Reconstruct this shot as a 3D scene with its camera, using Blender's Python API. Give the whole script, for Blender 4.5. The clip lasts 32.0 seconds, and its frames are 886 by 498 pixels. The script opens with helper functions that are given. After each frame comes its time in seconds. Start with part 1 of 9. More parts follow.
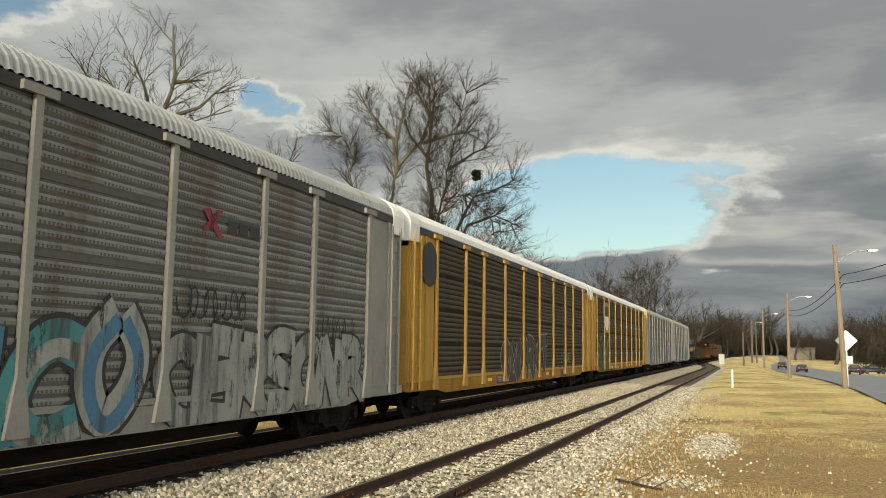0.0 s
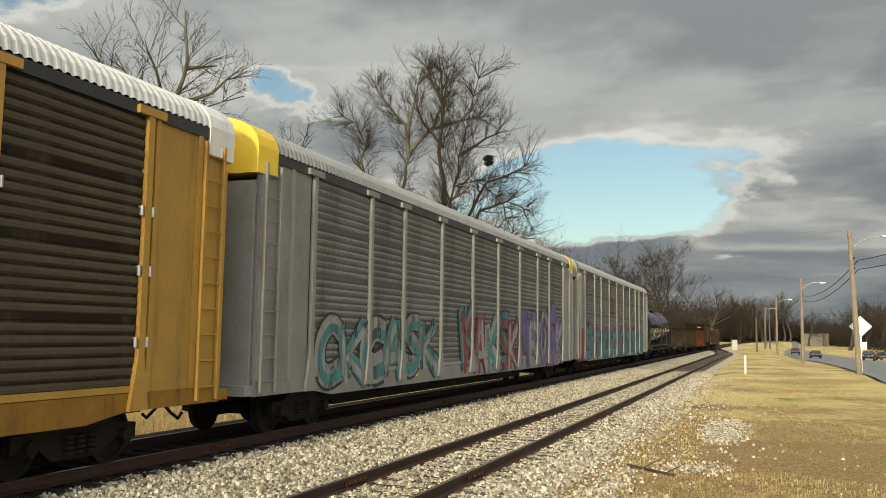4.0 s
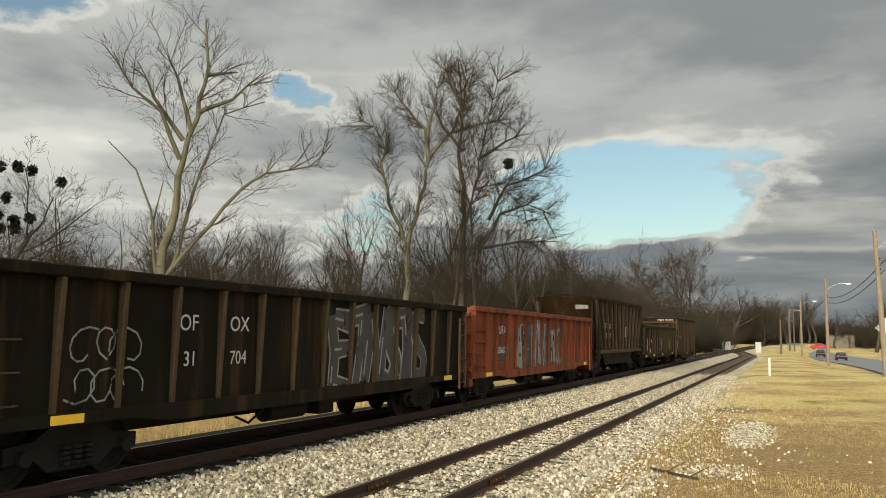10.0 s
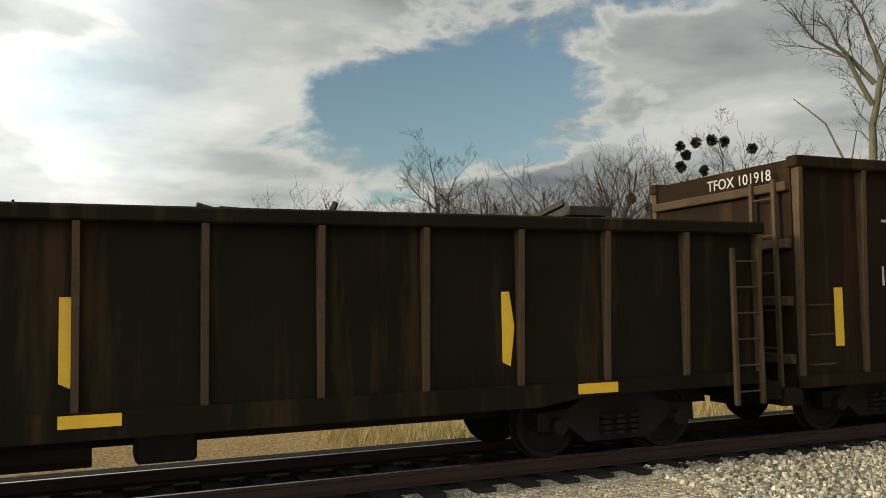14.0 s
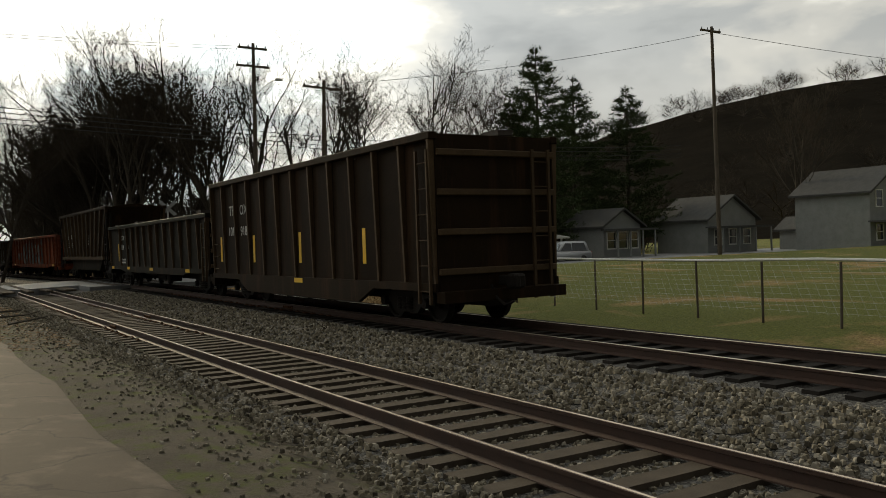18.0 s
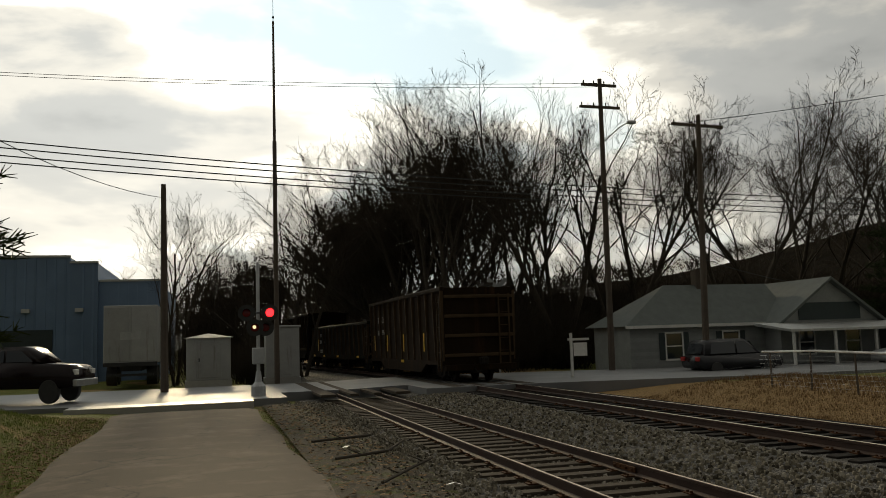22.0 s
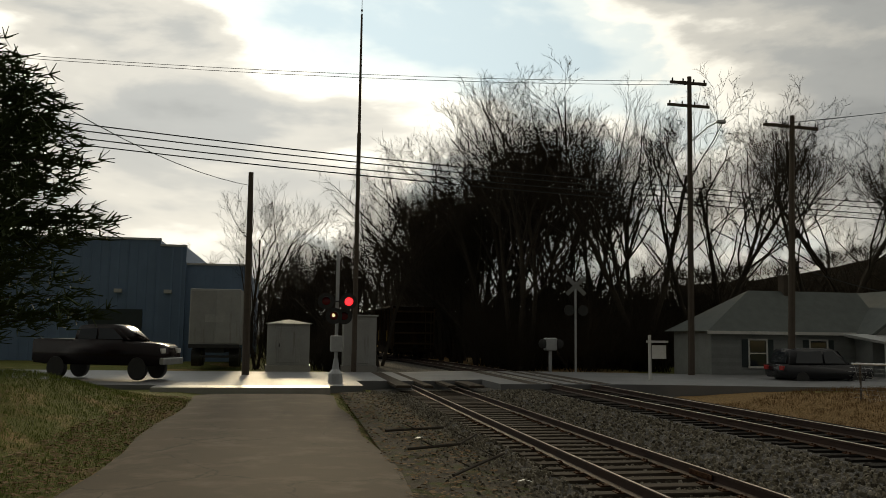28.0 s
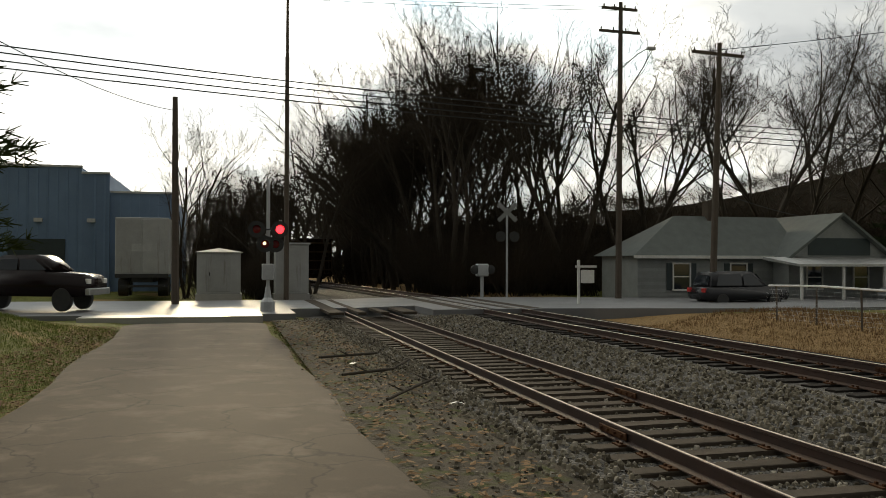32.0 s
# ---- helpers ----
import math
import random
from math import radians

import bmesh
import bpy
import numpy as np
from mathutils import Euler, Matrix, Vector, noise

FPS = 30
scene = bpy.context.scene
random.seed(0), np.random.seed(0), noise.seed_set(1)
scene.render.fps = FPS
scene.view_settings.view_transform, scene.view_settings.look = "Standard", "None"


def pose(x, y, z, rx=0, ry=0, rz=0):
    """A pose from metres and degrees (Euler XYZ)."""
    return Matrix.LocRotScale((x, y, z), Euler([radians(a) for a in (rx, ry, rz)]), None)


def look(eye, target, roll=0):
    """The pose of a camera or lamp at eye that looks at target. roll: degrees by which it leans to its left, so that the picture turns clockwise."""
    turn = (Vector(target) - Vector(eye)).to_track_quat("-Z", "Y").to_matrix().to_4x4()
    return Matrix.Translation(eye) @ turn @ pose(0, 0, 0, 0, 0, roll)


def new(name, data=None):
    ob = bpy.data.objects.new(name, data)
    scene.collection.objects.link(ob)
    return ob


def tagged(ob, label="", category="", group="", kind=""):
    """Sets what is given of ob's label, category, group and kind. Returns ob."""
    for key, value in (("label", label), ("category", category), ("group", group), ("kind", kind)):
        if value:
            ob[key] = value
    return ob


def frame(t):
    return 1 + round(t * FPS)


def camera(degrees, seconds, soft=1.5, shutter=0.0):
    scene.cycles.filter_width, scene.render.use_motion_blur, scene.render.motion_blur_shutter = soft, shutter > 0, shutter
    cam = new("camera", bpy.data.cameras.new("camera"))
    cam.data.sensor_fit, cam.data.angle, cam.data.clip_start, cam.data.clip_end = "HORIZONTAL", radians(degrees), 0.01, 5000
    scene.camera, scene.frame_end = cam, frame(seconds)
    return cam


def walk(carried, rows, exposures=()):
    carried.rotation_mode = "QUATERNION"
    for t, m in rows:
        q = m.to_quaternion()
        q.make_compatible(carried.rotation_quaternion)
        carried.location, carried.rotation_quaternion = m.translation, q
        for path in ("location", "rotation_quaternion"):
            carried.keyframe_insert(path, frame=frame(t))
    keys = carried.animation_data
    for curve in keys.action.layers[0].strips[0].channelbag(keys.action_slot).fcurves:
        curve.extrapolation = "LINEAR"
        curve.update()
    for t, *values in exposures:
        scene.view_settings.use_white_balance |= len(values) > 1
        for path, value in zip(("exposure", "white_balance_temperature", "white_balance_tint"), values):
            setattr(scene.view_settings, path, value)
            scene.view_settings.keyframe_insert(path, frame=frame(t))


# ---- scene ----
# camera and its way
cam = camera(55.2, 32.0, soft=0.9)
PATH = [
    (0.0, 0.00, 19.77, 6.68, -0.74),
    (0.5, 0.00, 19.80, 6.77, -0.65),
    (1.0, 0.00, 19.91, 6.62, -0.79),
    (1.5, 0.00, 20.02, 6.35, -0.68),
    (2.0, 0.00, 20.08, 6.06, -0.79),
    (2.5, 0.00, 20.19, 5.87, -0.84),
    (3.0, 0.00, 20.13, 5.77, -0.55),
    (3.5, 0.00, 20.33, 5.79, -0.72),
    (5.5, 0.00, 21.07, 5.36, -0.57),
    (6.0, 0.00, 21.05, 5.47, -0.62),
    (6.5, 0.00, 21.18, 5.62, -0.61),
    (7.0, 0.00, 21.31, 5.69, -0.57),
    (7.5, 0.00, 21.36, 5.70, -0.45),
    (8.0, 0.00, 21.56, 5.78, -0.70),
    (8.5, 0.00, 21.75, 6.02, -0.60),
    (9.0, 0.00, 21.86, 6.11, -0.56),
    (9.5, 0.00, 21.90, 6.02, -0.60),
    (10.0, 0.00, 22.00, 5.93, -0.54),
    (10.5, 0.00, 22.06, 5.93, -0.43),
    (11.0, 0.00, 22.04, 5.93, -0.45),
    (11.5, 0.00, 22.02, 5.98, -0.51),
    (12.0, 0.00, 21.67, 6.05, -0.16),
    (12.5, 0.00, 20.91, 6.37, -0.35),
    (13.0, 0.00, 21.50, 6.45, -0.30),
    (13.5, 0.00, 40.28, 4.11, 0.38),
    (14.0, 0.00, 67.00, 3.60, 1.00),
    (14.5, 0.00, 97.00, 2.60, 1.50),
    (15.0, 0.00, 129.00, 1.90, 2.00),
    (15.5, 0.00, 155.00, 1.75, 2.20),
    (15.75, 0.00, 160.00, 2.20, 2.20),
    (16.0, -5.00, 163.85, 2.52, 2.23),
    (16.5, -22.00, 158.46, 3.06, 1.50),
    (17.0, -40.00, 153.70, 3.16, 1.00),
    (17.5, -57.00, 151.57, 1.94, 1.20),
    (18.0, -73.00, 147.85, -0.58, 1.85),
    (18.5, -82.50, 151.98, -1.78, 1.38),
    (19.0, -87.00, 152.22, -3.25, 1.63),
    (19.5, -87.32, 157.76, -1.45, 1.41),
    (20.0, -87.27, 159.74, 0.31, 1.38),
    (20.5, -87.27, 161.57, 3.28, 1.14),
    (21.0, -87.27, 164.70, 4.92, 1.38),
    (21.5, -87.27, 165.44, 5.75, 1.79),
    (22.0, -87.27, 165.09, 6.14, 1.88),
    (22.5, -87.27, 165.46, 6.37, 2.12),
    (23.0, -87.27, 166.74, 5.64, 1.85),
    (23.5, -87.27, 168.02, 5.18, 1.62),
    (24.0, -87.27, 168.62, 4.51, 1.09),
    (24.5, -87.27, 170.63, 5.34, 0.71),
    (25.0, -87.27, 169.80, 5.74, 1.16),
    (25.5, -87.27, 170.41, 6.28, 1.53),
    (27.5, -87.27, 169.50, 6.12, -0.55),
    (28.0, -87.27, 170.19, 5.83, -0.71),
    (28.5, -87.27, 170.80, 5.49, -0.69),
    (29.0, -87.27, 170.31, 3.09, 0.00),
    (29.5, -87.27, 171.48, 2.74, 0.25),
    (30.0, -87.27, 170.49, 2.73, 0.49),
    (30.5, -87.27, 170.05, 2.48, 0.32),
    (31.0, -87.27, 169.07, 1.32, 0.37),
    (31.5, -87.27, 169.24, 0.66, 0.29),
    (32.0, -87.27, 165.65, 0.93, -0.12),
]
EYE = 2.2


def eye_height(t):
    """Held high at first, lower after the turn."""
    return EYE - 0.3 * min(1.0, max(0.0, (t - 13.5) / 2.0))


SHOTS = [(t, pose(0, y, eye_height(t), 90 + pitch, roll, yaw)) for t, y, yaw, pitch, roll in PATH]
walk(cam, SHOTS, [
    (0, -0.62, 6700, 4), (13.5, -0.62, 6700, 4), (14.5, -1.2, 6500, 4), (15.5, -1.6, 6500, 4), (16, -2.45, 6600, 4), (16.6, -2.75, 6650, 4), (17.5, -2.5, 6700, 5),
    (18.0, -1.6, 7000, 5), (18.5, -0.8, 7000, 6), (18.8, -0.5, 7000, 6), (19.5, -0.35, 7000, 6), (20.2, -0.8, 7100, 6), (21, -1.9, 7300, 6), (24, -2.05, 7300, 6), (28.6, -2.25, 7300, 6),
    (29.1, -2.1, 7200, 6), (30, -1.9, 7100, 6), (31, -1.6, 7000, 6), (32, -1.35, 7000, 6)])

# sun and sky
SUN_EL, SUN_AZ = radians(15), radians(181.0)
SUN_DIR = Vector((-math.sin(SUN_AZ) * math.cos(SUN_EL), math.cos(SUN_AZ) * math.cos(SUN_EL), math.sin(SUN_EL)))
sun = new("sun", bpy.data.lights.new("sun", "SUN"))
sun.data.energy, sun.data.angle, sun.data.color = 5.9, radians(4.5), (1.0, 0.84, 0.60)
sun.matrix_world = look((0, 0, 60), Vector((0, 0, 60)) - SUN_DIR)


def nodes_of(tree):
    def n(kind, **sets):
        nd = tree.nodes.new(kind)
        for k, v in sets.items():
            if k == "op":
                nd.operation = v
            elif k == "at":
                for i, val in v.items():
                    nd.inputs[i].default_value = val
            elif k == "ins":
                for i, src in v.items():
                    tree.links.new(src, nd.inputs[i])
        return nd
    return n


def ramp(n, src, stops, smooth=True):
    r = n("ShaderNodeValToRGB", ins={0: src})
    r.color_ramp.interpolation = "EASE" if smooth else "LINEAR"
    els = r.color_ramp.elements
    while len(els) < len(stops):
        els.new(0.5)
    for e, (p, c) in zip(els, stops):
        e.position, e.color = p, (*c, 1) if len(c) == 3 else c
    return r.outputs[0]


def mix(n, fac, a, b, kind="MIX"):
    m = n("ShaderNodeMix")
    m.data_type, m.blend_type = "RGBA", kind
    for i, v in ((0, fac), (6, a), (7, b)):
        if isinstance(v, (int, float)):
            m.inputs[i].default_value = v if i == 0 else (v, v, v, 1)
        elif isinstance(v, tuple):
            m.inputs[i].default_value = (*v, 1)
        else:
            m.id_data.links.new(v, m.inputs[i])
    return m.outputs[2]


def build_sky():
    world = bpy.data.worlds.new("sky")
    scene.world = world
    world.use_nodes = True
    tree = world.node_tree
    tree.nodes.clear()
    n = nodes_of(tree)
    d = n("ShaderNodeTexCoord").outputs["Generated"]
    sky = n("ShaderNodeTexSky")
    sky.sky_type, sky.sun_disc, sky.sun_elevation, sky.sun_rotation = "NISHITA", False, SUN_EL, SUN_AZ
    blue = mix(n, 1.0, sky.outputs[0], (0.20, 0.205, 0.20), "MULTIPLY")
    sep = n("ShaderNodeSeparateXYZ", ins={0: d})
    up = n("ShaderNodeMath", op="MAXIMUM", ins={0: sep.outputs[2]}, at={1: 0.0})
    upp = n("ShaderNodeMath", op="ADD", ins={0: up.outputs[0]}, at={1: 0.10})
    flat = n("ShaderNodeVectorMath", op="DIVIDE", ins={0: d})
    comb = n("ShaderNodeCombineXYZ", ins={0: upp.outputs[0], 1: upp.outputs[0]}, at={2: 1.0})
    tree.links.new(comb.outputs[0], flat.inputs[1])
    place = n("ShaderNodeVectorMath", op="ADD", ins={0: flat.outputs[0]}, at={1: (11.4, 2.3, 0)})
    big = n("ShaderNodeTexNoise", ins={"Vector": place.outputs[0]}, at={"Scale": 0.62, "Detail": 9.0, "Roughness": 0.52, "Distortion": 0.25})
    soft = n("ShaderNodeTexNoise", ins={"Vector": place.outputs[0]}, at={"Scale": 1.5, "Detail": 5.0, "Roughness": 0.5})
    ragged = n("ShaderNodeTexNoise", ins={"Vector": d}, at={"Scale": 8.0, "Detail": 9.0, "Roughness": 0.6})
    shift = n("ShaderNodeVectorMath", op="MULTIPLY_ADD", ins={0: ragged.outputs["Color"]}, at={1: (0.24, 0.24, 0.075), 2: (-0.12, -0.12, -0.0375)})
    warped = n("ShaderNodeVectorMath", op="ADD", ins={0: d, 1: shift.outputs[0]})
    # clear gaps in the cloud deck
    def hole(at, wide, tall, deep):
        off = n("ShaderNodeVectorMath", op="SUBTRACT", ins={0: warped.outputs[0]}, at={1: at})
        sc = n("ShaderNodeVectorMath", op="MULTIPLY", ins={0: off.outputs[0]}, at={1: (1 / wide, 1 / wide, 1 / tall)})
        ln = n("ShaderNodeVectorMath", op="LENGTH", ins={0: sc.outputs[0]})
        mr = n("ShaderNodeMapRange", ins={0: ln.outputs["Value"]}, at={1: 0.1, 2: 1.35, 3: deep, 4: 0.0})
        mr.interpolation_type = "SMOOTHSTEP"
        return mr.outputs[0]
    near = n("ShaderNodeVectorMath", op="DOT_PRODUCT", ins={0: d}, at={1: tuple(SUN_DIR)})
    toward = n("ShaderNodeMapRange", ins={0: near.outputs["Value"]}, at={1: -0.15, 2: 1.0, 3: 0.0, 4: 1.0})
    cube = n("ShaderNodeMath", op="POWER", ins={0: toward.outputs[0]}, at={1: 1.5})
    bands = n("ShaderNodeVectorMath", op="MULTIPLY", ins={0: place.outputs[0]}, at={1: (0.75, 1.25, 1.0)})
    heap = n("ShaderNodeTexNoise", ins={"Vector": bands.outputs[0]}, at={"Scale": 1.15, "Detail": 7.0, "Roughness": 0.5, "Distortion": 0.3})
    thick = n("ShaderNodeMapRange", ins={0: heap.outputs[0]}, at={1: 0.42, 2: 0.57, 3: 5.2, 4: 0.9})
    thick.interpolation_type = "SMOOTHSTEP"
    gain = n("ShaderNodeMath", op="MULTIPLY_ADD", ins={0: cube.outputs[0], 1: thick.outputs[0]}, at={2: 1.0})
    dens = big.outputs[0]
    for at, wide, tall, deep in HOLES:
        dens = n("ShaderNodeMath", op="SUBTRACT", ins={0: dens, 1: hole(at, wide, tall, deep)}).outputs[0]
    streaks = n("ShaderNodeVectorMath", op="MULTIPLY", ins={0: d}, at={1: (5.0, 5.0, 13.0)})
    torn = n("ShaderNodeTexNoise", ins={"Vector": streaks.outputs[0]}, at={"Scale": 1.0, "Detail": 8.0, "Roughness": 0.58, "Distortion": 0.4})
    dens = n("ShaderNodeMath", op="MULTIPLY_ADD", ins={0: torn.outputs[0], 2: dens}, at={1: 0.75}).outputs[0]
    cover = ramp(n, dens, [(0.60, (0, 0, 0)), (0.72, (1, 1, 1))])
    shade = n("ShaderNodeMath", op="MULTIPLY_ADD", ins={0: soft.outputs[0], 2: big.outputs[0]}, at={1: 0.45})
    # the deck is thicker towards one side
    slant = n("ShaderNodeMath", op="ADD", ins={0: sep.outputs[0]}, at={1: 0.36})
    slant = n("ShaderNodeMath", op="MULTIPLY", ins={0: slant.outputs[0], 1: sep.outputs[1]})
    shade = n("ShaderNodeMath", op="MULTIPLY_ADD", ins={0: slant.outputs[0], 2: shade.outputs[0]}, at={1: 0.32})
    cloud = ramp(n, shade.outputs[0], [(0.50, (1.95, 1.88, 1.76)), (0.61, (1.42, 1.39, 1.33)), (0.74, (0.88, 0.88, 0.87)), (0.90, (0.44, 0.46, 0.49))])
    low = n("ShaderNodeMapRange", ins={0: sep.outputs[2]}, at={1: -0.02, 2: 0.47, 3: 1.0, 4: 0.0})
    low.interpolation_type = "SMOOTHSTEP"
    away = n("ShaderNodeMapRange", ins={0: near.outputs["Value"]}, at={1: 0.4, 2: -0.6, 3: 0.0, 4: 0.85})
    lowf = n("ShaderNodeMath", op="MULTIPLY", ins={0: low.outputs[0], 1: away.outputs[0]})
    banks = n("ShaderNodeVectorMath", op="MULTIPLY", ins={0: d}, at={1: (3.4, 3.4, 13.0)})
    bank = n("ShaderNodeTexNoise", ins={"Vector": banks.outputs[0]}, at={"Scale": 1.0, "Detail": 8.0, "Roughness": 0.5, "Distortion": 0.3})
    belly = ramp(n, bank.outputs[0], [(0.36, (0.20, 0.23, 0.275)), (0.54, (0.29, 0.315, 0.35)), (0.63, (0.74, 0.72, 0.69)), (0.72, (0.40, 0.42, 0.44))])
    cloud = mix(n, lowf.outputs[0], cloud, belly)
    # lit fringes round the gaps
    rim = ramp(n, dens, [(0.64, (0, 0, 0)), (0.70, (0.6, 0.6, 0.6)), (0.78, (0, 0, 0))])
    cloud = mix(n, rim, cloud, (1.22, 1.19, 1.13))
    white = mix(n, cube.outputs[0], blue, (0.55, 0.54, 0.52))
    col = mix(n, cover, white, cloud)
    col = mix(n, 1.0, col, gain.outputs[0], "MULTIPLY")
    # broken cumulus on the sunward side: bright thin edges, grey bellies, pale blue between
    lumps = n("ShaderNodeVectorMath", op="MULTIPLY", ins={0: d}, at={1: (2.3, 2.3, 6.5)})
    puff = n("ShaderNodeTexNoise", ins={"Vector": lumps.outputs[0]}, at={"Scale": 1.0, "Detail": 9.0, "Roughness": 0.52, "Distortion": 0.25})
    sunward = ramp(n, puff.outputs[0], [(0.36, (1.9, 2.35, 2.75)), (0.44, (2.6, 2.9, 3.1)), (0.48, (3.6, 3.55, 3.45)), (0.54, (2.15, 2.15, 2.15)), (0.60, (1.55, 1.62, 1.72)), (0.70, (1.15, 1.22, 1.32))])
    hazy = n("ShaderNodeMapRange", ins={0: sep.outputs[2]}, at={1: 0.02, 2: 0.22, 3: 0.75, 4: 0.0})
    sunward = mix(n, hazy.outputs[0], sunward, (2.8, 2.72, 2.58))
    flare = n("ShaderNodeMath", op="POWER", ins={0: toward.outputs[0]}, at={1: 5.0})
    glow = n("ShaderNodeMath", op="MULTIPLY_ADD", ins={0: flare.outputs[0]}, at={1: 1.0, 2: 0.78})
    sunward = mix(n, 1.0, sunward, glow.outputs[0], "MULTIPLY")
    half = n("ShaderNodeMapRange", ins={0: sep.outputs[1]}, at={1: 0.25, 2: -0.25, 3: 0.0, 4: 1.0})
    half.interpolation_type = "SMOOTHSTEP"
    col = mix(n, half.outputs[0], col, sunward)
    bg = n("ShaderNodeBackground", ins={0: col}, at={1: 1.0})
    out = n("ShaderNodeOutputWorld", ins={0: bg.outputs[0]})


HOLES = [((-0.165, 0.973, 0.155), 0.165, 0.062, 0.44), ((-0.50, 0.822, 0.274), 0.075, 0.04, 0.32), ((-0.444, 0.883, 0.155), 0.06, 0.03, 0.26), ((-0.703, 0.62, 0.349), 0.11, 0.05, 0.36), ((-0.86, 0.42, 0.26), 0.22, 0.14, 0.4)]
build_sky()


# materials
def material(name, base, dark=None, rough=0.7, metal=0.0, scale=3.0, fine=40.0, bump=0.15, amount=0.6, stain=None, stain_at=0.62, streak=False, dist=0.01, spec=0.5):
    """Base colour varied towards dark by coarse and fine noise, with an optional stain colour in patches or vertical streaks."""
    m = bpy.data.materials.new(name)
    m.use_nodes = True
    tree = m.node_tree
    tree.nodes.clear()
    n = nodes_of(tree)
    dark = dark or tuple(c * 0.6 for c in base)
    co = n("ShaderNodeTexCoord").outputs["Object"]
    a = n("ShaderNodeTexNoise", ins={"Vector": co}, at={"Scale": scale, "Detail": 6.0, "Roughness": 0.62})
    b = n("ShaderNodeTexNoise", ins={"Vector": co}, at={"Scale": fine, "Detail": 3.0, "Roughness": 0.6})
    both = n("ShaderNodeMath", op="MULTIPLY_ADD", ins={0: b.outputs[0], 2: a.outputs[0]}, at={1: 0.5})
    f = n("ShaderNodeMapRange", ins={0: both.outputs[0]}, at={1: 0.55, 2: 0.95, 3: 0.0, 4: amount})
    col = mix(n, f.outputs[0], base, dark)
    if stain:
        v = co
        if streak:
            v = n("ShaderNodeMapping", ins={0: co}, at={3: (1.0, 1.0, 0.10)}).outputs[0]
        s = n("ShaderNodeTexNoise", ins={"Vector": v}, at={"Scale": scale * 2.2, "Detail": 7.0, "Roughness": 0.66})
        sf = n("ShaderNodeMapRange", ins={0: s.outputs[0]}, at={1: stain_at - 0.07, 2: stain_at + 0.10, 3: 0.0, 4: 0.9})
        col = mix(n, sf.outputs[0], col, stain)
    rnd = n("ShaderNodeObjectInfo").outputs["Random"]
    rv = n("ShaderNodeMapRange", ins={0: rnd}, at={3: 0.9, 4: 1.08})
    col = mix(n, 1.0, col, rv.outputs[0], "MULTIPLY")
    bs = n("ShaderNodeBsdfPrincipled", ins={"Base Color": col}, at={"Roughness": rough, "Metallic": metal, "Specular IOR Level": spec})
    if bump:
        bp = n("ShaderNodeBump", ins={"Height": both.outputs[0]}, at={"Strength": bump, "Distance": dist})
        tree.links.new(bp.outputs[0], bs.inputs["Normal"])
    n("ShaderNodeOutputMaterial", ins={0: bs.outputs[0]})
    return m


def glowing(name, colour, strength):
    m = bpy.data.materials.new(name)
    m.use_nodes = True
    b = m.node_tree.nodes["Principled BSDF"]
    b.inputs["Base Color"].default_value = (*colour, 1)
    b.inputs["Emission Color"].default_value = (*colour, 1)
    b.inputs["Emission Strength"].default_value = strength
    return m


def glass_material(name, tint=(0.02, 0.025, 0.03)):
    m = bpy.data.materials.new(name)
    m.use_nodes = True
    b = m.node_tree.nodes["Principled BSDF"]
    b.inputs["Base Color"].default_value = (*tint, 1)
    b.inputs["Roughness"].default_value = 0.06
    b.inputs["Specular IOR Level"].default_value = 0.8
    return m


def ballast_material(name, light, dark, cell=0.055):
    """Crushed stone: cells of differing grey with dark gaps."""
    m = bpy.data.materials.new(name)
    m.use_nodes = True
    tree = m.node_tree
    tree.nodes.clear()
    n = nodes_of(tree)
    co = n("ShaderNodeTexCoord").outputs["Object"]
    v = n("ShaderNodeTexVoronoi", ins={"Vector": co}, at={"Scale": 1 / cell})
    e = n("ShaderNodeTexVoronoi", ins={"Vector": co}, at={"Scale": 1 / cell})
    e.feature = "DISTANCE_TO_EDGE"
    sep = n("ShaderNodeSeparateColor", ins={0: v.outputs["Color"]})
    stone = ramp(n, sep.outputs[0], [(0.0, tuple(c * 0.55 for c in light)), (0.5, light), (1.0, tuple(min(1, c * 1.35) for c in light))], False)
    gapf = n("ShaderNodeMapRange", ins={0: e.outputs["Distance"]}, at={1: 0.0, 2: 0.13, 3: 1.0, 4: 0.0})
    col = mix(n, gapf.outputs[0], stone, dark)
    big = n("ShaderNodeTexNoise", ins={"Vector": co}, at={"Scale": 0.45, "Detail": 5.0})
    bf = n("ShaderNodeMapRange", ins={0: big.outputs[0]}, at={1: 0.45, 2: 0.75, 3: 0.0, 4: 0.55})
    col = mix(n, bf.outputs[0], col, tuple(c * 0.55 for c in light))
    bs = n("ShaderNodeBsdfPrincipled", ins={"Base Color": col}, at={"Roughness": 0.9, "Specular IOR Level": 0.08})
    bp = n("ShaderNodeBump", ins={"Height": e.outputs["Distance"]}, at={"Strength": 1.0, "Distance": 0.03})
    tree.links.new(bp.outputs[0], bs.inputs["Normal"])
    n("ShaderNodeOutputMaterial", ins={0: bs.outputs[0]})
    return m


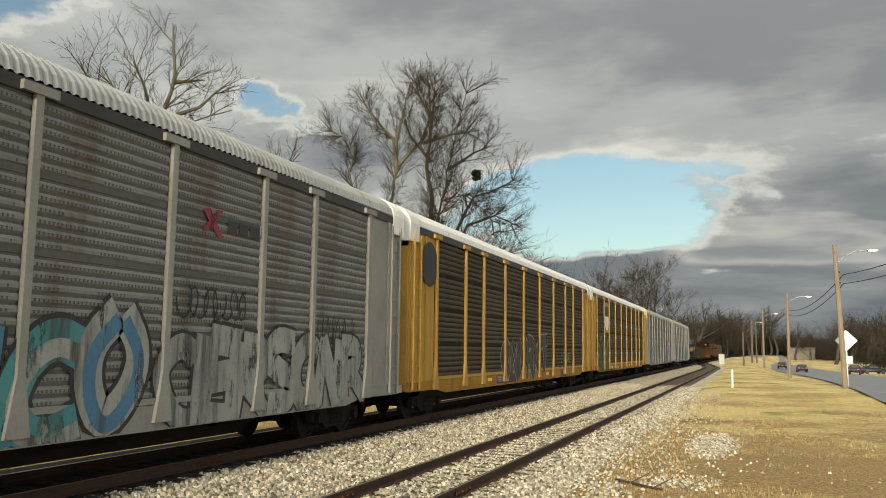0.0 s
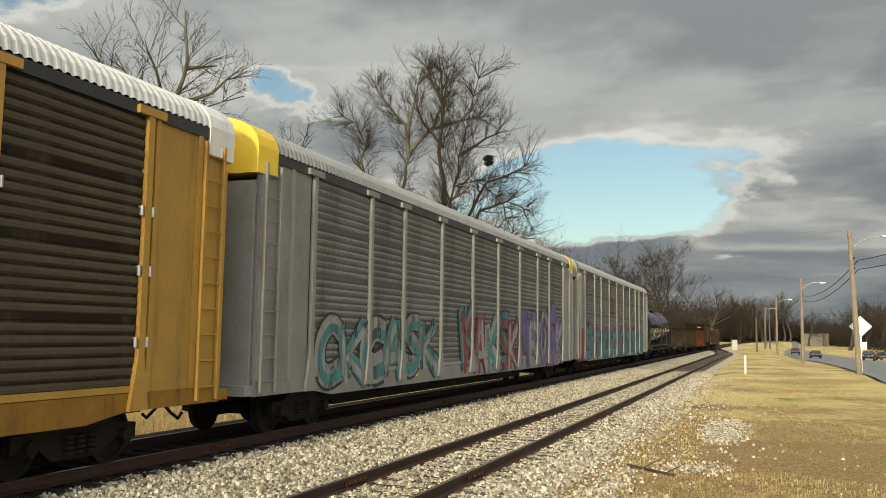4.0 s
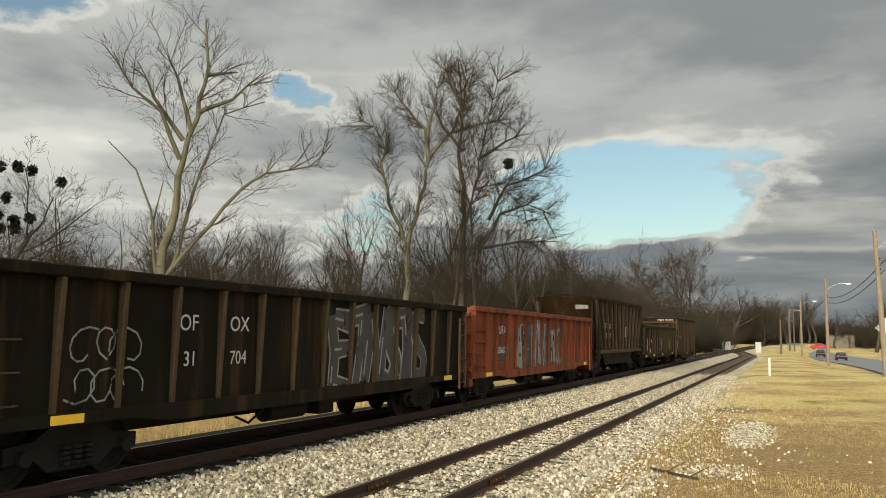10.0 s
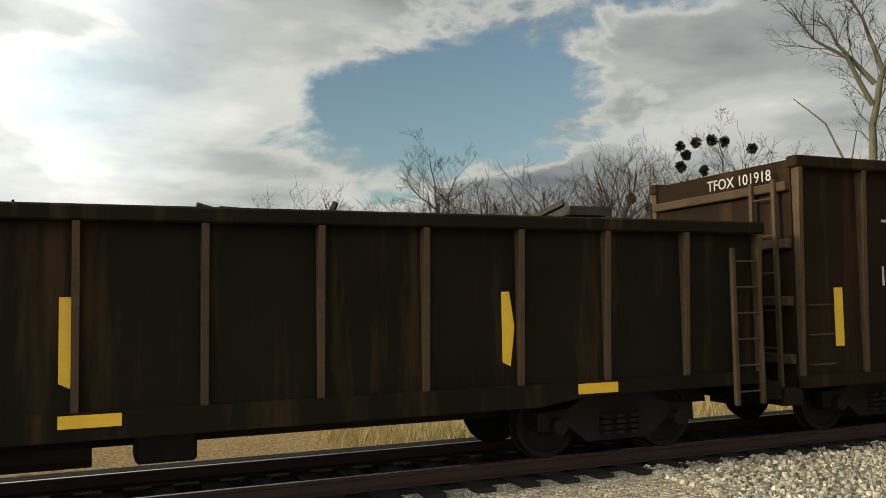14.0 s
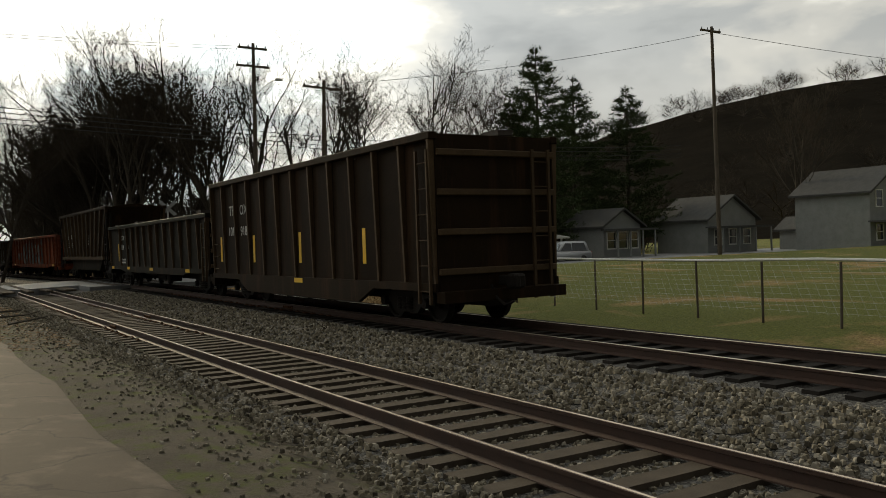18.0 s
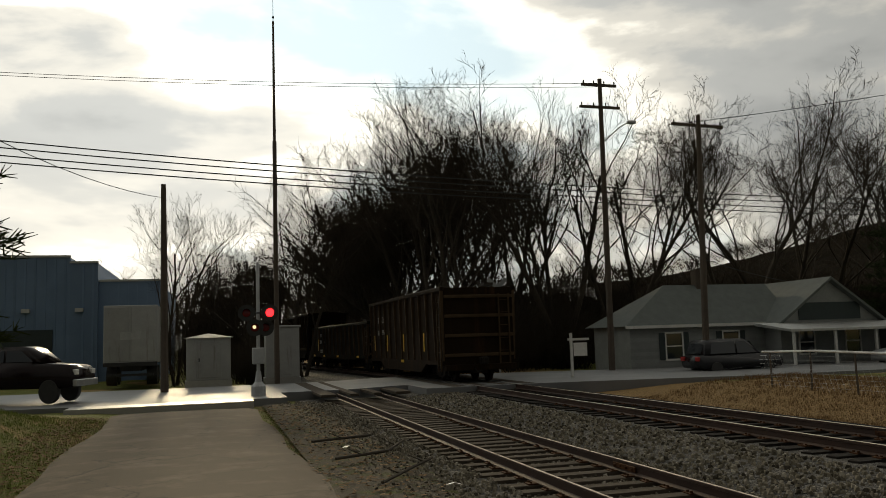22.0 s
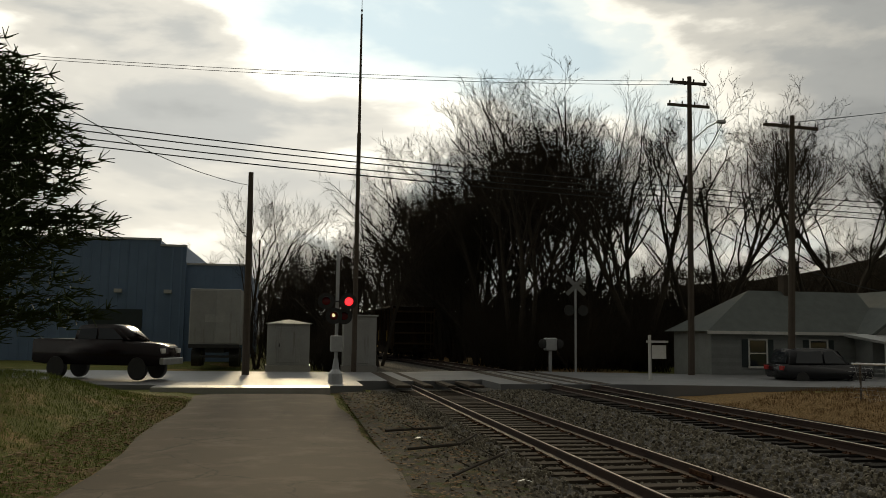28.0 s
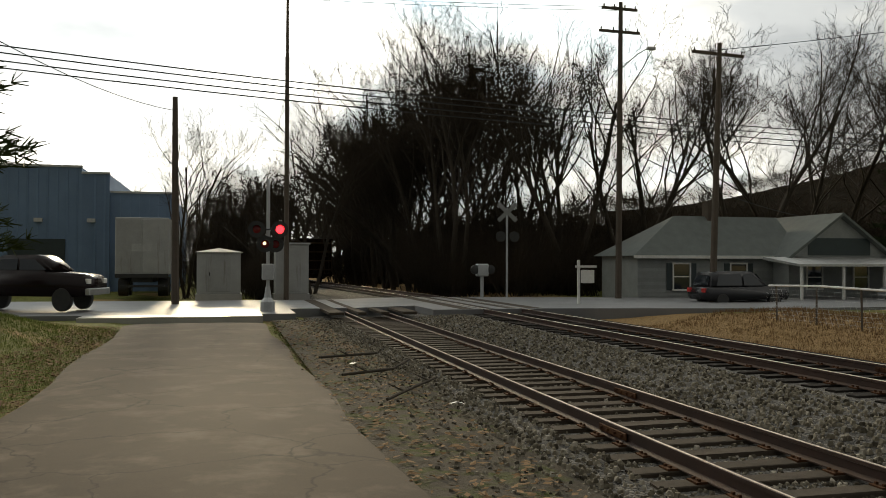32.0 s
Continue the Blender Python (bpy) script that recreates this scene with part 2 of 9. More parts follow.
def ground_material():
    """Winter grass: straw, green and bare brown patches by place in the world."""
    m = bpy.data.materials.new("winter_grass")
    m.use_nodes = True
    tree = m.node_tree
    tree.nodes.clear()
    n = nodes_of(tree)
    co = n("ShaderNodeTexCoord").outputs["Object"]
    sep = n("ShaderNodeSeparateXYZ", ins={0: co})
    patch = n("ShaderNodeTexNoise", ins={"Vector": co}, at={"Scale": 0.16, "Detail": 6.0, "Roughness": 0.6})
    tuft = n("ShaderNodeTexNoise", ins={"Vector": co}, at={"Scale": 3.5, "Detail": 6.0, "Roughness": 0.7})
    blade = n("ShaderNodeTexNoise", ins={"Vector": co}, at={"Scale": 16.0, "Detail": 5.0, "Roughness": 0.85})
    straw = ramp(n, blade.outputs[0], [(0.32, (0.28, 0.20, 0.075)), (0.68, (0.80, 0.65, 0.29))])
    green = ramp(n, blade.outputs[0], [(0.3, (0.055, 0.07, 0.012)), (0.7, (0.16, 0.185, 0.04))])
    brown = ramp(n, blade.outputs[0], [(0.32, (0.11, 0.062, 0.026)), (0.68, (0.48, 0.31, 0.14))])
    tone = n("ShaderNodeMath", op="MULTIPLY_ADD", ins={0: tuft.outputs[0], 2: patch.outputs[0]}, at={1: 0.45})
    bf = n("ShaderNodeMapRange", ins={0: tone.outputs[0]}, at={1: 0.63, 2: 0.78, 3: 0.0, 4: 0.9})
    # bare earth beside the ballast, pale straw farther out
    bare = n("ShaderNodeMapRange", ins={0: sep.outputs[1]}, at={1: 16.0, 2: 34.0, 3: 0.19, 4: -0.05})
    worn = n("ShaderNodeMath", op="ADD", ins={0: tone.outputs[0], 1: bare.outputs[0]})
    tree.links.new(worn.outputs[0], bf.inputs[0])
    col = mix(n, bf.outputs[0], straw, brown)
    other = n("ShaderNodeTexNoise", ins={"Vector": co}, at={"Scale": 0.23, "Detail": 5.0, "Roughness": 0.6, "Distortion": 0.6})
    # greener on the fields towards the crossing, and by the road edge
    side = n("ShaderNodeMapRange", ins={0: sep.outputs[1]}, at={1: 0.0, 2: -14.0, 3: 0.0, 4: 0.24})
    gsum = n("ShaderNodeMath", op="ADD", ins={0: other.outputs[0], 1: side.outputs[0]})
    gf = n("ShaderNodeMapRange", ins={0: gsum.outputs[0]}, at={1: 0.58, 2: 0.70, 3: 0.0, 4: 0.9})
    col = mix(n, gf.outputs[0], col, green)
    strip = n("ShaderNodeMapRange", ins={0: sep.outputs[0]}, at={1: -18.0, 2: -20.5, 3: 0.95, 4: 0.0})
    back = n("ShaderNodeMapRange", ins={0: sep.outputs[1]}, at={1: -94.0, 2: -102.0, 3: 0.0, 4: 1.0})
    sb = n("ShaderNodeMath", op="MULTIPLY", ins={0: strip.outputs[0], 1: back.outputs[0]})
    west = n("ShaderNodeMath", op="LESS_THAN", ins={0: sep.outputs[0]}, at={1: -8.0})
    sb2 = n("ShaderNodeMath", op="MULTIPLY", ins={0: sb.outputs[0], 1: west.outputs[0]})
    col = mix(n, sb2.outputs[0], col, brown)
    bs = n("ShaderNodeBsdfPrincipled", ins={"Base Color": col}, at={"Roughness": 0.95, "Specular IOR Level": 0.15})
    hgt = n("ShaderNodeMath", op="ADD", ins={0: blade.outputs[0], 1: tuft.outputs[0]})
    bp = n("ShaderNodeBump", ins={"Height": hgt.outputs[0]}, at={"Strength": 0.9, "Distance": 0.06})
    tree.links.new(bp.outputs[0], bs.inputs["Normal"])
    n("ShaderNodeOutputMaterial", ins={0: bs.outputs[0]})
    return m


M_GROUND = ground_material()
M_BALLAST = ballast_material("pale_ballast", (0.60, 0.51, 0.37), (0.055, 0.042, 0.027))
# main line stone: the deep shade under the train is put into its colour
M_SHADEBED = ballast_material("train_shaded_ballast", (0.034, 0.03, 0.026), (0.006, 0.005, 0.004))
# grey stone towards the sun, darkened for the shaded sides that face the camera
M_BACKLITBED = ballast_material("backlit_grey_ballast", (0.15, 0.14, 0.125), (0.02, 0.018, 0.016))
M_DIRT = material("gravelly_dirt", (0.10, 0.085, 0.066), (0.04, 0.034, 0.026), 0.95, scale=1.2, fine=30, bump=0.9, dist=0.04, stain=(0.07, 0.085, 0.02), stain_at=0.56, spec=0.08)
M_STONE = material("ballast_stone", (0.56, 0.49, 0.37), (0.24, 0.205, 0.15), 0.9, scale=9, fine=60, bump=0.3)
M_STRAW = material("dry_grass_blade", (0.48, 0.38, 0.17), (0.26, 0.18, 0.07), 0.9, scale=2, fine=20, bump=0, spec=0.1)
M_GREEN = material("green_grass_blade", (0.20, 0.24, 0.06), (0.10, 0.13, 0.03), 0.9, scale=2, fine=20, bump=0, spec=0.1)
M_DEADGRASS = material("dead_brown_grass", (0.20, 0.12, 0.055), (0.09, 0.055, 0.028), 0.95, scale=2, fine=20, bump=0, spec=0.1)
M_RAIL = material("rusty_rail", (0.055, 0.026, 0.016), (0.02, 0.012, 0.009), 0.7, 0.3, scale=2, fine=30, bump=0.2)
M_RAILTOP = material("worn_rail_top", (0.62, 0.52, 0.40), (0.36, 0.26, 0.18), 0.3, 0.95, scale=1.5, fine=25, bump=0.05, amount=0.5)
M_TIE = material("weathered_tie", (0.08, 0.064, 0.048), (0.035, 0.028, 0.022), 0.92, scale=5, fine=60, bump=0.7, spec=0.15)
# darker tie for the main line, with the train's shade in the colour
M_SHADETIE = material("train_shaded_tie", (0.034, 0.029, 0.025), (0.014, 0.012, 0.01), 0.9, scale=5, fine=60, bump=0.6, spec=0.1)
M_ASPHALT = material("worn_asphalt", (0.078, 0.060, 0.044), (0.034, 0.026, 0.019), 0.85, scale=0.5, fine=60, bump=0.5, stain=(0.13, 0.105, 0.08), stain_at=0.57, spec=0.12)
def crack(mat_, scale, dark, width):
    """Thin dark cracks over a material's colour."""
    tree = mat_.node_tree
    n = nodes_of(tree)
    bs = [x for x in tree.nodes if x.type == "BSDF_PRINCIPLED"][0]
    src = bs.inputs["Base Color"].links[0].from_socket
    co = n("ShaderNodeTexCoord").outputs["Object"]
    wob = n("ShaderNodeTexNoise", ins={"Vector": co}, at={"Scale": 2.0, "Detail": 5.0})
    add = n("ShaderNodeVectorMath", op="MULTIPLY_ADD", ins={0: wob.outputs["Color"], 2: co}, at={1: (0.7, 0.7, 0.0)})
    v = n("ShaderNodeTexVoronoi", ins={"Vector": add.outputs[0]}, at={"Scale": scale})
    v.feature = "DISTANCE_TO_EDGE"
    f = n("ShaderNodeMapRange", ins={0: v.outputs["Distance"]}, at={1: 0.0, 2: width, 3: 0.8, 4: 0.0})
    col = mix(n, f.outputs[0], src, dark)
    tree.links.new(col, bs.inputs["Base Color"])
    return mat_


crack(M_ASPHALT, 0.55, (0.015, 0.013, 0.01), 0.012)
M_ROAD = material("road_asphalt", (0.20, 0.20, 0.20), (0.11, 0.11, 0.11), 0.55, scale=0.4, fine=50, bump=0.3)
M_WET = material("pale_concrete", (0.42, 0.40, 0.37), (0.25, 0.24, 0.22), 0.35, scale=0.7, fine=20, bump=0.2)
M_BARK = material("grey_bark", (0.075, 0.063, 0.049), (0.033, 0.027, 0.021), 0.92, scale=2.5, fine=30, bump=0.7, spec=0.1)
M_PALEBARK = material("pale_lit_bark", (0.14, 0.13, 0.085), (0.05, 0.044, 0.03), 0.9, scale=2.0, fine=25, bump=0.6, spec=0.1)
M_TWIG = material("brown_twigs", (0.056, 0.044, 0.031), (0.024, 0.018, 0.013), 0.9, scale=1.5, fine=9, bump=0, spec=0.1)
M_NEEDLE = material("dark_needles", (0.075, 0.10, 0.045), (0.03, 0.042, 0.02), 0.8, scale=1.2, fine=14, bump=0, spec=0.1)
M_WOOD = material("weathered_pole_wood", (0.23, 0.18, 0.125), (0.12, 0.09, 0.062), 0.9, scale=1.2, fine=25, bump=0.4, stain=(0.10, 0.075, 0.05), streak=True)
M_DARKWOOD = material("creosote_pole_wood", (0.11, 0.085, 0.065), (0.05, 0.04, 0.03), 0.9, scale=1.2, fine=25, bump=0.4)
M_GALV = material("galvanised_steel", (0.52, 0.52, 0.50), (0.32, 0.32, 0.31), 0.45, 0.7, scale=4, fine=40, bump=0.05)
M_WIRE = material("black_cable", (0.03, 0.03, 0.03), None, 0.6, bump=0)
M_WHITE = material("weathered_white_paint", (0.76, 0.75, 0.71), (0.5, 0.48, 0.44), 0.6, scale=1.5, fine=20, bump=0.08, stain=(0.36, 0.31, 0.25), stain_at=0.68, streak=True)
M_SILVER = material("silver_signal_paint", (0.50, 0.51, 0.52), (0.32, 0.33, 0.34), 0.5, 0.3, scale=3, fine=20, bump=0.05)
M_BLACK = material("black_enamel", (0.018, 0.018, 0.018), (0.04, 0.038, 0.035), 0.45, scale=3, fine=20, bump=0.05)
M_CAB = material("weathered_grey_enamel", (0.40, 0.40, 0.385), (0.28, 0.28, 0.27), 0.6, scale=1.5, fine=20, bump=0.06, stain=(0.2, 0.17, 0.14), stain_at=0.66, streak=True, spec=0.25)
M_STEEL = material("grimy_running_gear", (0.022, 0.018, 0.015), (0.009, 0.008, 0.007), 0.75, 0.2, scale=4, fine=30, bump=0.4, spec=0.15)
M_TREAD = material("worn_wheel_tread", (0.30, 0.27, 0.24), (0.15, 0.12, 0.10), 0.4, 0.8, scale=3, fine=20, bump=0.05)
M_GREY = material("grey_rack_panel", (0.115, 0.114, 0.105), (0.06, 0.059, 0.054), 0.6, 0.15, scale=0.8, fine=14, bump=0.06, stain=(0.1, 0.085, 0.07), stain_at=0.62, streak=True, spec=0.08)
M_GREYPOST = material("pale_grey_post", (0.27, 0.26, 0.235), (0.15, 0.145, 0.131), 0.55, 0.2, scale=1.2, fine=20, bump=0.06, stain=(0.16, 0.11, 0.07), stain_at=0.66, streak=True)
M_BRONZE = material("dull_brown_rack_panel", (0.024, 0.019, 0.012), (0.011, 0.009, 0.006), 0.7, 0.0, scale=0.9, fine=16, bump=0.08, stain=(0.05, 0.04, 0.03), stain_at=0.6, streak=True, spec=0.08)
M_YELLOW = material("faded_yellow_paint", (0.40, 0.225, 0.035), (0.22, 0.12, 0.022), 0.55, scale=1.0, fine=20, bump=0.06, stain=(0.13, 0.07, 0.03), stain_at=0.64, streak=True)
M_OCHRE = material("rust_stained_yellow_sill", (0.29, 0.15, 0.024), (0.16, 0.078, 0.016), 0.65, scale=1.0, fine=20, bump=0.1, stain=(0.09, 0.042, 0.016), stain_at=0.62, streak=True, spec=0.2)
M_CAP = material("bright_yellow_cap", (0.75, 0.50, 0.04), (0.58, 0.37, 0.04), 0.5, scale=1.5, fine=20, bump=0.04)
M_ROOF = material("galvanised_roof", (0.62, 0.61, 0.575), (0.42, 0.41, 0.385), 0.5, 0.2, scale=0.9, fine=20, bump=0.05, stain=(0.22, 0.19, 0.16), stain_at=0.66)
M_DULLROOF = material("dull_galvanised_roof", (0.34, 0.335, 0.315), (0.22, 0.215, 0.205), 0.5, 0.3, scale=0.9, fine=20, bump=0.05, stain=(0.18, 0.155, 0.13), stain_at=0.62)
M_TANK = material("black_tank_paint", (0.006, 0.0065, 0.007), (0.012, 0.011, 0.010), 0.13, scale=0.8, fine=18, bump=0.01, spec=0.3, stain=(0.03, 0.026, 0.022), stain_at=0.68, streak=True)
M_DARKCAR = material("sooty_dark_car_paint", (0.014, 0.0115, 0.0065), (0.006, 0.005, 0.003), 0.65, 0.1, scale=1.0, fine=20, bump=0.15, stain=(0.05, 0.028, 0.013), stain_at=0.6, streak=True, spec=0.06)
M_BROWNCAR = material("rusty_brown_car_paint", (0.022, 0.013, 0.0065), (0.01, 0.0065, 0.0035), 0.7, 0.1, scale=1.0, fine=20, bump=0.2, stain=(0.048, 0.024, 0.012), stain_at=0.6, streak=True, spec=0.06)
M_ORANGE = material("oxide_orange_paint", (0.22, 0.05, 0.017), (0.09, 0.026, 0.012), 0.65, scale=1.1, fine=22, bump=0.15, stain=(0.05, 0.022, 0.013), stain_at=0.52, streak=True, spec=0.15)
M_POST = material("rust_worn_rib", (0.085, 0.055, 0.03), (0.03, 0.02, 0.011), 0.7, 0.1, scale=2, fine=24, bump=0.15, spec=0.15)
M_TEXT = material("white_stencil", (0.5, 0.49, 0.46), (0.3, 0.29, 0.27), 0.6, scale=4, fine=30, bump=0)
M_DARKTEXT = material("black_stencil", (0.03, 0.03, 0.03), None, 0.6, bump=0)
M_REFLECT = material("yellow_reflective_strip", (0.80, 0.48, 0.03), (0.62, 0.36, 0.03), 0.4, scale=3, fine=20, bump=0)
M_RUST = material("deep_rust", (0.075, 0.034, 0.016), (0.03, 0.014, 0.009), 0.85, scale=2, fine=30, bump=0.4, stain=(0.12, 0.055, 0.022), stain_at=0.6, spec=0.1)
M_SCRAP = material("scrap_metal", (0.07, 0.06, 0.05), (0.025, 0.02, 0.018), 0.7, 0.3, scale=3, fine=20, bump=0.2, spec=0.15)
M_GLASS = glass_material("dark_window_glass")
M_RED = material("red_paint", (0.50, 0.035, 0.03), (0.3, 0.02, 0.02), 0.4, scale=2, fine=20, bump=0)
M_BLUEWALL = material("blue_metal_siding", (0.16, 0.24, 0.36), (0.11, 0.17, 0.26), 0.55, 0.1, scale=0.6, fine=12, bump=0.05)
M_SIDING = material("white_house_siding", (0.28, 0.29, 0.28), (0.19, 0.20, 0.19), 0.7, scale=1.5, fine=12, bump=0.05)
M_DARKROOF = material("dark_shingle", (0.075, 0.075, 0.072), (0.04, 0.04, 0.04), 0.9, scale=2.0, fine=25, bump=0.4, spec=0.2)
# white boards greyed, the shade on their near face put into the colour
M_SHADEWALL = material("shaded_white_boards", (0.26, 0.265, 0.255), (0.17, 0.175, 0.165), 0.8, scale=1.5, fine=12, bump=0.1)
M_SHINGLE = material("green_grey_shingle", (0.125, 0.14, 0.13), (0.075, 0.086, 0.08), 0.8, scale=2.0, fine=25, bump=0.4)
M_SHUTTER = material("dark_green_shutter", (0.03, 0.045, 0.045), None, 0.6, bump=0.05)
M_MISTLETOE = material("dark_mistletoe", (0.016, 0.02, 0.011), (0.008, 0.01, 0.006), 0.9, scale=4, fine=20, bump=0, spec=0.05)
M_LEAF = material("fallen_leaves", (0.25, 0.155, 0.08), (0.12, 0.08, 0.045), 0.9, scale=8, fine=40, bump=0.2, spec=0.1)
M_HILL = material("wooded_hill", (0.02, 0.017, 0.013), (0.008, 0.007, 0.006), 0.95, scale=0.12, fine=1.5, bump=0.8, dist=1.5, spec=0.0)
# ridges of the rack panels, paler than the troughs between them
M_RIDGEGREY = material("pale_grey_ridge", (0.22, 0.218, 0.205), (0.12, 0.118, 0.11), 0.6, 0.3, scale=0.7, fine=14, bump=0.04, stain=(0.12, 0.10, 0.085), stain_at=0.58, streak=True, spec=0.15)
M_RIDGEBRONZE = material("pale_brown_ridge", (0.088, 0.07, 0.045), (0.034, 0.027, 0.018), 0.7, 0.0, scale=0.7, fine=14, bump=0.04, stain=(0.06, 0.05, 0.04), stain_at=0.56, streak=True, spec=0.15)
PAINT = {
    "teal": material("teal_spray_paint", (0.055, 0.19, 0.19), (0.03, 0.11, 0.115), 0.6, scale=1.2, fine=18, bump=0, stain=(0.03, 0.028, 0.025), stain_at=0.57, streak=True),
    "blue": material("blue_spray_paint", (0.06, 0.155, 0.25), (0.035, 0.09, 0.15), 0.6, scale=1.2, fine=18, bump=0, stain=(0.03, 0.028, 0.025), stain_at=0.57, streak=True),
    "pale": material("pale_spray_paint", (0.27, 0.275, 0.255), (0.13, 0.13, 0.12), 0.6, scale=1.5, fine=18, bump=0, stain=(0.03, 0.028, 0.025), stain_at=0.57, streak=True),
    "red": material("crimson_spray_paint", (0.22, 0.025, 0.045), (0.13, 0.018, 0.03), 0.6, scale=1.2, fine=18, bump=0, stain=(0.03, 0.028, 0.025), stain_at=0.57, streak=True),
    "violet": material("violet_spray_paint", (0.13, 0.085, 0.24), (0.08, 0.05, 0.15), 0.6, scale=1.2, fine=18, bump=0, stain=(0.03, 0.028, 0.025), stain_at=0.57, streak=True),
    "green": material("lime_spray_paint", (0.13, 0.16, 0.03), (0.07, 0.09, 0.02), 0.6, scale=1.2, fine=18, bump=0, stain=(0.03, 0.028, 0.025), stain_at=0.57, streak=True),
    "orange": material("orange_spray_paint", (0.55, 0.20, 0.05), (0.35, 0.12, 0.04), 0.6, scale=1.2, fine=18, bump=0, stain=(0.03, 0.028, 0.025), stain_at=0.57, streak=True),
    "bare": material("dull_panel_through_paint", (0.05, 0.045, 0.036), (0.026, 0.023, 0.018), 0.65, scale=1.2, fine=18, bump=0, stain=(0.03, 0.028, 0.025), stain_at=0.57, streak=True),
    "black": material("black_spray_paint", (0.018, 0.018, 0.02), None, 0.6, bump=0, stain=(0.03, 0.028, 0.025), stain_at=0.57, streak=True),
}


def wear_through(m, keep):
    """Old spray paint: patches and vertical runs have weathered away."""
    tree = m.node_tree
    n = nodes_of(tree)
    co = n("ShaderNodeTexCoord").outputs["Object"]
    run = n("ShaderNodeMapping", ins={0: co}, at={3: (1.0, 1.0, 0.35)})
    worn = n("ShaderNodeTexNoise", ins={"Vector": run.outputs[0]}, at={"Scale": 2.6, "Detail": 9.0, "Roughness": 0.68})
    f = n("ShaderNodeMapRange", ins={0: worn.outputs[0]}, at={1: keep - 0.05, 2: keep + 0.05, 3: 1.0, 4: 0.0})
    shader = next(q for q in tree.nodes if q.bl_idname == "ShaderNodeBsdfPrincipled")
    last = next(q for q in tree.nodes if q.bl_idname == "ShaderNodeOutputMaterial")
    clear = n("ShaderNodeBsdfTransparent")
    both = n("ShaderNodeMixShader", ins={0: f.outputs[0], 1: clear.outputs[0], 2: shader.outputs[0]})
    tree.links.new(both.outputs[0], last.inputs[0])


for paint_ in PAINT.values():
    wear_through(paint_, 0.60)


# building blocks
def bm_box(bm, x0, x1, y0, y1, z0, z1, bevel=0.0):
    vs = [bm.verts.new((x, y, z)) for x in (x0, x1) for y in (y0, y1) for z in (z0, z1)]
    fs = [bm.faces.new([vs[i] for i in q]) for q in ((0, 1, 3, 2), (4, 6, 7, 5), (0, 4, 5, 1), (2, 3, 7, 6), (0, 2, 6, 4), (1, 5, 7, 3))]
    if bevel:
        es = list({e for f in fs for e in f.edges})
        bmesh.ops.bevel(bm, geom=es, offset=bevel, segments=1, affect="EDGES")
    return vs


def bm_tube(bm, p, q, r0, r1=None, seg=6, caps=True):
    p, q = Vector(p), Vector(q)
    r1 = r0 if r1 is None else r1
    d = (q - p)
    if d.length < 1e-6:
        return
    d.normalize()
    a = d.orthogonal().normalized()
    b = d.cross(a)
    rings = []
    for c, r in ((p, r0), (q, r1)):
        rings.append([bm.verts.new(c + (a * math.cos(2 * math.pi * i / seg) + b * math.sin(2 * math.pi * i / seg)) * r) for i in range(seg)])
    for i in range(seg):
        j = (i + 1) % seg
        bm.faces.new((rings[0][i], rings[0][j], rings[1][j], rings[1][i]))
    if caps:
        bm.faces.new(rings[0][::-1])
        bm.faces.new(rings[1])


def bm_path(bm, pts, r, seg=6):
    """One continuous tube along a line of points."""
    pts = [Vector(p) for p in pts]
    rings, a = [], None
    for i, p in enumerate(pts):
        d = (pts[min(i + 1, len(pts) - 1)] - pts[max(i - 1, 0)]).normalized()
        a = d.orthogonal().normalized() if a is None else (a - d * a.dot(d)).normalized()
        b = d.cross(a)
        rings.append([bm.verts.new(p + (a * math.cos(2 * math.pi * k / seg) + b * math.sin(2 * math.pi * k / seg)) * r) for k in range(seg)])
    for lo, hi in zip(rings[:-1], rings[1:]):
        for k in range(seg):
            q = (k + 1) % seg
            bm.faces.new((lo[k], lo[q], hi[q], hi[k]))
    bm.faces.new(rings[0][::-1])
    bm.faces.new(rings[-1])


def bm_prism(bm, outline, axis, lo, hi):
    """Extrude a closed outline (pairs) along an axis: 'x' takes (y, z), 'y' takes (x, z), 'z' takes (x, y)."""
    def at(u, v, w):
        return {"x": (w, u, v), "y": (u, w, v), "z": (u, v, w)}[axis]
    a = [bm.verts.new(at(u, v, lo)) for u, v in outline]
    b = [bm.verts.new(at(u, v, hi)) for u, v in outline]
    k = len(a)
    for i in range(k):
        j = (i + 1) % k
        bm.faces.new((a[i], a[j], b[j], b[i]))
    bm.faces.new(a[::-1])
    bm.faces.new(b)


def bm_lathe(bm, profile, centre, axis="z", seg=16):
    """Turn (radius, height) pairs round an axis through centre."""
    c = Vector(centre)
    rings = []
    for r, h in profile:
        ring = []
        for i in range(seg):
            a = 2 * math.pi * i / seg
            u, v = r * math.cos(a), r * math.sin(a)
            ring.append(bm.verts.new(c + Vector({"z": (u, v, h), "y": (u, h, v), "x": (h, u, v)}[axis])))
        rings.append(ring)
    for lo, hi in zip(rings[:-1], rings[1:]):
        for i in range(seg):
            j = (i + 1) % seg
            bm.faces.new((lo[i], lo[j], hi[j], hi[i]))
    bm.faces.new(rings[0][::-1])
    bm.faces.new(rings[-1])


def mesh_of(name, bm, material_, smooth=False):
    bmesh.ops.recalc_face_normals(bm, faces=bm.faces)
    me = bpy.data.meshes.new(name)
    bm.to_mesh(me)
    bm.free()
    me.materials.append(material_)
    if smooth:
        me.shade_smooth()
    return me


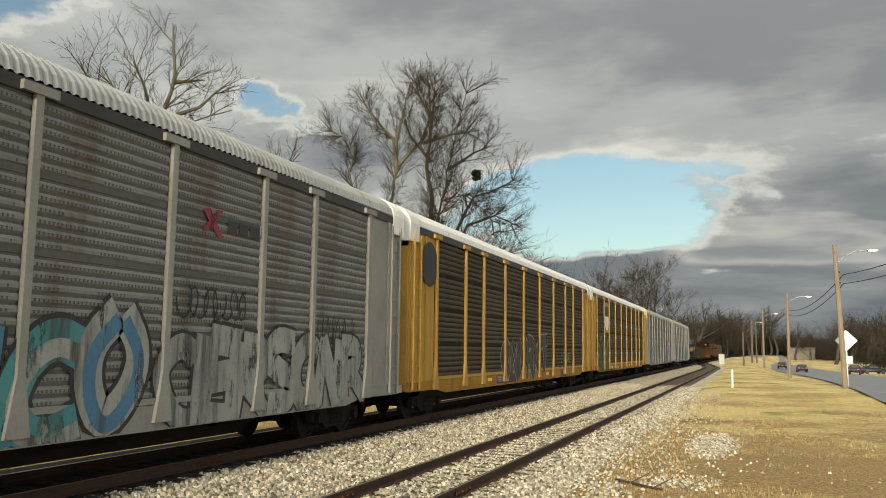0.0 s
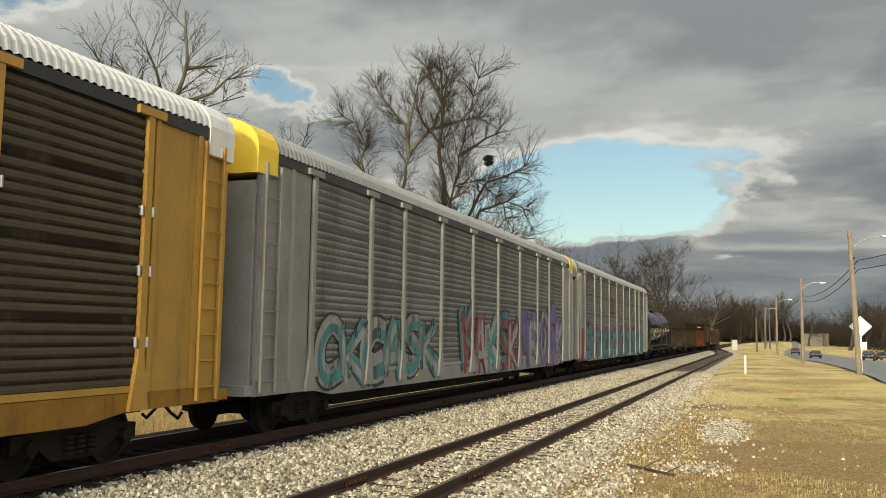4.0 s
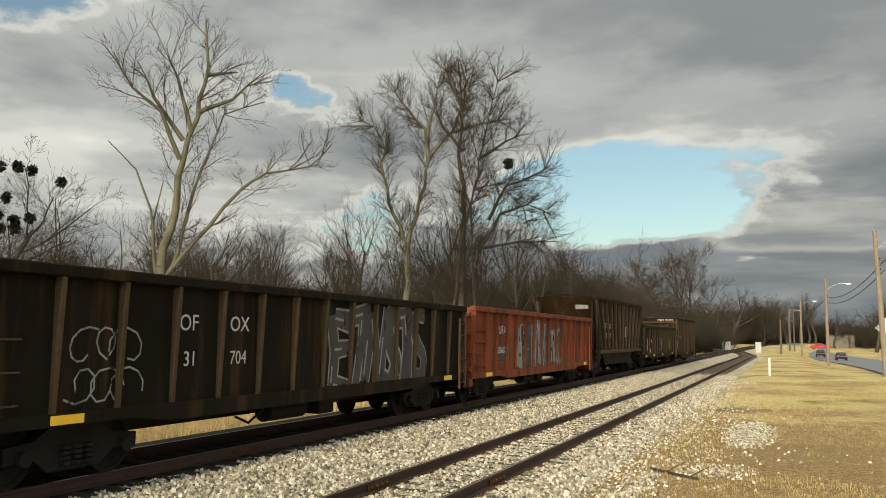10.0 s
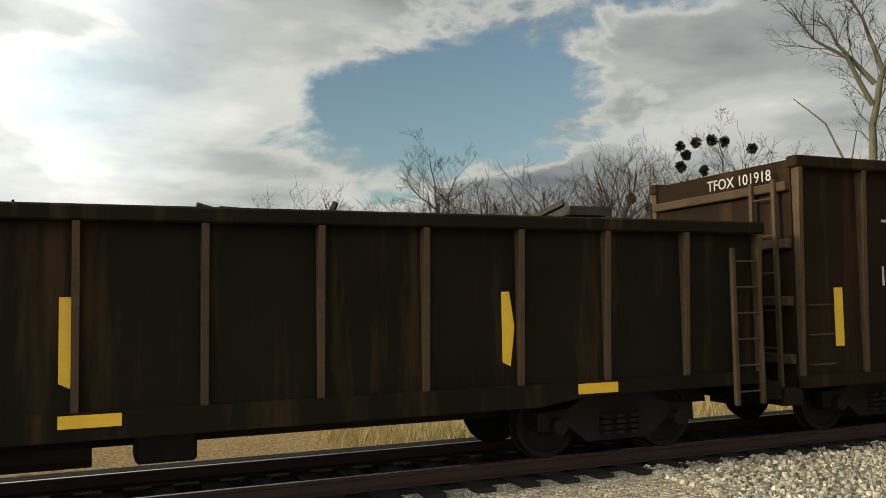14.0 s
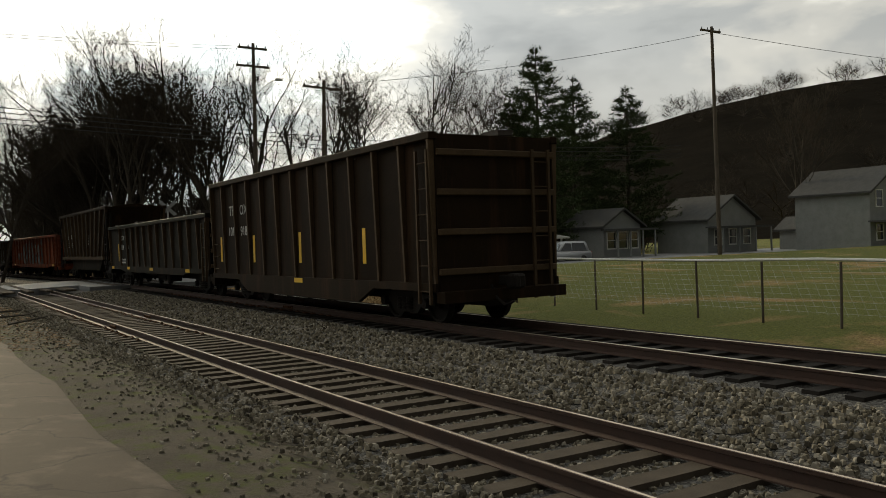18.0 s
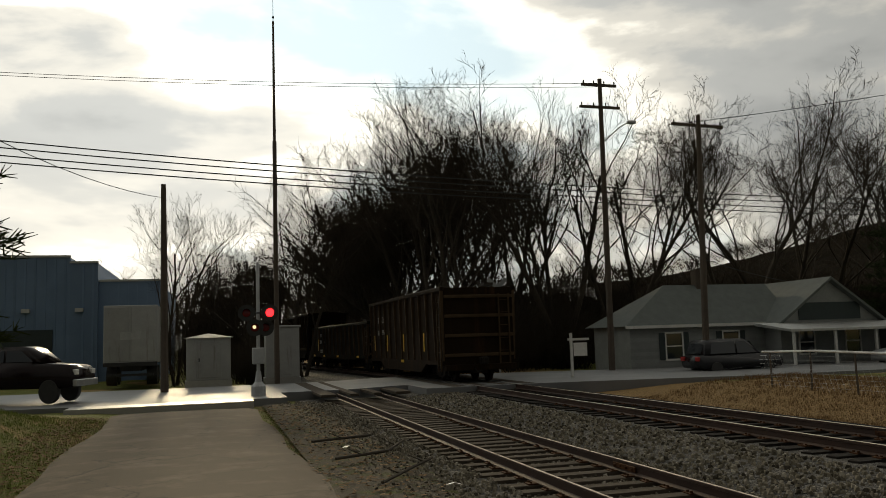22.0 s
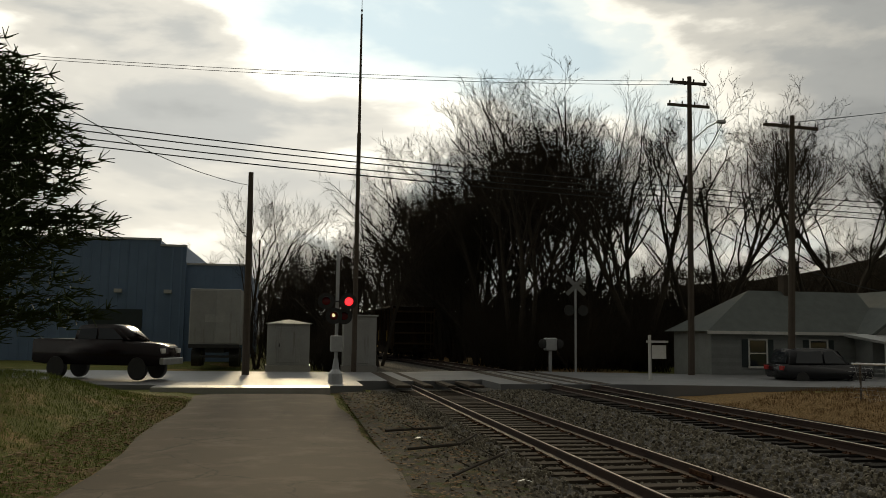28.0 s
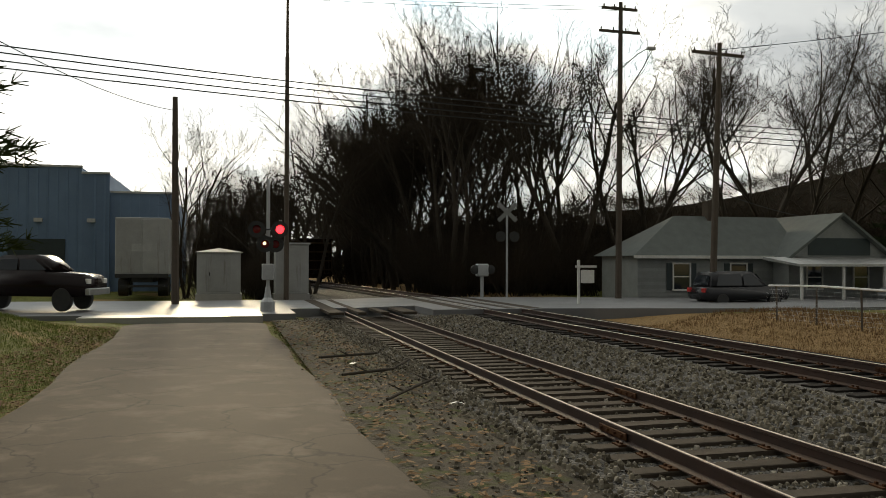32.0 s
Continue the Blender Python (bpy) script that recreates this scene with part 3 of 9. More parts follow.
def part(name, bm, material_, parent=None, label="", smooth=False):
    ob = new(name, bm if isinstance(bm, bpy.types.Mesh) else mesh_of(name, bm, material_, smooth))
    if parent:
        ob.parent = parent
    if label:
        ob["label"] = label
    return ob


def shared(name, mesh, parent, m):
    ob = new(name, mesh)
    ob.parent = parent
    ob.matrix_basis = m
    return ob


def thing(name, m, label, category, group="", kind=""):
    ob = new(name)
    ob.matrix_basis = m
    return tagged(ob, label, category, group, kind)


def lettering(text, size, material_, name="lettering", shear=0.0):
    """Flat letters as a mesh, centred, in the xy plane."""
    cu = bpy.data.curves.new(name, "FONT")
    cu.body, cu.size, cu.align_x, cu.align_y, cu.extrude, cu.resolution_u, cu.shear = text, size, "CENTER", "CENTER", 0.002, 3, shear
    tmp = bpy.data.objects.new(name, cu)
    scene.collection.objects.link(tmp)
    me = bpy.data.meshes.new_from_object(tmp.evaluated_get(bpy.context.evaluated_depsgraph_get()))
    bpy.data.objects.remove(tmp)
    bpy.data.curves.remove(cu)
    me.name = name
    me.materials.clear()
    me.materials.append(material_)
    return me


ON_SIDE = Matrix(((0, 0, 1, 0), (1, 0, 0, 0), (0, 1, 0, 0), (0, 0, 0, 1)))
ON_END = Matrix(((1, 0, 0, 0), (0, 0, -1, 0), (0, 1, 0, 0), (0, 0, 0, 1)))


def side_text(parent, text, x, y, z, size, material_=None, name="lettering"):
    ob = part(name, lettering(text, size, material_ or M_TEXT, name), None, parent)
    ob.matrix_basis = Matrix.Translation((x, y, z)) @ ON_SIDE
    return ob


def end_text(parent, text, x, y, z, size, material_=None, name="lettering"):
    ob = part(name, lettering(text, size, material_ or M_DARKTEXT, name), None, parent)
    ob.matrix_basis = Matrix.Translation((x, y, z)) @ ON_END
    return ob


def bars(parent, x, y, z, w, h, rows, material_, name="stencil_line"):
    """Lines of small writing as plain bars on a side."""
    rng = random.Random(int(abs(y * 100) + rows))
    for r in range(rows):
        bm = bmesh.new()
        zz = z - r * h * 1.7
        yy = y
        while yy < y + w:
            k = rng.uniform(0.12, 0.3) * w
            bm_box(bm, x, x + 0.004, yy, min(yy + k, y + w), zz, zz + h)
            yy += k + 0.05 * w
        part(name, bm, material_, parent)


# the lie of the land
XM, ZM, XS, GAUGE = -10.1, 0.18, -5.22, 1.435


def bend(y):
    """How far the main line has swung aside at y."""
    v = -122 - y
    if v > 0:                                             # towards the street beyond the crossing
        return 3.6 * (1 - math.exp(-(v / 38.0) ** 2))
    u = max(0.0, y - 205)
    return 0.00062 * u * u if u < 150 else 0.00062 * 150 * 150 + 0.186 * (u - 150)


def rise(y):
    return 0.012 * max(0.0, y - 230)


def step01(a, b, v):
    v = min(1.0, max(0.0, (v - a) / (b - a)))
    return v * v * (3 - 2 * v)


def merge(y):
    """The siding's swing towards the main line at the far turnout."""
    return (XM - XS) * step01(122, 204, y)


def ground_z(x, y):
    u = x - bend(y)
    z = -0.30
    z += 0.24 * step01(-3.6, -1.8, u)
    z += 0.18 * (1 - step01(-19, -13.5, u))
    z -= 0.013 * min(110.0, max(0.0, y - 60)) * step01(0.5, 5.0, u)
    if y < 0:
        z -= 0.10 * step01(-3.2, -2.2, x) * (1 - step01(2.4, 3.4, x)) * step01(0, -8, y)
        z += 0.95 * step01(2.6, 7.0, x) * step01(-8, -16, y) * (1 - step01(-110, -115.5, y))
        z += 0.42 * (1 - step01(-17.2, -14.0, u)) * step01(-97, -105, y) * (1 - step01(-113, -117.4, y))
    if u < -60:
        z += 0.5 * step01(-60, -120, u)
    return z + rise(y) + 0.03 * math.sin(x * 0.7 + 1.3) * math.sin(y * 0.5)


def build_ground():
    xs = sorted(set([-900, -600, -400, -300, -220, -160, -120, -90, -70, -55, -45, -36, -30, -26, -22, -19.5, -17.5, -16, -15, -14, -13.2, 12, 14, 17, 21, 26, 34, 45, 60, 90, 140, 220, 400, 700] + [-12.5 + 0.7 * i for i in range(35)]))
    ys = sorted(set([-900, -600, -400, -300, -240, -200, -180, -165, -150, 170, 190, 215, 245, 280, 320, 370, 430, 520, 650, 900] + [-140 + 4 * i for i in range(76)]))
    verts, faces = [], []
    for y in ys:
        for x in xs:
            xx = x + bend(y) if y > 0 else x
            verts.append((xx, y, ground_z(xx, y)))
    w = len(xs)
    for j in range(len(ys) - 1):
        for i in range(w - 1):
            a = j * w + i
            faces.append((a, a + 1, a + w + 1, a + w))
    me = bpy.data.meshes.new("ground")
    me.from_pydata(verts, [], faces)
    me.materials.append(M_GROUND)
    me.shade_smooth()
    tagged(new("ground", me), "winter grass ground with straw, green and bare patches", "ground", kind="structure")


def strip_mesh(name, profile, ys, material_, follow=True, lift=0.0):
    """A strip laid along the line: profile of (x, z) pairs, at each y."""
    verts, faces, k = [], [], len(profile)
    for y in ys:
        for x, z in profile:
            near = min(1.0, max(0.0, (x + 9.0) / 2.2))
            verts.append((x + (bend(y) + merge(y) * near if follow else 0), y, z + rise(y) + lift))
    for j in range(len(ys) - 1):
        for i in range(k - 1):
            a = j * k + i
            faces.append((a, a + 1, a + k + 1, a + k))
    me = bpy.data.meshes.new(name)
    me.from_pydata(verts, [], faces)
    me.materials.append(material_)
    return me


LINE_YS = [-320, -260, -220, -200, -190, -180, -170] + [-160 + 4 * i for i in range(128)] + [380, 430, 500]
BED = [(-14.0, -0.36), (-12.6, -0.06), (-11.5, -0.03), (-8.6, -0.03), (-7.6, -0.05), (-6.7, -0.176), (-3.9, -0.178), (-3.3, -0.22), (-2.5, -0.33)]


def bed_z(u):
    for (a, za), (b, zb) in zip(BED[:-1], BED[1:]):
        if a <= u <= b:
            return za + (zb - za) * (u - a) / (b - a)
    return -0.3


RAIL = [(-0.07, -0.17), (0.07, -0.17), (0.07, -0.155), (0.012, -0.13), (0.012, -0.045), (0.036, -0.035), (0.036, 0.0), (-0.036, 0.0), (-0.036, -0.035), (-0.012, -0.045), (-0.012, -0.13), (-0.07, -0.155), (-0.07, -0.17)]


def tie_mesh(seed, wood):
    rng = random.Random(seed)
    bm = bmesh.new()
    bm_box(bm, -1.3, 1.3, -0.115, 0.115, -0.20, -0.005, 0.012)
    for v in bm.verts:
        v.co += Vector((rng.uniform(-0.03, 0.03), rng.uniform(-0.012, 0.012), rng.uniform(-0.012, 0.008)))
    return mesh_of("tie", bm, wood)


def build_track(name, xc, zc, y0, y1, label, picked, seed, wood):
    rng = random.Random(seed)
    tr = thing(name, Matrix(), label, "railway track", kind="structure")
    side = (lambda y: bend(y) + merge(y)) if xc == XS else bend
    ys = [y for y in LINE_YS if y0 <= y <= y1]
    for s in (-1, 1):
        xr = xc + s * (GAUGE + 0.07) / 2
        me = strip_mesh("rail", [(xr + a, zc + b) for a, b in RAIL], ys, M_RAIL)
        part("rail", me, None, tr)
        w = 0.017 if xc == XS else 0.034                  # the siding's worn band is narrow
        top = strip_mesh("rail_head", [(xr - w, zc - 0.006), (xr - 0.7 * w, zc + 0.003), (xr + 0.7 * w, zc + 0.003), (xr + w, zc - 0.006)], ys, M_RAILTOP)
        part("rail_head", top, None, tr, "polished running surface")
    meshes = [tie_mesh(seed + i, wood) for i in range(5)]
    plate = bmesh.new()
    bm_box(plate, -0.17, 0.17, -0.09, 0.09, 0.0, 0.022)
    for a in (-0.12, 0.12):
        for b in (-0.05, 0.05):
            bm_box(plate, a - 0.014, a + 0.014, b - 0.014, b + 0.014, 0.02, 0.045)
    plate = mesh_of("tie_plate", plate, M_RUST)
    rest = bmesh.new()
    y = y0 + 1
    while y < min(y1, 240):
        m = Matrix.Translation((xc + side(y) + rng.uniform(-0.05, 0.05), y, zc - 0.165 + rise(y))) @ Matrix.Rotation(-math.atan(side(y + 0.5) - side(y - 0.5)) + rng.uniform(-0.02, 0.02), 4, "Z")
        if any(a <= y <= b for a, b in picked):
            shared("tie", meshes[rng.randrange(5)], tr, m)
            if abs(y) < 26 or -110 < y < -93:
                for s in (-1, 1):
                    shared("tie_plate", plate, tr, m @ Matrix.Translation((s * (GAUGE + 0.07) / 2, 0, -0.012)))
        else:
            vs = bm_box(rest, -1.3, 1.3, -0.115, 0.115, -0.2, 0.0)
            for v in vs:
                v.co = m @ v.co
        y += 0.545 + rng.uniform(-0.03, 0.03)
    ob = part("tie_row", rest, wood, tr)
    ob["kind"] = "stuff"
    bar = bmesh.new()
    bm_box(bar, -0.012, 0.012, -0.36, 0.36, -0.045, 0.04, 0.008)
    for i in range(4):
        bm_tube(bar, (-0.01, -0.27 + 0.18 * i, 0), (0.04, -0.27 + 0.18 * i, 0), 0.018, seg=6)
    bar = mesh_of("joint_bar", bar, M_RUST)
    for s, yj in ((1, 13.4), (-1, 12.1), (1, 25.3), (-1, 23.9), (1, -8.3), (-1, -14.6), (1, -96.5), (-1, -99.2)):
        if y0 < yj < y1:
            shared("joint_bar", bar, tr, pose(xc + s * (GAUGE + 0.07) / 2 + 0.035 + side(yj), yj, zc - 0.085))
    return tr


build_ground()
bed = strip_mesh("ballast_bed", [(-9.1, -0.03)] + BED[4:], [y for y in LINE_YS if y >= 0], M_BALLAST)
bed_grey = strip_mesh("grey_ballast_bed", [(-9.1, -0.03), (-7.6, -0.05), (-6.7, -0.19), (-6.4, -0.225), (-4.05, -0.225), (-3.85, -0.20), (-3.3, -0.22), (-2.5, -0.33)], [y for y in LINE_YS if y <= 0], M_BACKLITBED)
tagged(new("grey_ballast_bed", bed_grey), "grey crushed stone ballast under the siding, darkened as if backlit", "ballast", kind="structure")
# bed coloured nearly black to carry the train's shade
bed_main = strip_mesh("main_line_bed", BED[:3] + [(-9.1, -0.03)], LINE_YS, M_SHADEBED)
tagged(new("main_line_bed", bed_main), "main line ballast, darkened for the shade under the train", "ballast", kind="structure")
tagged(new("ballast_bed", bed), "pale crushed stone ballast under the siding", "ballast", kind="structure")
build_track("railway_track", XM, ZM, -320, 500, "main line track of polished rails on wooden ties", [(-122, -93)], 11, M_SHADETIE)
build_track("siding_track", XS, 0.0, -120, 204, "siding track of rusty jointed rails on weathered ties", [(4, 62), (-34, -4), (-117, -92)], 23, M_TIE)


# the train: every car lies along its own y, rail top at z = 0, the side towards the camera at +x
def wheel_mesh():
    bm = bmesh.new()
    for s in (-1, 1):
        x = s * 0.74
        bm_lathe(bm, [(0.10, x - 0.06 * s), (0.36, x - 0.03 * s), (0.455, x - 0.07 * s), (0.455, x - 0.05 * s), (0.43, x - 0.045 * s), (0.42, x + 0.065 * s), (0.36, x + 0.065 * s), (0.34, x + 0.02 * s), (0.14, x + 0.01 * s), (0.12, x + 0.09 * s)], (0, 0, 0), "x", 18)
    bm_tube(bm, (-0.8, 0, 0), (0.8, 0, 0), 0.09, seg=8)
    return mesh_of("wheelset", bm, M_STEEL, False)


def frame_mesh():
    """Side frames, bolster, springs and bearing caps of a freight truck."""
    bm = bmesh.new()
    for s in (-1, 1):
        x = s * 0.99
        o = [(-1.16, 0.36), (-1.16, 0.58), (-0.7, 0.62), (-0.42, 0.80), (0.42, 0.80), (0.7, 0.62), (1.16, 0.58), (1.16, 0.36), (0.72, 0.40), (0.46, 0.20), (-0.46, 0.20), (-0.72, 0.40)]
        bm_prism(bm, o, "x", x - 0.07, x + 0.07)
        for y in (-0.89, 0.89):
            bm_tube(bm, (x + s * 0.05, y, 0.42), (x + s * 0.17, y, 0.42), 0.115, 0.10, 10)
        for y in (-0.2, 0.0, 0.2):
            for k in range(4):
                bm_tube(bm, (x + s * 0.09, y, 0.27 + 0.07 * k), (x + s * 0.09, y, 0.315 + 0.07 * k), 0.085, seg=8)
    bm_box(bm, -1.05, 1.05, -0.2, 0.2, 0.52, 0.74, 0.03)
    for y in (-0.36, 0.36):
        bm_box(bm, -0.8, 0.8, y - 0.05, y + 0.05, 0.36, 0.46)
    return mesh_of("truck", bm, M_STEEL)


ME_WHEEL, ME_FRAME = wheel_mesh(), frame_mesh()


def trucks(car, centres):
    for y in centres:
        t = shared("truck", ME_FRAME, car, pose(0, y, 0))
        for a in (-0.89, 0.89):
            shared("wheelset", ME_WHEEL, t, pose(0, a, 0.42))


def coupler_mesh():
    bm = bmesh.new()
    bm_box(bm, -0.08, 0.08, 0.0, 0.42, 0.78, 0.98, 0.02)
    bm_box(bm, -0.17, 0.17, 0.36, 0.62, 0.72, 1.02, 0.05)
    bm_box(bm, 0.06, 0.15, 0.58, 0.74, 0.74, 1.0, 0.03)
    bm_path(bm, [(0.25, 0.0, 0.8), (0.3, 0.25, 0.55), (0.28, 0.5, 0.42), (0.2, 0.7, 0.5)], 0.028, 6)
    return mesh_of("coupler", bm, M_STEEL)


ME_COUPLER = coupler_mesh()


def couplers(car, half):
    shared("coupler", ME_COUPLER, car, pose(0, half, 0))
    shared("coupler", ME_COUPLER, car, pose(0, -half, 0, 0, 0, 180))


def ladder(car, x, y, z0, z1, width, along, material_, rungs, name="ladder"):
    """Two stiles and rungs; along 'y' on a side, 'x' on an end."""
    bm = bmesh.new()
    a, b = -width / 2, width / 2
    def p(u, z):
        return (x, y + u, z) if along == "y" else (x + u, y, z)
    for u in (a, b):
        q = p(u, 0)
        bm_box(bm, q[0] - 0.03, q[0] + 0.03, q[1] - 0.025, q[1] + 0.025, z0, z1)
    for i in range(rungs):
        z = z0 + (z1 - z0) * (i + 0.5) / rungs
        bm_tube(bm, p(a, z), p(b, z), 0.014, seg=5)
    return part(name, bm, material_, car)


def stroke_faces(verts, faces, mats, pts, w, x, k, taper=1.0):
    """A band of paint along a line of (y, z) points, with joined corners."""
    base, n_ = len(verts), len(pts)
    for i, (y, z) in enumerate(pts):
        a, b = pts[max(0, i - 1)], pts[min(n_ - 1, i + 1)]
        d = math.hypot(b[0] - a[0], b[1] - a[1]) or 1.0
        h = w / 2 * (1 + (taper - 1) * i / max(1, n_ - 1))
        ny, nz = -(b[1] - a[1]) / d * h, (b[0] - a[0]) / d * h
        verts += [(x, y + ny, z + nz), (x, y - ny, z - nz)]
    for i in range(n_ - 1):
        q = base + 2 * i
        faces.append((q, q + 1, q + 3, q + 2))
        mats.append(k)


# skeletons of wild block letters in a unit box
GLYPHS = (
    ([(0.1, 0), (0.25, 0.5), (0.45, 1)], [(0.45, 1), (0.6, 0.5), (0.9, -0.05)], [(0.2, 0.35), (0.75, 0.4)]),
    ([(0.15, 0), (0.12, 0.5), (0.2, 1)], [(0.2, 1), (0.7, 0.95), (0.8, 0.7), (0.5, 0.5), (0.15, 0.52)], [(0.45, 0.5), (0.95, 0.0)]),
    ([(0.85, 0.95), (0.4, 1.0), (0.15, 0.75), (0.5, 0.5), (0.85, 0.3), (0.6, 0.0), (0.1, 0.08)],),
    ([(0.15, 0.02), (0.2, 0.5), (0.12, 1)], [(0.15, 0.98), (0.9, 0.9)], [(0.2, 0.5), (0.75, 0.55)], [(0.15, 0.05), (0.9, 0.02)]),
    ([(0.85, 0.85), (0.5, 1.0), (0.15, 0.7), (0.12, 0.3), (0.45, 0.0), (0.88, 0.15)],),
    ([(0.1, 0), (0.15, 1)], [(0.15, 1), (0.8, 0.0)], [(0.8, 0.0), (0.88, 1.02)]),
    ([(0.2, 0), (0.15, 1.0)], [(0.85, 1.0), (0.2, 0.5), (0.9, 0.0)]),
    ([(0.5, 1.0), (0.15, 0.7), (0.15, 0.3), (0.5, 0.0), (0.85, 0.3), (0.85, 0.7), (0.5, 1.0)],),
    ([(0.05, 0.95), (0.95, 1.0)], [(0.5, 0.98), (0.55, 0.5), (0.45, 0.0)]),
)


def graffiti(car, x, y0, y1, z0, z1, letters, fills, seed, halo="", inner="pale", outline="black", lines=2, low=0.70):
    """Spray-painted wild lettering: each letter a skin of paint with halo, outline, body, second tone and shine."""
    rng = random.Random(seed)
    w, h = (y1 - y0) / letters, z1 - z0
    order = [halo or outline, outline, fills[0], fills[0], inner]
    for i in range(letters):
        verts, faces, mats = [], [], []
        g = GLYPHS[rng.randrange(len(GLYPHS))]
        slant, hi, lo = rng.uniform(-0.18, 0.22), rng.uniform(0.86, 1.08), rng.uniform(-0.05, 0.12)
        fill, second = fills[i % len(fills)], fills[(i + 1) % len(fills)]
        thick = (min(0.46 * w, 0.27 * h) if low > 0.9 else min(0.60 * w, 0.33 * h)) * rng.uniform(0.9, 1.25)
        lift = x + 0.0011 * (i % 3)
        for q, line in enumerate(g):
            lift += 0.00045
            pts = []
            for k, (u, v) in enumerate(line):
                uu, vv = u + rng.uniform(-0.07, 0.07) + slant * (v - 0.5), lo + (hi - lo) * v + rng.uniform(-0.04, 0.04)
                pts.append((y0 + w * (i - 0.14 + 1.28 * uu), z0 + h * vv))
            for again in range(2 if len(pts) > 3 else 0):  # round the bends
                cut = [pts[0]]
                for (a, b), (c, d) in zip(pts, pts[1:]):
                    cut += [(0.75 * a + 0.25 * c, 0.75 * b + 0.25 * d), (0.25 * a + 0.75 * c, 0.25 * b + 0.75 * d)]
                pts = cut + [pts[-1]]
            tp = rng.uniform(0.75, 1.5)
            if halo:
                stroke_faces(verts, faces, mats, pts, thick * 1.75, lift, 0, tp)
            stroke_faces(verts, faces, mats, pts, thick * 1.27, lift + 0.004, 1, tp)
            stroke_faces(verts, faces, mats, pts, thick, lift + 0.008, 2, tp)
            mid = [(a + 0.02, b - thick * 0.18) for a, b in pts]
            stroke_faces(verts, faces, mats, mid, thick * 0.45, lift + 0.012, 3, tp)
            if rng.random() < 0.3 * lines:
                (a, b), (c, d) = pts[0], pts[1]
                stroke_faces(verts, faces, mats, [(a + 0.1 * (c - a) - thick * 0.25, b + 0.1 * (d - b)), (a + 0.6 * (c - a) - thick * 0.25, b + 0.6 * (d - b))], thick * 0.16, lift + 0.0155, 4)
        verts = [(a, b, max(c, low)) for a, b, c in verts]
        me = bpy.data.meshes.new("graffiti_letter")
        me.from_pydata(verts, [], faces)
        for c in (halo or outline, outline, fill, second, inner):
            me.materials.append(PAINT[c])
        me.polygons.foreach_set("material_index", mats)
        part("graffiti_letter", me, None, car)


def tag(car, x, y, z, w, h, seed, colour="pale", strokes=7, thick=0.03):
    """A quick scrawl of thin spray lines."""
    rng = random.Random(seed)
    verts, faces, mats = [], [], []
    rows = 2 if h > 0.7 else 1
    for r in range(rows):
        for i in range(max(3, strokes // rows)):
            k = max(3, strokes // rows)
            cy, cz = y + w * (i + 0.5) / k, z + h * (r + 0.5) / rows
            a0, turn = rng.uniform(0, 6.28), rng.choice((-1, 1)) * rng.uniform(3.5, 6.5)
            pts = []
            for q in range(9):
                a = a0 + turn * q / 8
                pts.append((cy + 0.62 * w / k * math.cos(a) + 0.08 * w / k * q, cz + 0.42 * h / rows * math.sin(a)))
            stroke_faces(verts, faces, mats, pts, thick, x + 0.0008 * i, 0)
    me = bpy.data.meshes.new("scrawl")
    me.from_pydata(verts, [], faces)
    me.materials.append(PAINT[colour])
    part("scrawl", me, None, car)


SHEETS = ((0.0, 0.232), (0.256, 0.486), (0.51, 0.74), (0.764, 1.0))


def rack_panel(y0, y1, z0, z1, x, material_):
    """Three corrugated sheets one above the other, with flat laps between."""
    bm = bmesh.new()
    prof = [(x, z0)]
    for a, b in SHEETS:
        za, zb = z0 + (z1 - z0) * a, z0 + (z1 - z0) * b
        n_ = 6
        for i in range(n_):
            q, h = za + (zb - za) * i / n_, (zb - za) / n_
            prof += [(x + 0.002, q + 0.02 * h), (x + 0.03, q + 0.22 * h), (x + 0.03, q + 0.52 * h), (x + 0.002, q + 0.80 * h)]
        prof += [(x + 0.002, zb), (x + 0.012, zb + 0.01)]
        if b < 1:
            prof += [(x + 0.012, z0 + (z1 - z0) * (b + 0.03)), (x + 0.002, z0 + (z1 - z0) * (b + 0.033))]
    k = len(prof)
    vs = [[bm.verts.new((u, y, z)) for u, z in prof] for y in (y0, y1)]
    for i in range(k - 1):
        f = bm.faces.new((vs[0][i], vs[1][i], vs[1][i + 1], vs[0][i + 1]))
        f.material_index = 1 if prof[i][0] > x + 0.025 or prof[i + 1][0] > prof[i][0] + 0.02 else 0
    back = [bm.verts.new((x - 0.03, y, z)) for y, z in ((y0, z0), (y1, z0), (y1, z1), (y0, z1))]
    bm.faces.new(back)
    me = mesh_of("panel", bm, material_)
    me.materials.append(M_RIDGEGREY if material_ is M_GREY else M_RIDGEBRONZE)
    return me


def hole_mesh(y0, y1, z0, z1, x):
    """Rows of small dark perforations along the ridges of a rack panel."""
    bm = bmesh.new()
    for a, b in SHEETS:
        za, zb = z0 + (z1 - z0) * a, z0 + (z1 - z0) * b
        for i in range(6):
            h = (zb - za) / 6
            for f in (0.30, 0.44):
                z = za + (i + f) * h
                y = y0 + 0.10
                while y < y1 - 0.12:
                    if int(y / 0.62) % 2 == 0 or i % 3:
                        bm.faces.new([bm.verts.new((x + 0.0312, y + p, z + q)) for p, q in ((0, -0.008), (0.03, -0.008), (0.03, 0.008), (0, 0.008))])
                    y += 0.075
    me = bpy.data.meshes.new("perforation")
    bm.to_mesh(me)
    bm.free()
    me.materials.append(M_DARKTEXT)
    return me


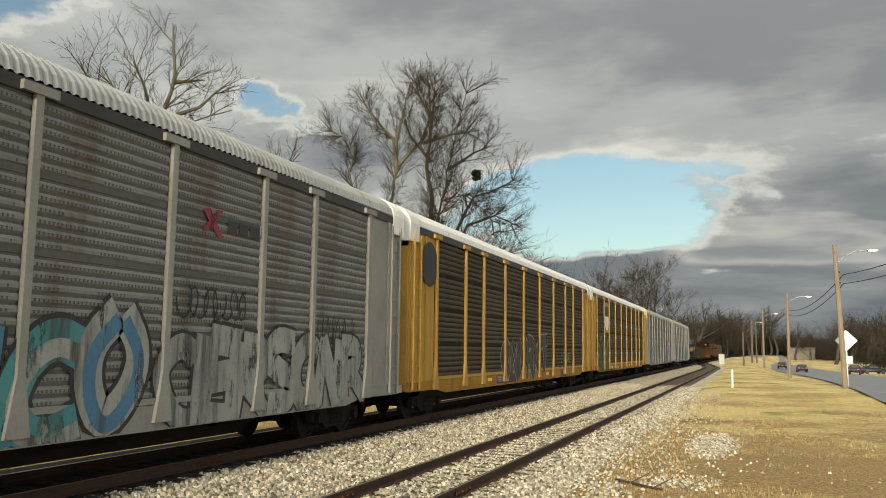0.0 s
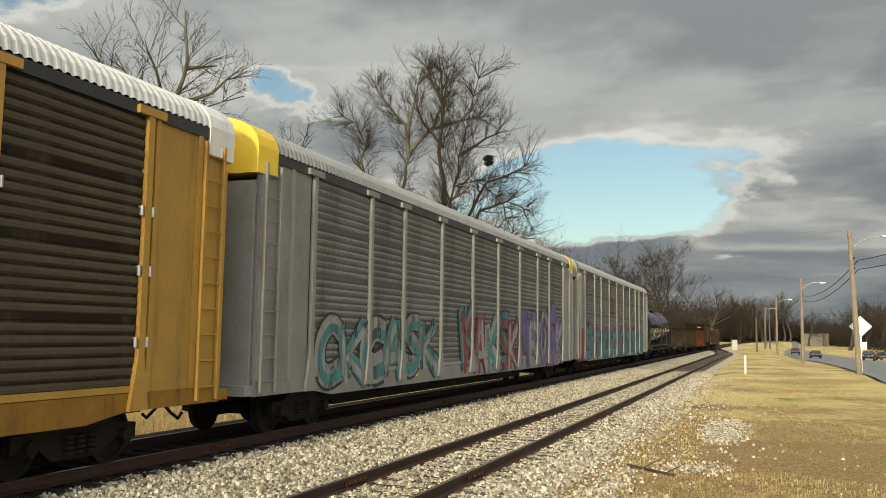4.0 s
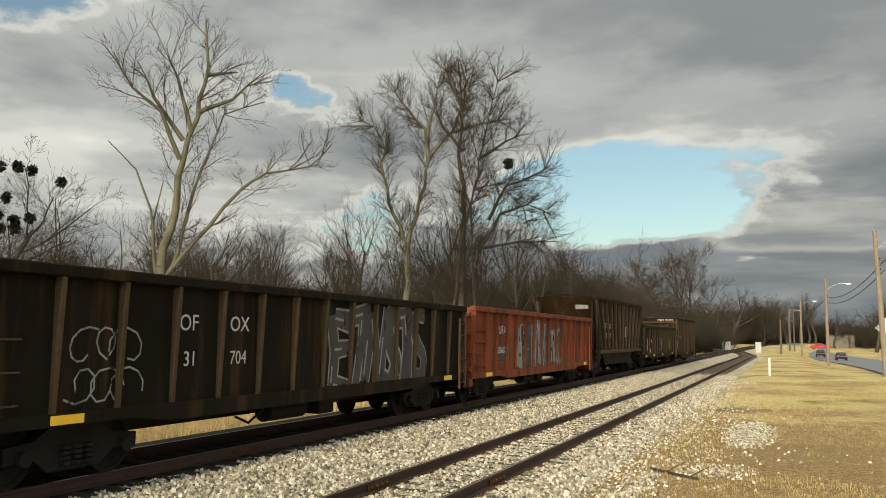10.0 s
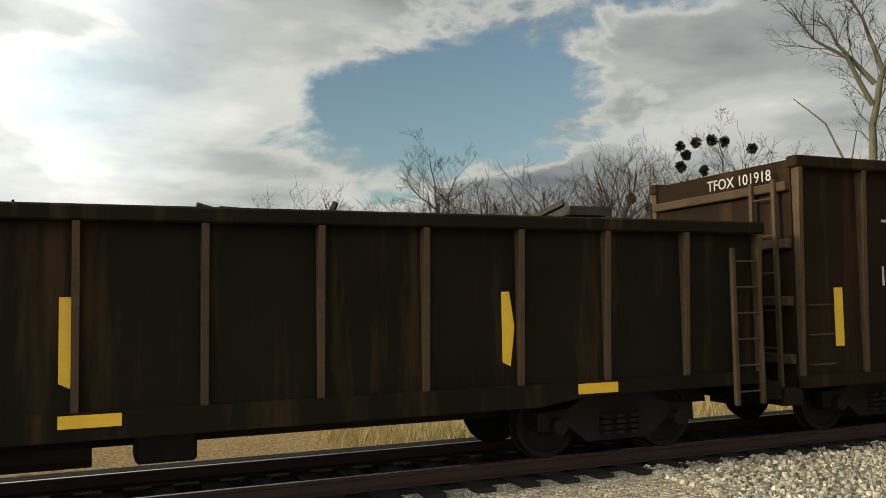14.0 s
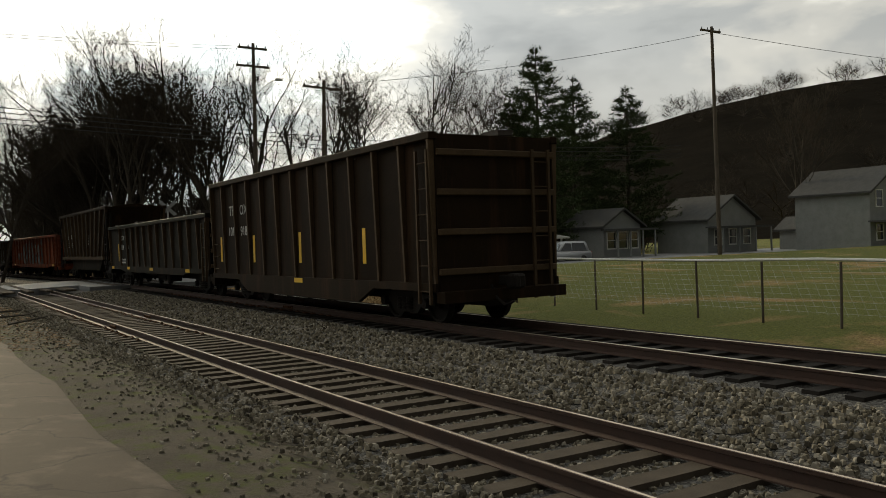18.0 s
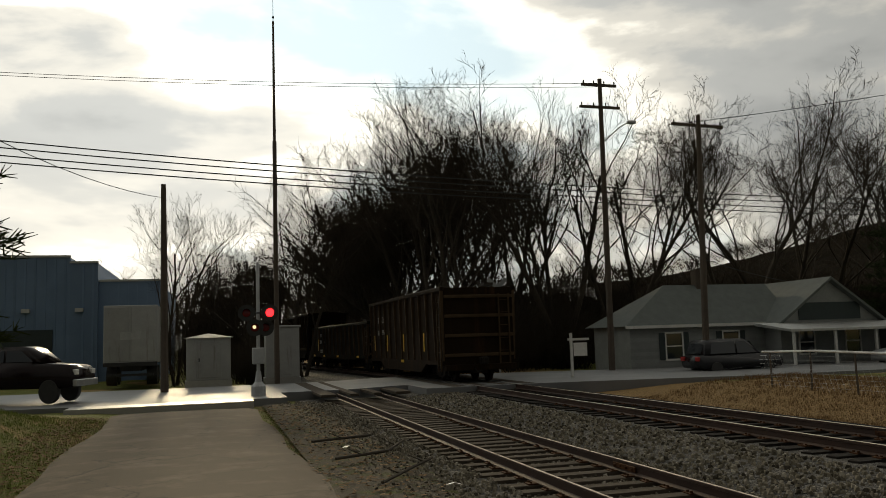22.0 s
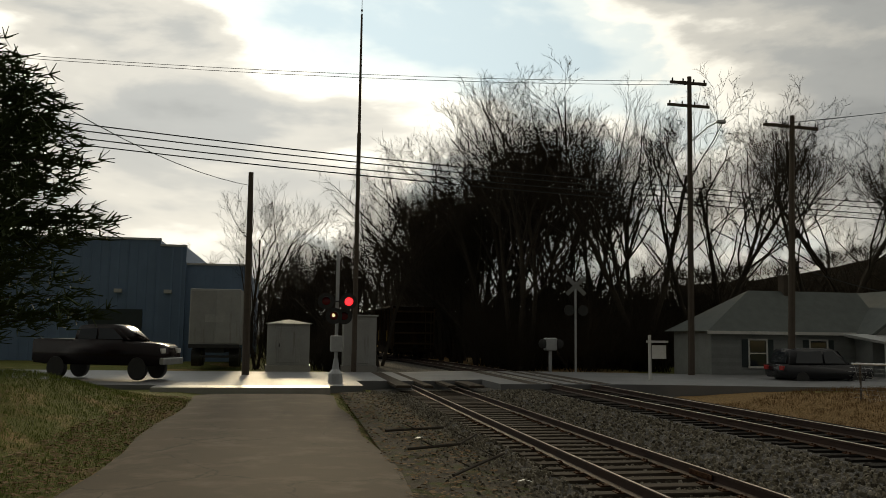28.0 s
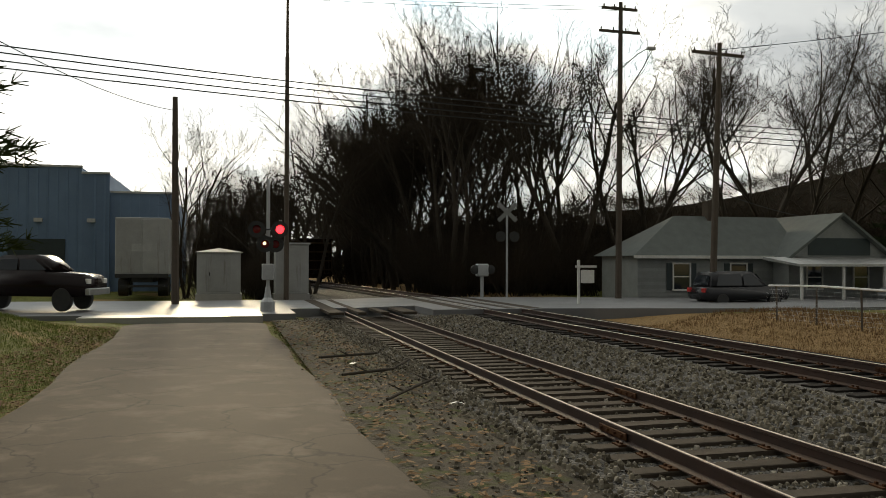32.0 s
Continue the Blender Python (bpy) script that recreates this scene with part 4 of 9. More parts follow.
def autorack(label, panel_m, post_m, sill_m, cap_m, end_m, clamps=False, holes=True):
    L, W = 27.2, 3.06
    hw, hl = W / 2, L / 2
    car = thing("autorack_car", Matrix(), label, "railway car", "cars of the train")
    bm = bmesh.new()                                     # sill and deck
    for s in (-1, 1):
        bm_prism(bm, [(-hl, 0.80), (-hl + 2.2, 0.80), (-hl + 3.0, 0.68), (hl - 3.0, 0.68), (hl - 2.2, 0.80), (hl, 0.80), (hl, 1.05), (-hl, 1.05)], "x", s * hw - 0.06 if s > 0 else s * hw, s * hw if s > 0 else s * hw + 0.06)
    bm_box(bm, -hw + 0.07, hw - 0.07, -hl, hl, 0.90, 1.04)
    part("sill", bm, sill_m, car)
    bm = bmesh.new()
    bm_prism(bm, [(-hl + 0.5, 0.62), (-hl + 4.6, 0.62), (-hl + 5.4, 0.27), (hl - 5.4, 0.27), (hl - 4.6, 0.62), (hl - 0.5, 0.62), (hl - 0.5, 0.97), (-hl + 0.5, 0.97)], "x", -0.35, 0.35)
    for y in (-6, -2, 3, 7):
        bm_tube(bm, (0.5, y, 0.62), (0.5, y + 1.3, 0.62), 0.16, seg=8)
    part("underframe", bm, M_STEEL, car)
    edges = [-hl + 2.3 + i * (L - 4.6) / 10 for i in range(11)]
    posts = (-11.58, -8.86, -6.88, -4.16, -1.38, 1.38, 4.16, 6.88, 8.86, 11.58)
    z0, z1 = 1.13, 4.95
    rng = random.Random(len(label))
    made = {}
    for a, b in zip(posts[:-1], posts[1:]):
        w = round(b - a, 2)
        if w not in made:
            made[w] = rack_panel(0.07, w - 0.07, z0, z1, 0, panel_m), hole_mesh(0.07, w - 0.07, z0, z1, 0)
    post = bmesh.new()
    bm_prism(post, [(-0.065, 1.55), (-0.20, 0.80), (0.20, 0.80), (0.065, 1.55), (0.065, 4.97), (-0.065, 4.97)], "x", 0.0, 0.075)
    bm_box(post, 0.0, 0.095, -0.30, 0.30, 4.97, 5.09)
    post = mesh_of("post", post, post_m)
    for s in (1, -1):
        turn = Matrix() if s > 0 else Matrix.Rotation(math.pi, 4, "Z")
        for a, b in zip(posts[:-1], posts[1:]):
            pm, hm = made[round(b - a, 2)]
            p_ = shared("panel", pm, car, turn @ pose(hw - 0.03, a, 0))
            if holes and s > 0:
                shared("perforation", hm, p_, Matrix())["kind"] = "stuff"
        for e in posts:
            shared("post", post, car, turn @ pose(hw - 0.01, e, 0))
        bm = bmesh.new()                                  # top chord, a black bar for the shaded gap under the roof
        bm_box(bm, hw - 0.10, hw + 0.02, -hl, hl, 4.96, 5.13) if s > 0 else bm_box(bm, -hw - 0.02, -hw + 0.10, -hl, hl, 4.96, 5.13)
        part("top_chord", bm, M_BLACK, car, "black bar in place of the shaded gap under the roof edge")
        bm = bmesh.new()
        a, b = (hw - 0.06, hw + 0.012) if s > 0 else (-hw - 0.012, -hw + 0.06)
        bm_box(bm, a, b, posts[0], posts[-1], 1.06, 1.15)
        part("lower_chord", bm, post_m, car)
        for e in (-1, 1):                                 # plain end bays
            bm = bmesh.new()
            a, b = (posts[-1] + 0.08, hl - 0.02) if e > 0 else (-hl + 0.02, posts[0] - 0.08)
            x = s * (hw - 0.02)
            bm_box(bm, min(x, x - s * 0.05), max(x, x - s * 0.05), a, b, 1.05, 4.96)
            bay = part("end_bay", bm, end_m, car)
            for yy in (a + 0.12, b - 0.75):
                bm = bmesh.new()
                bm_box(bm, min(x, x + s * 0.05), max(x, x + s * 0.05), yy - 0.05, yy + 0.05, 1.05, 4.96)
                part("bay_post", bm, end_m, bay)
    # arched ribbed roof
    bm = bmesh.new()
    arc = [(hw + 0.01, 5.17)] + [(hw * math.cos(a) ** 0.75, 5.17 + 0.60 * math.sin(a) ** 0.9) for a in [math.pi / 2 * i / 6 for i in range(1, 6)]] + [(0.0, 5.78)]
    arc = arc + [(-x, z) for x, z in arc[-2::-1]]
    n_rib = 165
    ys = []
    for i in range(n_rib):
        a = -hl + 0.55 + (L - 1.1) * i / n_rib
        h = (L - 1.1) / n_rib
        ys += [(a, 0.0), (a + 0.25 * h, 0.022), (a + 0.55 * h, 0.022), (a + 0.8 * h, 0.0)]
    ys.append((hl - 0.55, 0.0))
    rows = [[bm.verts.new((x * (1 + d * 0.35), y, z + d)) for x, z in arc] for y, d in ys]
    for r, q in zip(rows[:-1], rows[1:]):
        for i in range(len(arc) - 1):
            bm.faces.new((r[i], r[i + 1], q[i + 1], q[i]))
    part("roof", bm, M_ROOF if panel_m is M_BRONZE and cap_m is M_WHITE else M_DULLROOF, car).matrix_basis = pose(0, 0, -0.03)
    for e in (-1, 1):
        bm = bmesh.new()                                  # coloured end cap of the roof
        lo, hi = (hl - 0.56, hl + 0.12) if e > 0 else (-hl - 0.12, -hl + 0.56)
        bm_prism(bm, [(hw + 0.03, 4.72)] + [(x * 1.02, z + 0.03) for x, z in arc] + [(-hw - 0.03, 4.72)], "y", lo, hi)
        part("end_cap", bm, cap_m, car).matrix_basis = pose(0, 0, -0.03)
        bm = bmesh.new()                                  # end doors
        y = e * (hl + 0.02)
        bm_box(bm, -hw + 0.05, hw - 0.05, min(y, y + e * 0.06), max(y, y + e * 0.06), 0.95, 4.56)
        for x in (-0.75, 0.0, 0.75):
            bm_box(bm, x - 0.03, x + 0.03, min(y, y + e * 0.09), max(y, y + e * 0.09), 1.0, 4.54)
        part("end_door", bm, end_m, car)
        ladder(car, hw + 0.05, e * (hl - 0.42), 0.85, 4.9, 0.5, "y", post_m, 10)
        ladder(car, -hw - 0.05, e * (hl - 0.42), 0.85, 4.9, 0.5, "y", post_m, 10)
        bm = bmesh.new()
        bm_box(bm, -hw, hw, min(e * hl, e * (hl + 0.25)), max(e * hl, e * (hl + 0.25)), 0.82, 1.0)
        part("end_sill", bm, sill_m, car)
    if clamps:
        bm = bmesh.new()
        bm_tube(bm, (0, 0, -0.07), (0, 0, 0.07), 0.028, seg=6)
        bm_tube(bm, (-0.05, 0, 0.05), (0.01, 0, 0.05), 0.018, seg=5)
        clamp = mesh_of("panel_clamp", bm, M_GALV)
        for e in posts:
            for z in (1.75, 2.75, 3.6):
                for d in (-0.12, 0.12):
                    shared("panel_clamp", clamp, car, pose(hw + 0.04, e + d, z))
    for i in (2, 6):
        bm = bmesh.new()
        bm_box(bm, hw, hw + 0.006, edges[i] + 0.5, edges[i] + 1.0, 0.86, 0.96)
        part("reflector", bm, M_REFLECT, car)
    trucks(car, (-hl + 2.6, hl - 2.6))
    couplers(car, hl + 0.08)
    car.scale = (1, 1, 1.045)
    return car, hw, edges


def gondola(label, L, side_z, top_z, n_post, body_m, post_m, wide=3.1, load="", deep=False, reflect=(0.16, 0.86), rib_at=()):
    hw, hl = wide / 2, L / 2
    car = thing("gondola_car", Matrix(), label, "railway car", "cars of the train")
    for s in (-1, 1):
        x = s * (hw - 0.14)
        bm = bmesh.new()
        bm_box(bm, min(x, x - s * 0.04), max(x, x - s * 0.04), -hl, hl, side_z, top_z - 0.1)
        part("side_sheet", bm, body_m, car)
        bm = bmesh.new()
        a, b = s * (hw - 0.19), s * hw
        bm_box(bm, min(a, b), max(a, b), -hl - 0.02, hl + 0.02, top_z - 0.16, top_z, 0.02)
        part("top_chord", bm, body_m, car)
        bm = bmesh.new()
        a, b = s * (hw - 0.17), s * (hw - 0.06)
        bm_prism(bm, [(-hl, side_z), (-hl + 2.6, side_z), (-hl + 3.4, side_z - (0.34 if deep else 0.10)), (hl - 3.4, side_z - (0.34 if deep else 0.10)), (hl - 2.6, side_z), (hl, side_z), (hl, side_z + 0.16), (-hl, side_z + 0.16)], "x", min(a, b), max(a, b))
        part("side_sill", bm, body_m, car)
    post = bmesh.new()
    bm_prism(post, [(0.0, side_z + 0.02), (0.05, side_z + 0.02), (0.135, top_z - 0.16), (0.0, top_z - 0.16)], "y", -0.035, 0.035)
    post = mesh_of("rib", post, post_m)
    for y in rib_at or [-hl + 0.06 + (L - 0.12) * i / (n_post - 1) for i in range(n_post)]:
        shared("rib", post, car, pose(hw - 0.14, y, 0))
        shared("rib", post, car, pose(-hw + 0.14, y, 0, 0, 0, 180))
    for e in (-1, 1):
        bm = bmesh.new()
        y = e * (hl - 0.02)
        bm_box(bm, -hw + 0.16, hw - 0.16, min(y, y - e * 0.05), max(y, y - e * 0.05), side_z, top_z - 0.04)
        end = part("end_sheet", bm, body_m, car)
        k = 4
        for i in range(k):
            z = side_z + (top_z - side_z) * (i + 0.4) / k
            bm = bmesh.new()
            bm_box(bm, -hw + 0.16, hw - 0.16, min(y, y + e * 0.10), max(y, y + e * 0.10), z, z + 0.13, 0.015)
            part("end_rib", bm, post_m, end)
        bm = bmesh.new()
        bm_box(bm, -hw + 0.1, hw - 0.1, min(y, y + e * 0.3), max(y, y + e * 0.3), side_z - 0.22, side_z)
        part("end_sill", bm, body_m, car)
        if e > 0:
            ladder(car, hw - 0.02, hl - 0.32, side_z - 0.25, top_z - 0.35, 0.42, "y", post_m, 6)
        else:
            for k in range(3):
                bm = bmesh.new()
                bm_path(bm, [(hw - 0.14, -hl + 0.2, side_z + 0.3 + 0.4 * k), (hw - 0.07, -hl + 0.2, side_z + 0.3 + 0.4 * k), (hw - 0.07, -hl + 0.62, side_z + 0.3 + 0.4 * k), (hw - 0.14, -hl + 0.62, side_z + 0.3 + 0.4 * k)], 0.012, 5)
                part("grab_iron", bm, post_m, car)
        ladder(car, -e * 1.05, e * (hl + 0.1), side_z - 0.25, top_z - 0.3, 0.42, "x", post_m, 6)
    bm = bmesh.new()
    bm_box(bm, -hw + 0.17, hw - 0.17, -hl + 0.05, hl - 0.05, side_z + 0.02, side_z + 0.10)
    bm_box(bm, -0.3, 0.3, -hl, hl, side_z - 0.35, side_z + 0.01)
    bm_tube(bm, (0.75, -1.0, side_z - 0.28), (0.75, 0.3, side_z - 0.28), 0.2, seg=10)
    bm_box(bm, 0.5, 1.0, 0.7, 1.3, side_z - 0.45, side_z - 0.12, 0.03)
    bm_path(bm, [(0.9, -1.2, side_z - 0.2), (0.9, -1.7, side_z - 0.42), (0.9, -2.1, side_z - 0.28)], 0.025, 5)
    part("underframe", bm, M_STEEL, car)
    for f in reflect:
        bm = bmesh.new()
        y = -hl + L * f
        bm_box(bm, hw - 0.055, hw - 0.05, y, y + 0.55, side_z + 0.02, side_z + 0.14)
        part("reflector", bm, M_REFLECT, car)
    if load:
        rng = random.Random(int(L * 10))
        bm = bmesh.new()
        for i in range(150):
            y, x = rng.uniform(-hl + 0.6, hl - 0.6), rng.uniform(-hw + 0.4, hw - 0.4)
            z = top_z - 0.22 + 0.22 * math.sin(y * 1.3) + rng.uniform(-0.1, 0.16)
            d = Vector((rng.uniform(-1, 1), rng.uniform(-1, 1), rng.uniform(-0.3, 0.55))).normalized() * rng.uniform(0.15, 0.55)
            if rng.random() < 0.6:
                bm_tube(bm, Vector((x, y, z)) - d, Vector((x, y, z)) + d, rng.uniform(0.012, 0.05), seg=5)
            else:
                bm_box(bm, x - 0.2, x + 0.2, y - 0.3, y + 0.3, z - 0.06, z + 0.05)
        bm_box(bm, -hw + 0.22, hw - 0.22, -hl + 0.3, hl - 0.3, side_z + 0.12, top_z - 0.35)
        part("scrap_load", bm, M_SCRAP, car, "tangled scrap metal heaped to the rim")["kind"] = "stuff"
    trucks(car, (-hl + 2.0, hl - 2.0))
    couplers(car, hl + 0.05)
    return car, hw


def tank_car(label):
    L, R, zc = 16.4, 1.55, 2.88
    hl = L / 2
    car = thing("tank_car", Matrix(), label, "railway car", "cars of the train")
    bm = bmesh.new()
    prof = [(0.05, -hl)]
    for i in range(1, 7):
        a = math.pi / 2 * i / 6
        prof.append((R * math.sin(a), -hl + 0.75 * (1 - math.cos(a))))
    prof += [(r, -h) for r, h in prof[::-1]]
    bm_lathe(bm, prof, (0, 0, zc), "y", 48)
    part("tank", bm, M_TANK, car, smooth=True)
    for y in (-hl + 0.8, -0.9, 0.9, hl - 0.8):
        bm = bmesh.new()
        bm_lathe(bm, [(R + 0.002, y - 0.05), (R + 0.016, y - 0.04), (R + 0.016, y + 0.04), (R + 0.002, y + 0.05)], (0, 0, zc), "y", 40)
        part("tank_band", bm, M_TANK, car, smooth=True)
    bm = bmesh.new()                                       # dome with valves
    bm_lathe(bm, [(0.5, 0), (0.5, 0.42), (0.56, 0.43), (0.56, 0.5), (0.2, 0.52)], (0, 0, zc + R - 0.06), "z", 20)
    bm_lathe(bm, [(0.26, 0), (0.26, 0.3), (0.32, 0.31), (0.32, 0.36)], (0, -1.0, zc + R - 0.04), "z", 14)
    for a in range(6):
        bm_tube(bm, (0.35 * math.cos(a), 0.35 * math.sin(a), zc + R + 0.4), (0.35 * math.cos(a), 0.35 * math.sin(a), zc + R + 0.55), 0.05, seg=6)
    part("dome", bm, M_BLACK, car)
    bm = bmesh.new()                                       # top platform and railing
    bm_box(bm, -1.0, 1.0, -1.7, 1.7, zc + R - 0.10, zc + R - 0.05)
    part("platform", bm, M_BLACK, car)
    bm = bmesh.new()
    zt = zc + R
    for x in (-1.0, 1.0):
        bm_path(bm, [(x, -1.7, zt - 0.6), (x, -1.7, zt + 0.78), (x, -0.3, zt + 0.85), (x, -0.3, zt - 0.1)], 0.032, 6)
        bm_path(bm, [(x, 0.4, zt - 0.1), (x, 0.4, zt + 0.72), (x, 1.7, zt + 0.62), (x, 1.7, zt - 0.6)], 0.032, 6)
        bm_path(bm, [(x, -1.7, zt + 0.35), (x, -0.3, zt + 0.4)], 0.024, 6)
    part("handrail", bm, M_BLACK, car)
    bm = bmesh.new()                                       # ladder curved over the side
    for dy in (-0.22, 0.22):
        pts = [((R + 0.12) * math.cos(a), dy, zc + (R + 0.12) * math.sin(a)) for a in [math.pi * (0.5 - 0.55 * i / 10) for i in range(11)]] + [(1.45, dy, 0.75)]
        bm_path(bm, pts, 0.025, 5)
    for i in range(9):
        a = math.pi * (0.45 - 0.5 * i / 9)
        bm_tube(bm, ((R + 0.12) * math.cos(a), -0.22, zc + (R + 0.12) * math.sin(a)), ((R + 0.12) * math.cos(a), 0.22, zc + (R + 0.12) * math.sin(a)), 0.018, seg=5)
    part("ladder", bm, M_BLACK, car)
    bm = bmesh.new()                                       # sills, walkway rail, saddles
    bm_box(bm, -0.3, 0.3, -hl - 0.3, hl + 0.3, 0.75, 1.15)
    for e in (-1, 1):
        y = e * (hl - 1.9)
        bm_prism(bm, [(-1.3, 1.2), (1.3, 1.2), (1.42, 2.1), (1.1, 1.75), (0.5, 1.4), (-0.5, 1.4), (-1.1, 1.75), (-1.42, 2.1)], "y", y - 0.35, y + 0.35)
        bm_box(bm, -1.5, 1.5, min(e * (hl - 0.5), e * (hl + 0.35)), max(e * (hl - 0.5), e * (hl + 0.35)), 1.1, 1.2)
    part("underframe", bm, M_BLACK, car)
    bm = bmesh.new()
    for s in (-1, 1):
        bm_path(bm, [(s * 1.48, -hl + 0.2, 1.30), (s * 1.48, hl - 0.2, 1.30)], 0.03, 6)
        bm_path(bm, [(s * 1.48, -hl + 1.4, 0.95), (s * 1.48, hl - 1.4, 0.95)], 0.022, 6)
        for i in range(7):
            y = -hl + 1.0 + i * (L - 2) / 6
            bm_path(bm, [(s * 1.48, y, 0.95), (s * 1.48, y, 1.3), (s * 1.30, y - 0.25, 1.75)], 0.02, 5)
    for e in (-1, 1):
        for s in (-1, 1):
            bm_path(bm, [(s * 1.45, e * (hl + 0.3), 0.6), (s * 1.45, e * (hl + 0.3), 2.3), (s * 1.0, e * (hl + 0.3), 2.3)], 0.022, 5)
    part("side_rail", bm, M_BLACK, car)
    bm = bmesh.new()
    bm_tube(bm, (0.6, -1.5, 0.72), (0.6, -0.3, 0.72), 0.2, seg=10)
    bm_tube(bm, (0, 0, zc - R - 0.25), (0, 0, zc - R + 0.1), 0.2, seg=10)
    bm_tube(bm, (0.7, 3.0, 0.85), (0.7, 4.0, 0.85), 0.22, seg=10)
    part("brake_gear", bm, M_STEEL, car)
    for y, z, dz, dy in ((-5.4, 3.15, 0.42, 0.10), (-2.0, 3.0, 0.34, 0.10), (2.6, 2.95, 0.3, 0.09), (5.0, 2.95, 0.28, 0.09), (4.0, 2.75, 0.24, 0.62), (0.6, 2.05, 0.26, 0.5)):
        bm = bmesh.new()
        k = 4
        rows = []
        for i in range(k + 1):
            zz = z - dz / 2 + dz * i / k
            xx = math.sqrt(max(0.01, R * R - (zz - zc) ** 2)) + 0.006
            rows.append([bm.verts.new((xx, y - dy / 2, zz)), bm.verts.new((xx, y + dy / 2, zz))])
        for a, b in zip(rows[:-1], rows[1:]):
            bm.faces.new((a[0], a[1], b[1], b[0]))
        part("reflector", bm, M_REFLECT, car)
    side_text(car, "205213", R + 0.008, -4.75, 2.44, 0.40)
    bars(car, R - 0.045, -5.6, 2.22, 1.3, 0.06, 2, M_TEXT)
    bars(car, R - 0.01, 6.6, 2.95, 0.7, 0.05, 5, M_TEXT)
    bars(car, R - 0.08, 2.4, 2.32, 0.8, 0.04, 2, M_TEXT)
    trucks(car, (-hl + 1.5, hl - 1.5))
    couplers(car, hl + 0.38)
    return car


def ore_hopper(label):
    """The tall car with raked ends and inclined ribs over a broad running board."""
    L, hw, top, foot = 13.9, 1.58, 3.86, 1.22
    hl = L / 2
    car = thing("hopper_car", Matrix(), label, "railway car", "cars of the train")
    for s in (-1, 1):
        x = s * (hw - 0.15)
        bm = bmesh.new()
        bm_prism(bm, [(-hl + 1.5, foot), (hl - 1.5, foot), (hl - 0.1, top - 0.1), (-hl + 0.1, top - 0.1)], "x", min(x, x - s * 0.04), max(x, x - s * 0.04))
        part("side_sheet", bm, M_BROWNCAR, car)
        bm = bmesh.new()
        a, b = s * (hw - 0.2), s * hw
        bm_box(bm, min(a, b), max(a, b), -hl, hl, top - 0.16, top, 0.02)
        part("top_chord", bm, M_BROWNCAR, car)
        bm = bmesh.new()
        a, b = s * (hw - 0.3), s * (hw + 0.02)
        bm_prism(bm, [(-hl + 0.9, foot - 0.02), (hl - 0.9, foot - 0.02), (hl - 0.9, foot + 0.14), (-hl + 0.9, foot + 0.14)], "x", min(a, b), max(a, b))
        part("running_board", bm, M_POST, car)
        bm = bmesh.new()
        bm_prism(bm, [(-hl + 2.4, foot), (hl - 2.4, foot), (hl - 3.2, 0.62), (-hl + 3.2, 0.62)], "x", min(s * 0.9, s * 1.3), max(s * 0.9, s * 1.3))
        part("hopper_side", bm, M_DARKCAR, car)
    for i in range(12):
        f = i / 11
        yb, yt = -hl + 1.6 + (L - 3.2) * f, -hl + 0.2 + (L - 0.4) * f
        for s in (-1, 1):
            bm = bmesh.new()
            x0, x1 = s * (hw - 0.15), s * (hw - 0.01)
            vs = [(x0, yb - 0.05, foot), (x1 - s * 0.05, yb - 0.05, foot), (x1 - s * 0.05, yb + 0.05, foot), (x0, yb + 0.05, foot), (x0, yt - 0.05, top - 0.15), (x1, yt - 0.05, top - 0.15), (x1, yt + 0.05, top - 0.15), (x0, yt + 0.05, top - 0.15)]
            v = [bm.verts.new(c) for c in vs]
            for q in ((0, 1, 2, 3), (4, 5, 6, 7), (0, 1, 5, 4), (1, 2, 6, 5), (2, 3, 7, 6), (3, 0, 4, 7)):
                bm.faces.new([v[k] for k in q])
            part("rib", bm, M_POST, car)
    for e in (-1, 1):
        bm = bmesh.new()
        vs = [(-hw + 0.15, e * (hl - 1.5), foot), (hw - 0.15, e * (hl - 1.5), foot), (hw - 0.15, e * (hl - 0.06), top - 0.05), (0, e * (hl - 0.06), top + 0.10), (-hw + 0.15, e * (hl - 0.06), top - 0.05)]
        f = bm.faces.new([bm.verts.new(c) for c in vs])
        r = bmesh.ops.extrude_face_region(bm, geom=[f])
        for g in r["geom"]:
            if isinstance(g, bmesh.types.BMVert):
                g.co.y -= e * 0.05
        part("end_slope", bm, M_BROWNCAR, car, "rust-stained sloping end sheet")
        bm = bmesh.new()
        bm_box(bm, -hw + 0.1, hw - 0.1, min(e * (hl - 1.3), e * (hl + 0.1)), max(e * (hl - 1.3), e * (hl + 0.1)), 0.95, 1.12)
        for x in (-1.3, 1.3):
            bm_box(bm, x - 0.05, x + 0.05, e * (hl - 0.12) - 0.05, e * (hl - 0.12) + 0.05, 1.1, top - 0.3)
        part("end_platform", bm, M_DARKCAR, car)
        ladder(car, hw - 0.05, e * (hl - 0.35), 0.7, top - 0.3, 0.45, "y", M_STEEL, 8)
    bm = bmesh.new()
    bm_box(bm, -0.35, 0.35, -hl, hl, 0.7, 1.1)
    bm_box(bm, -hw + 0.3, hw - 0.3, -hl + 2, hl - 2, 1.35, 1.5)
    part("underframe", bm, M_STEEL, car)
    for i in range(7):
        bm = bmesh.new()
        y = -hl + 1.6 + i * 1.7
        bm_box(bm, hw + 0.02, hw + 0.026, y, y + 0.32, foot + 0.02, foot + 0.10)
        part("reflector", bm, M_POST, car)
    side_text(car, "ST", hw - 0.115, -4.3, 2.5, 0.38)
    side_text(car, "KX", hw - 0.115, -3.25, 2.5, 0.38)
    side_text(car, "13", hw - 0.115, -4.25, 2.02, 0.38)
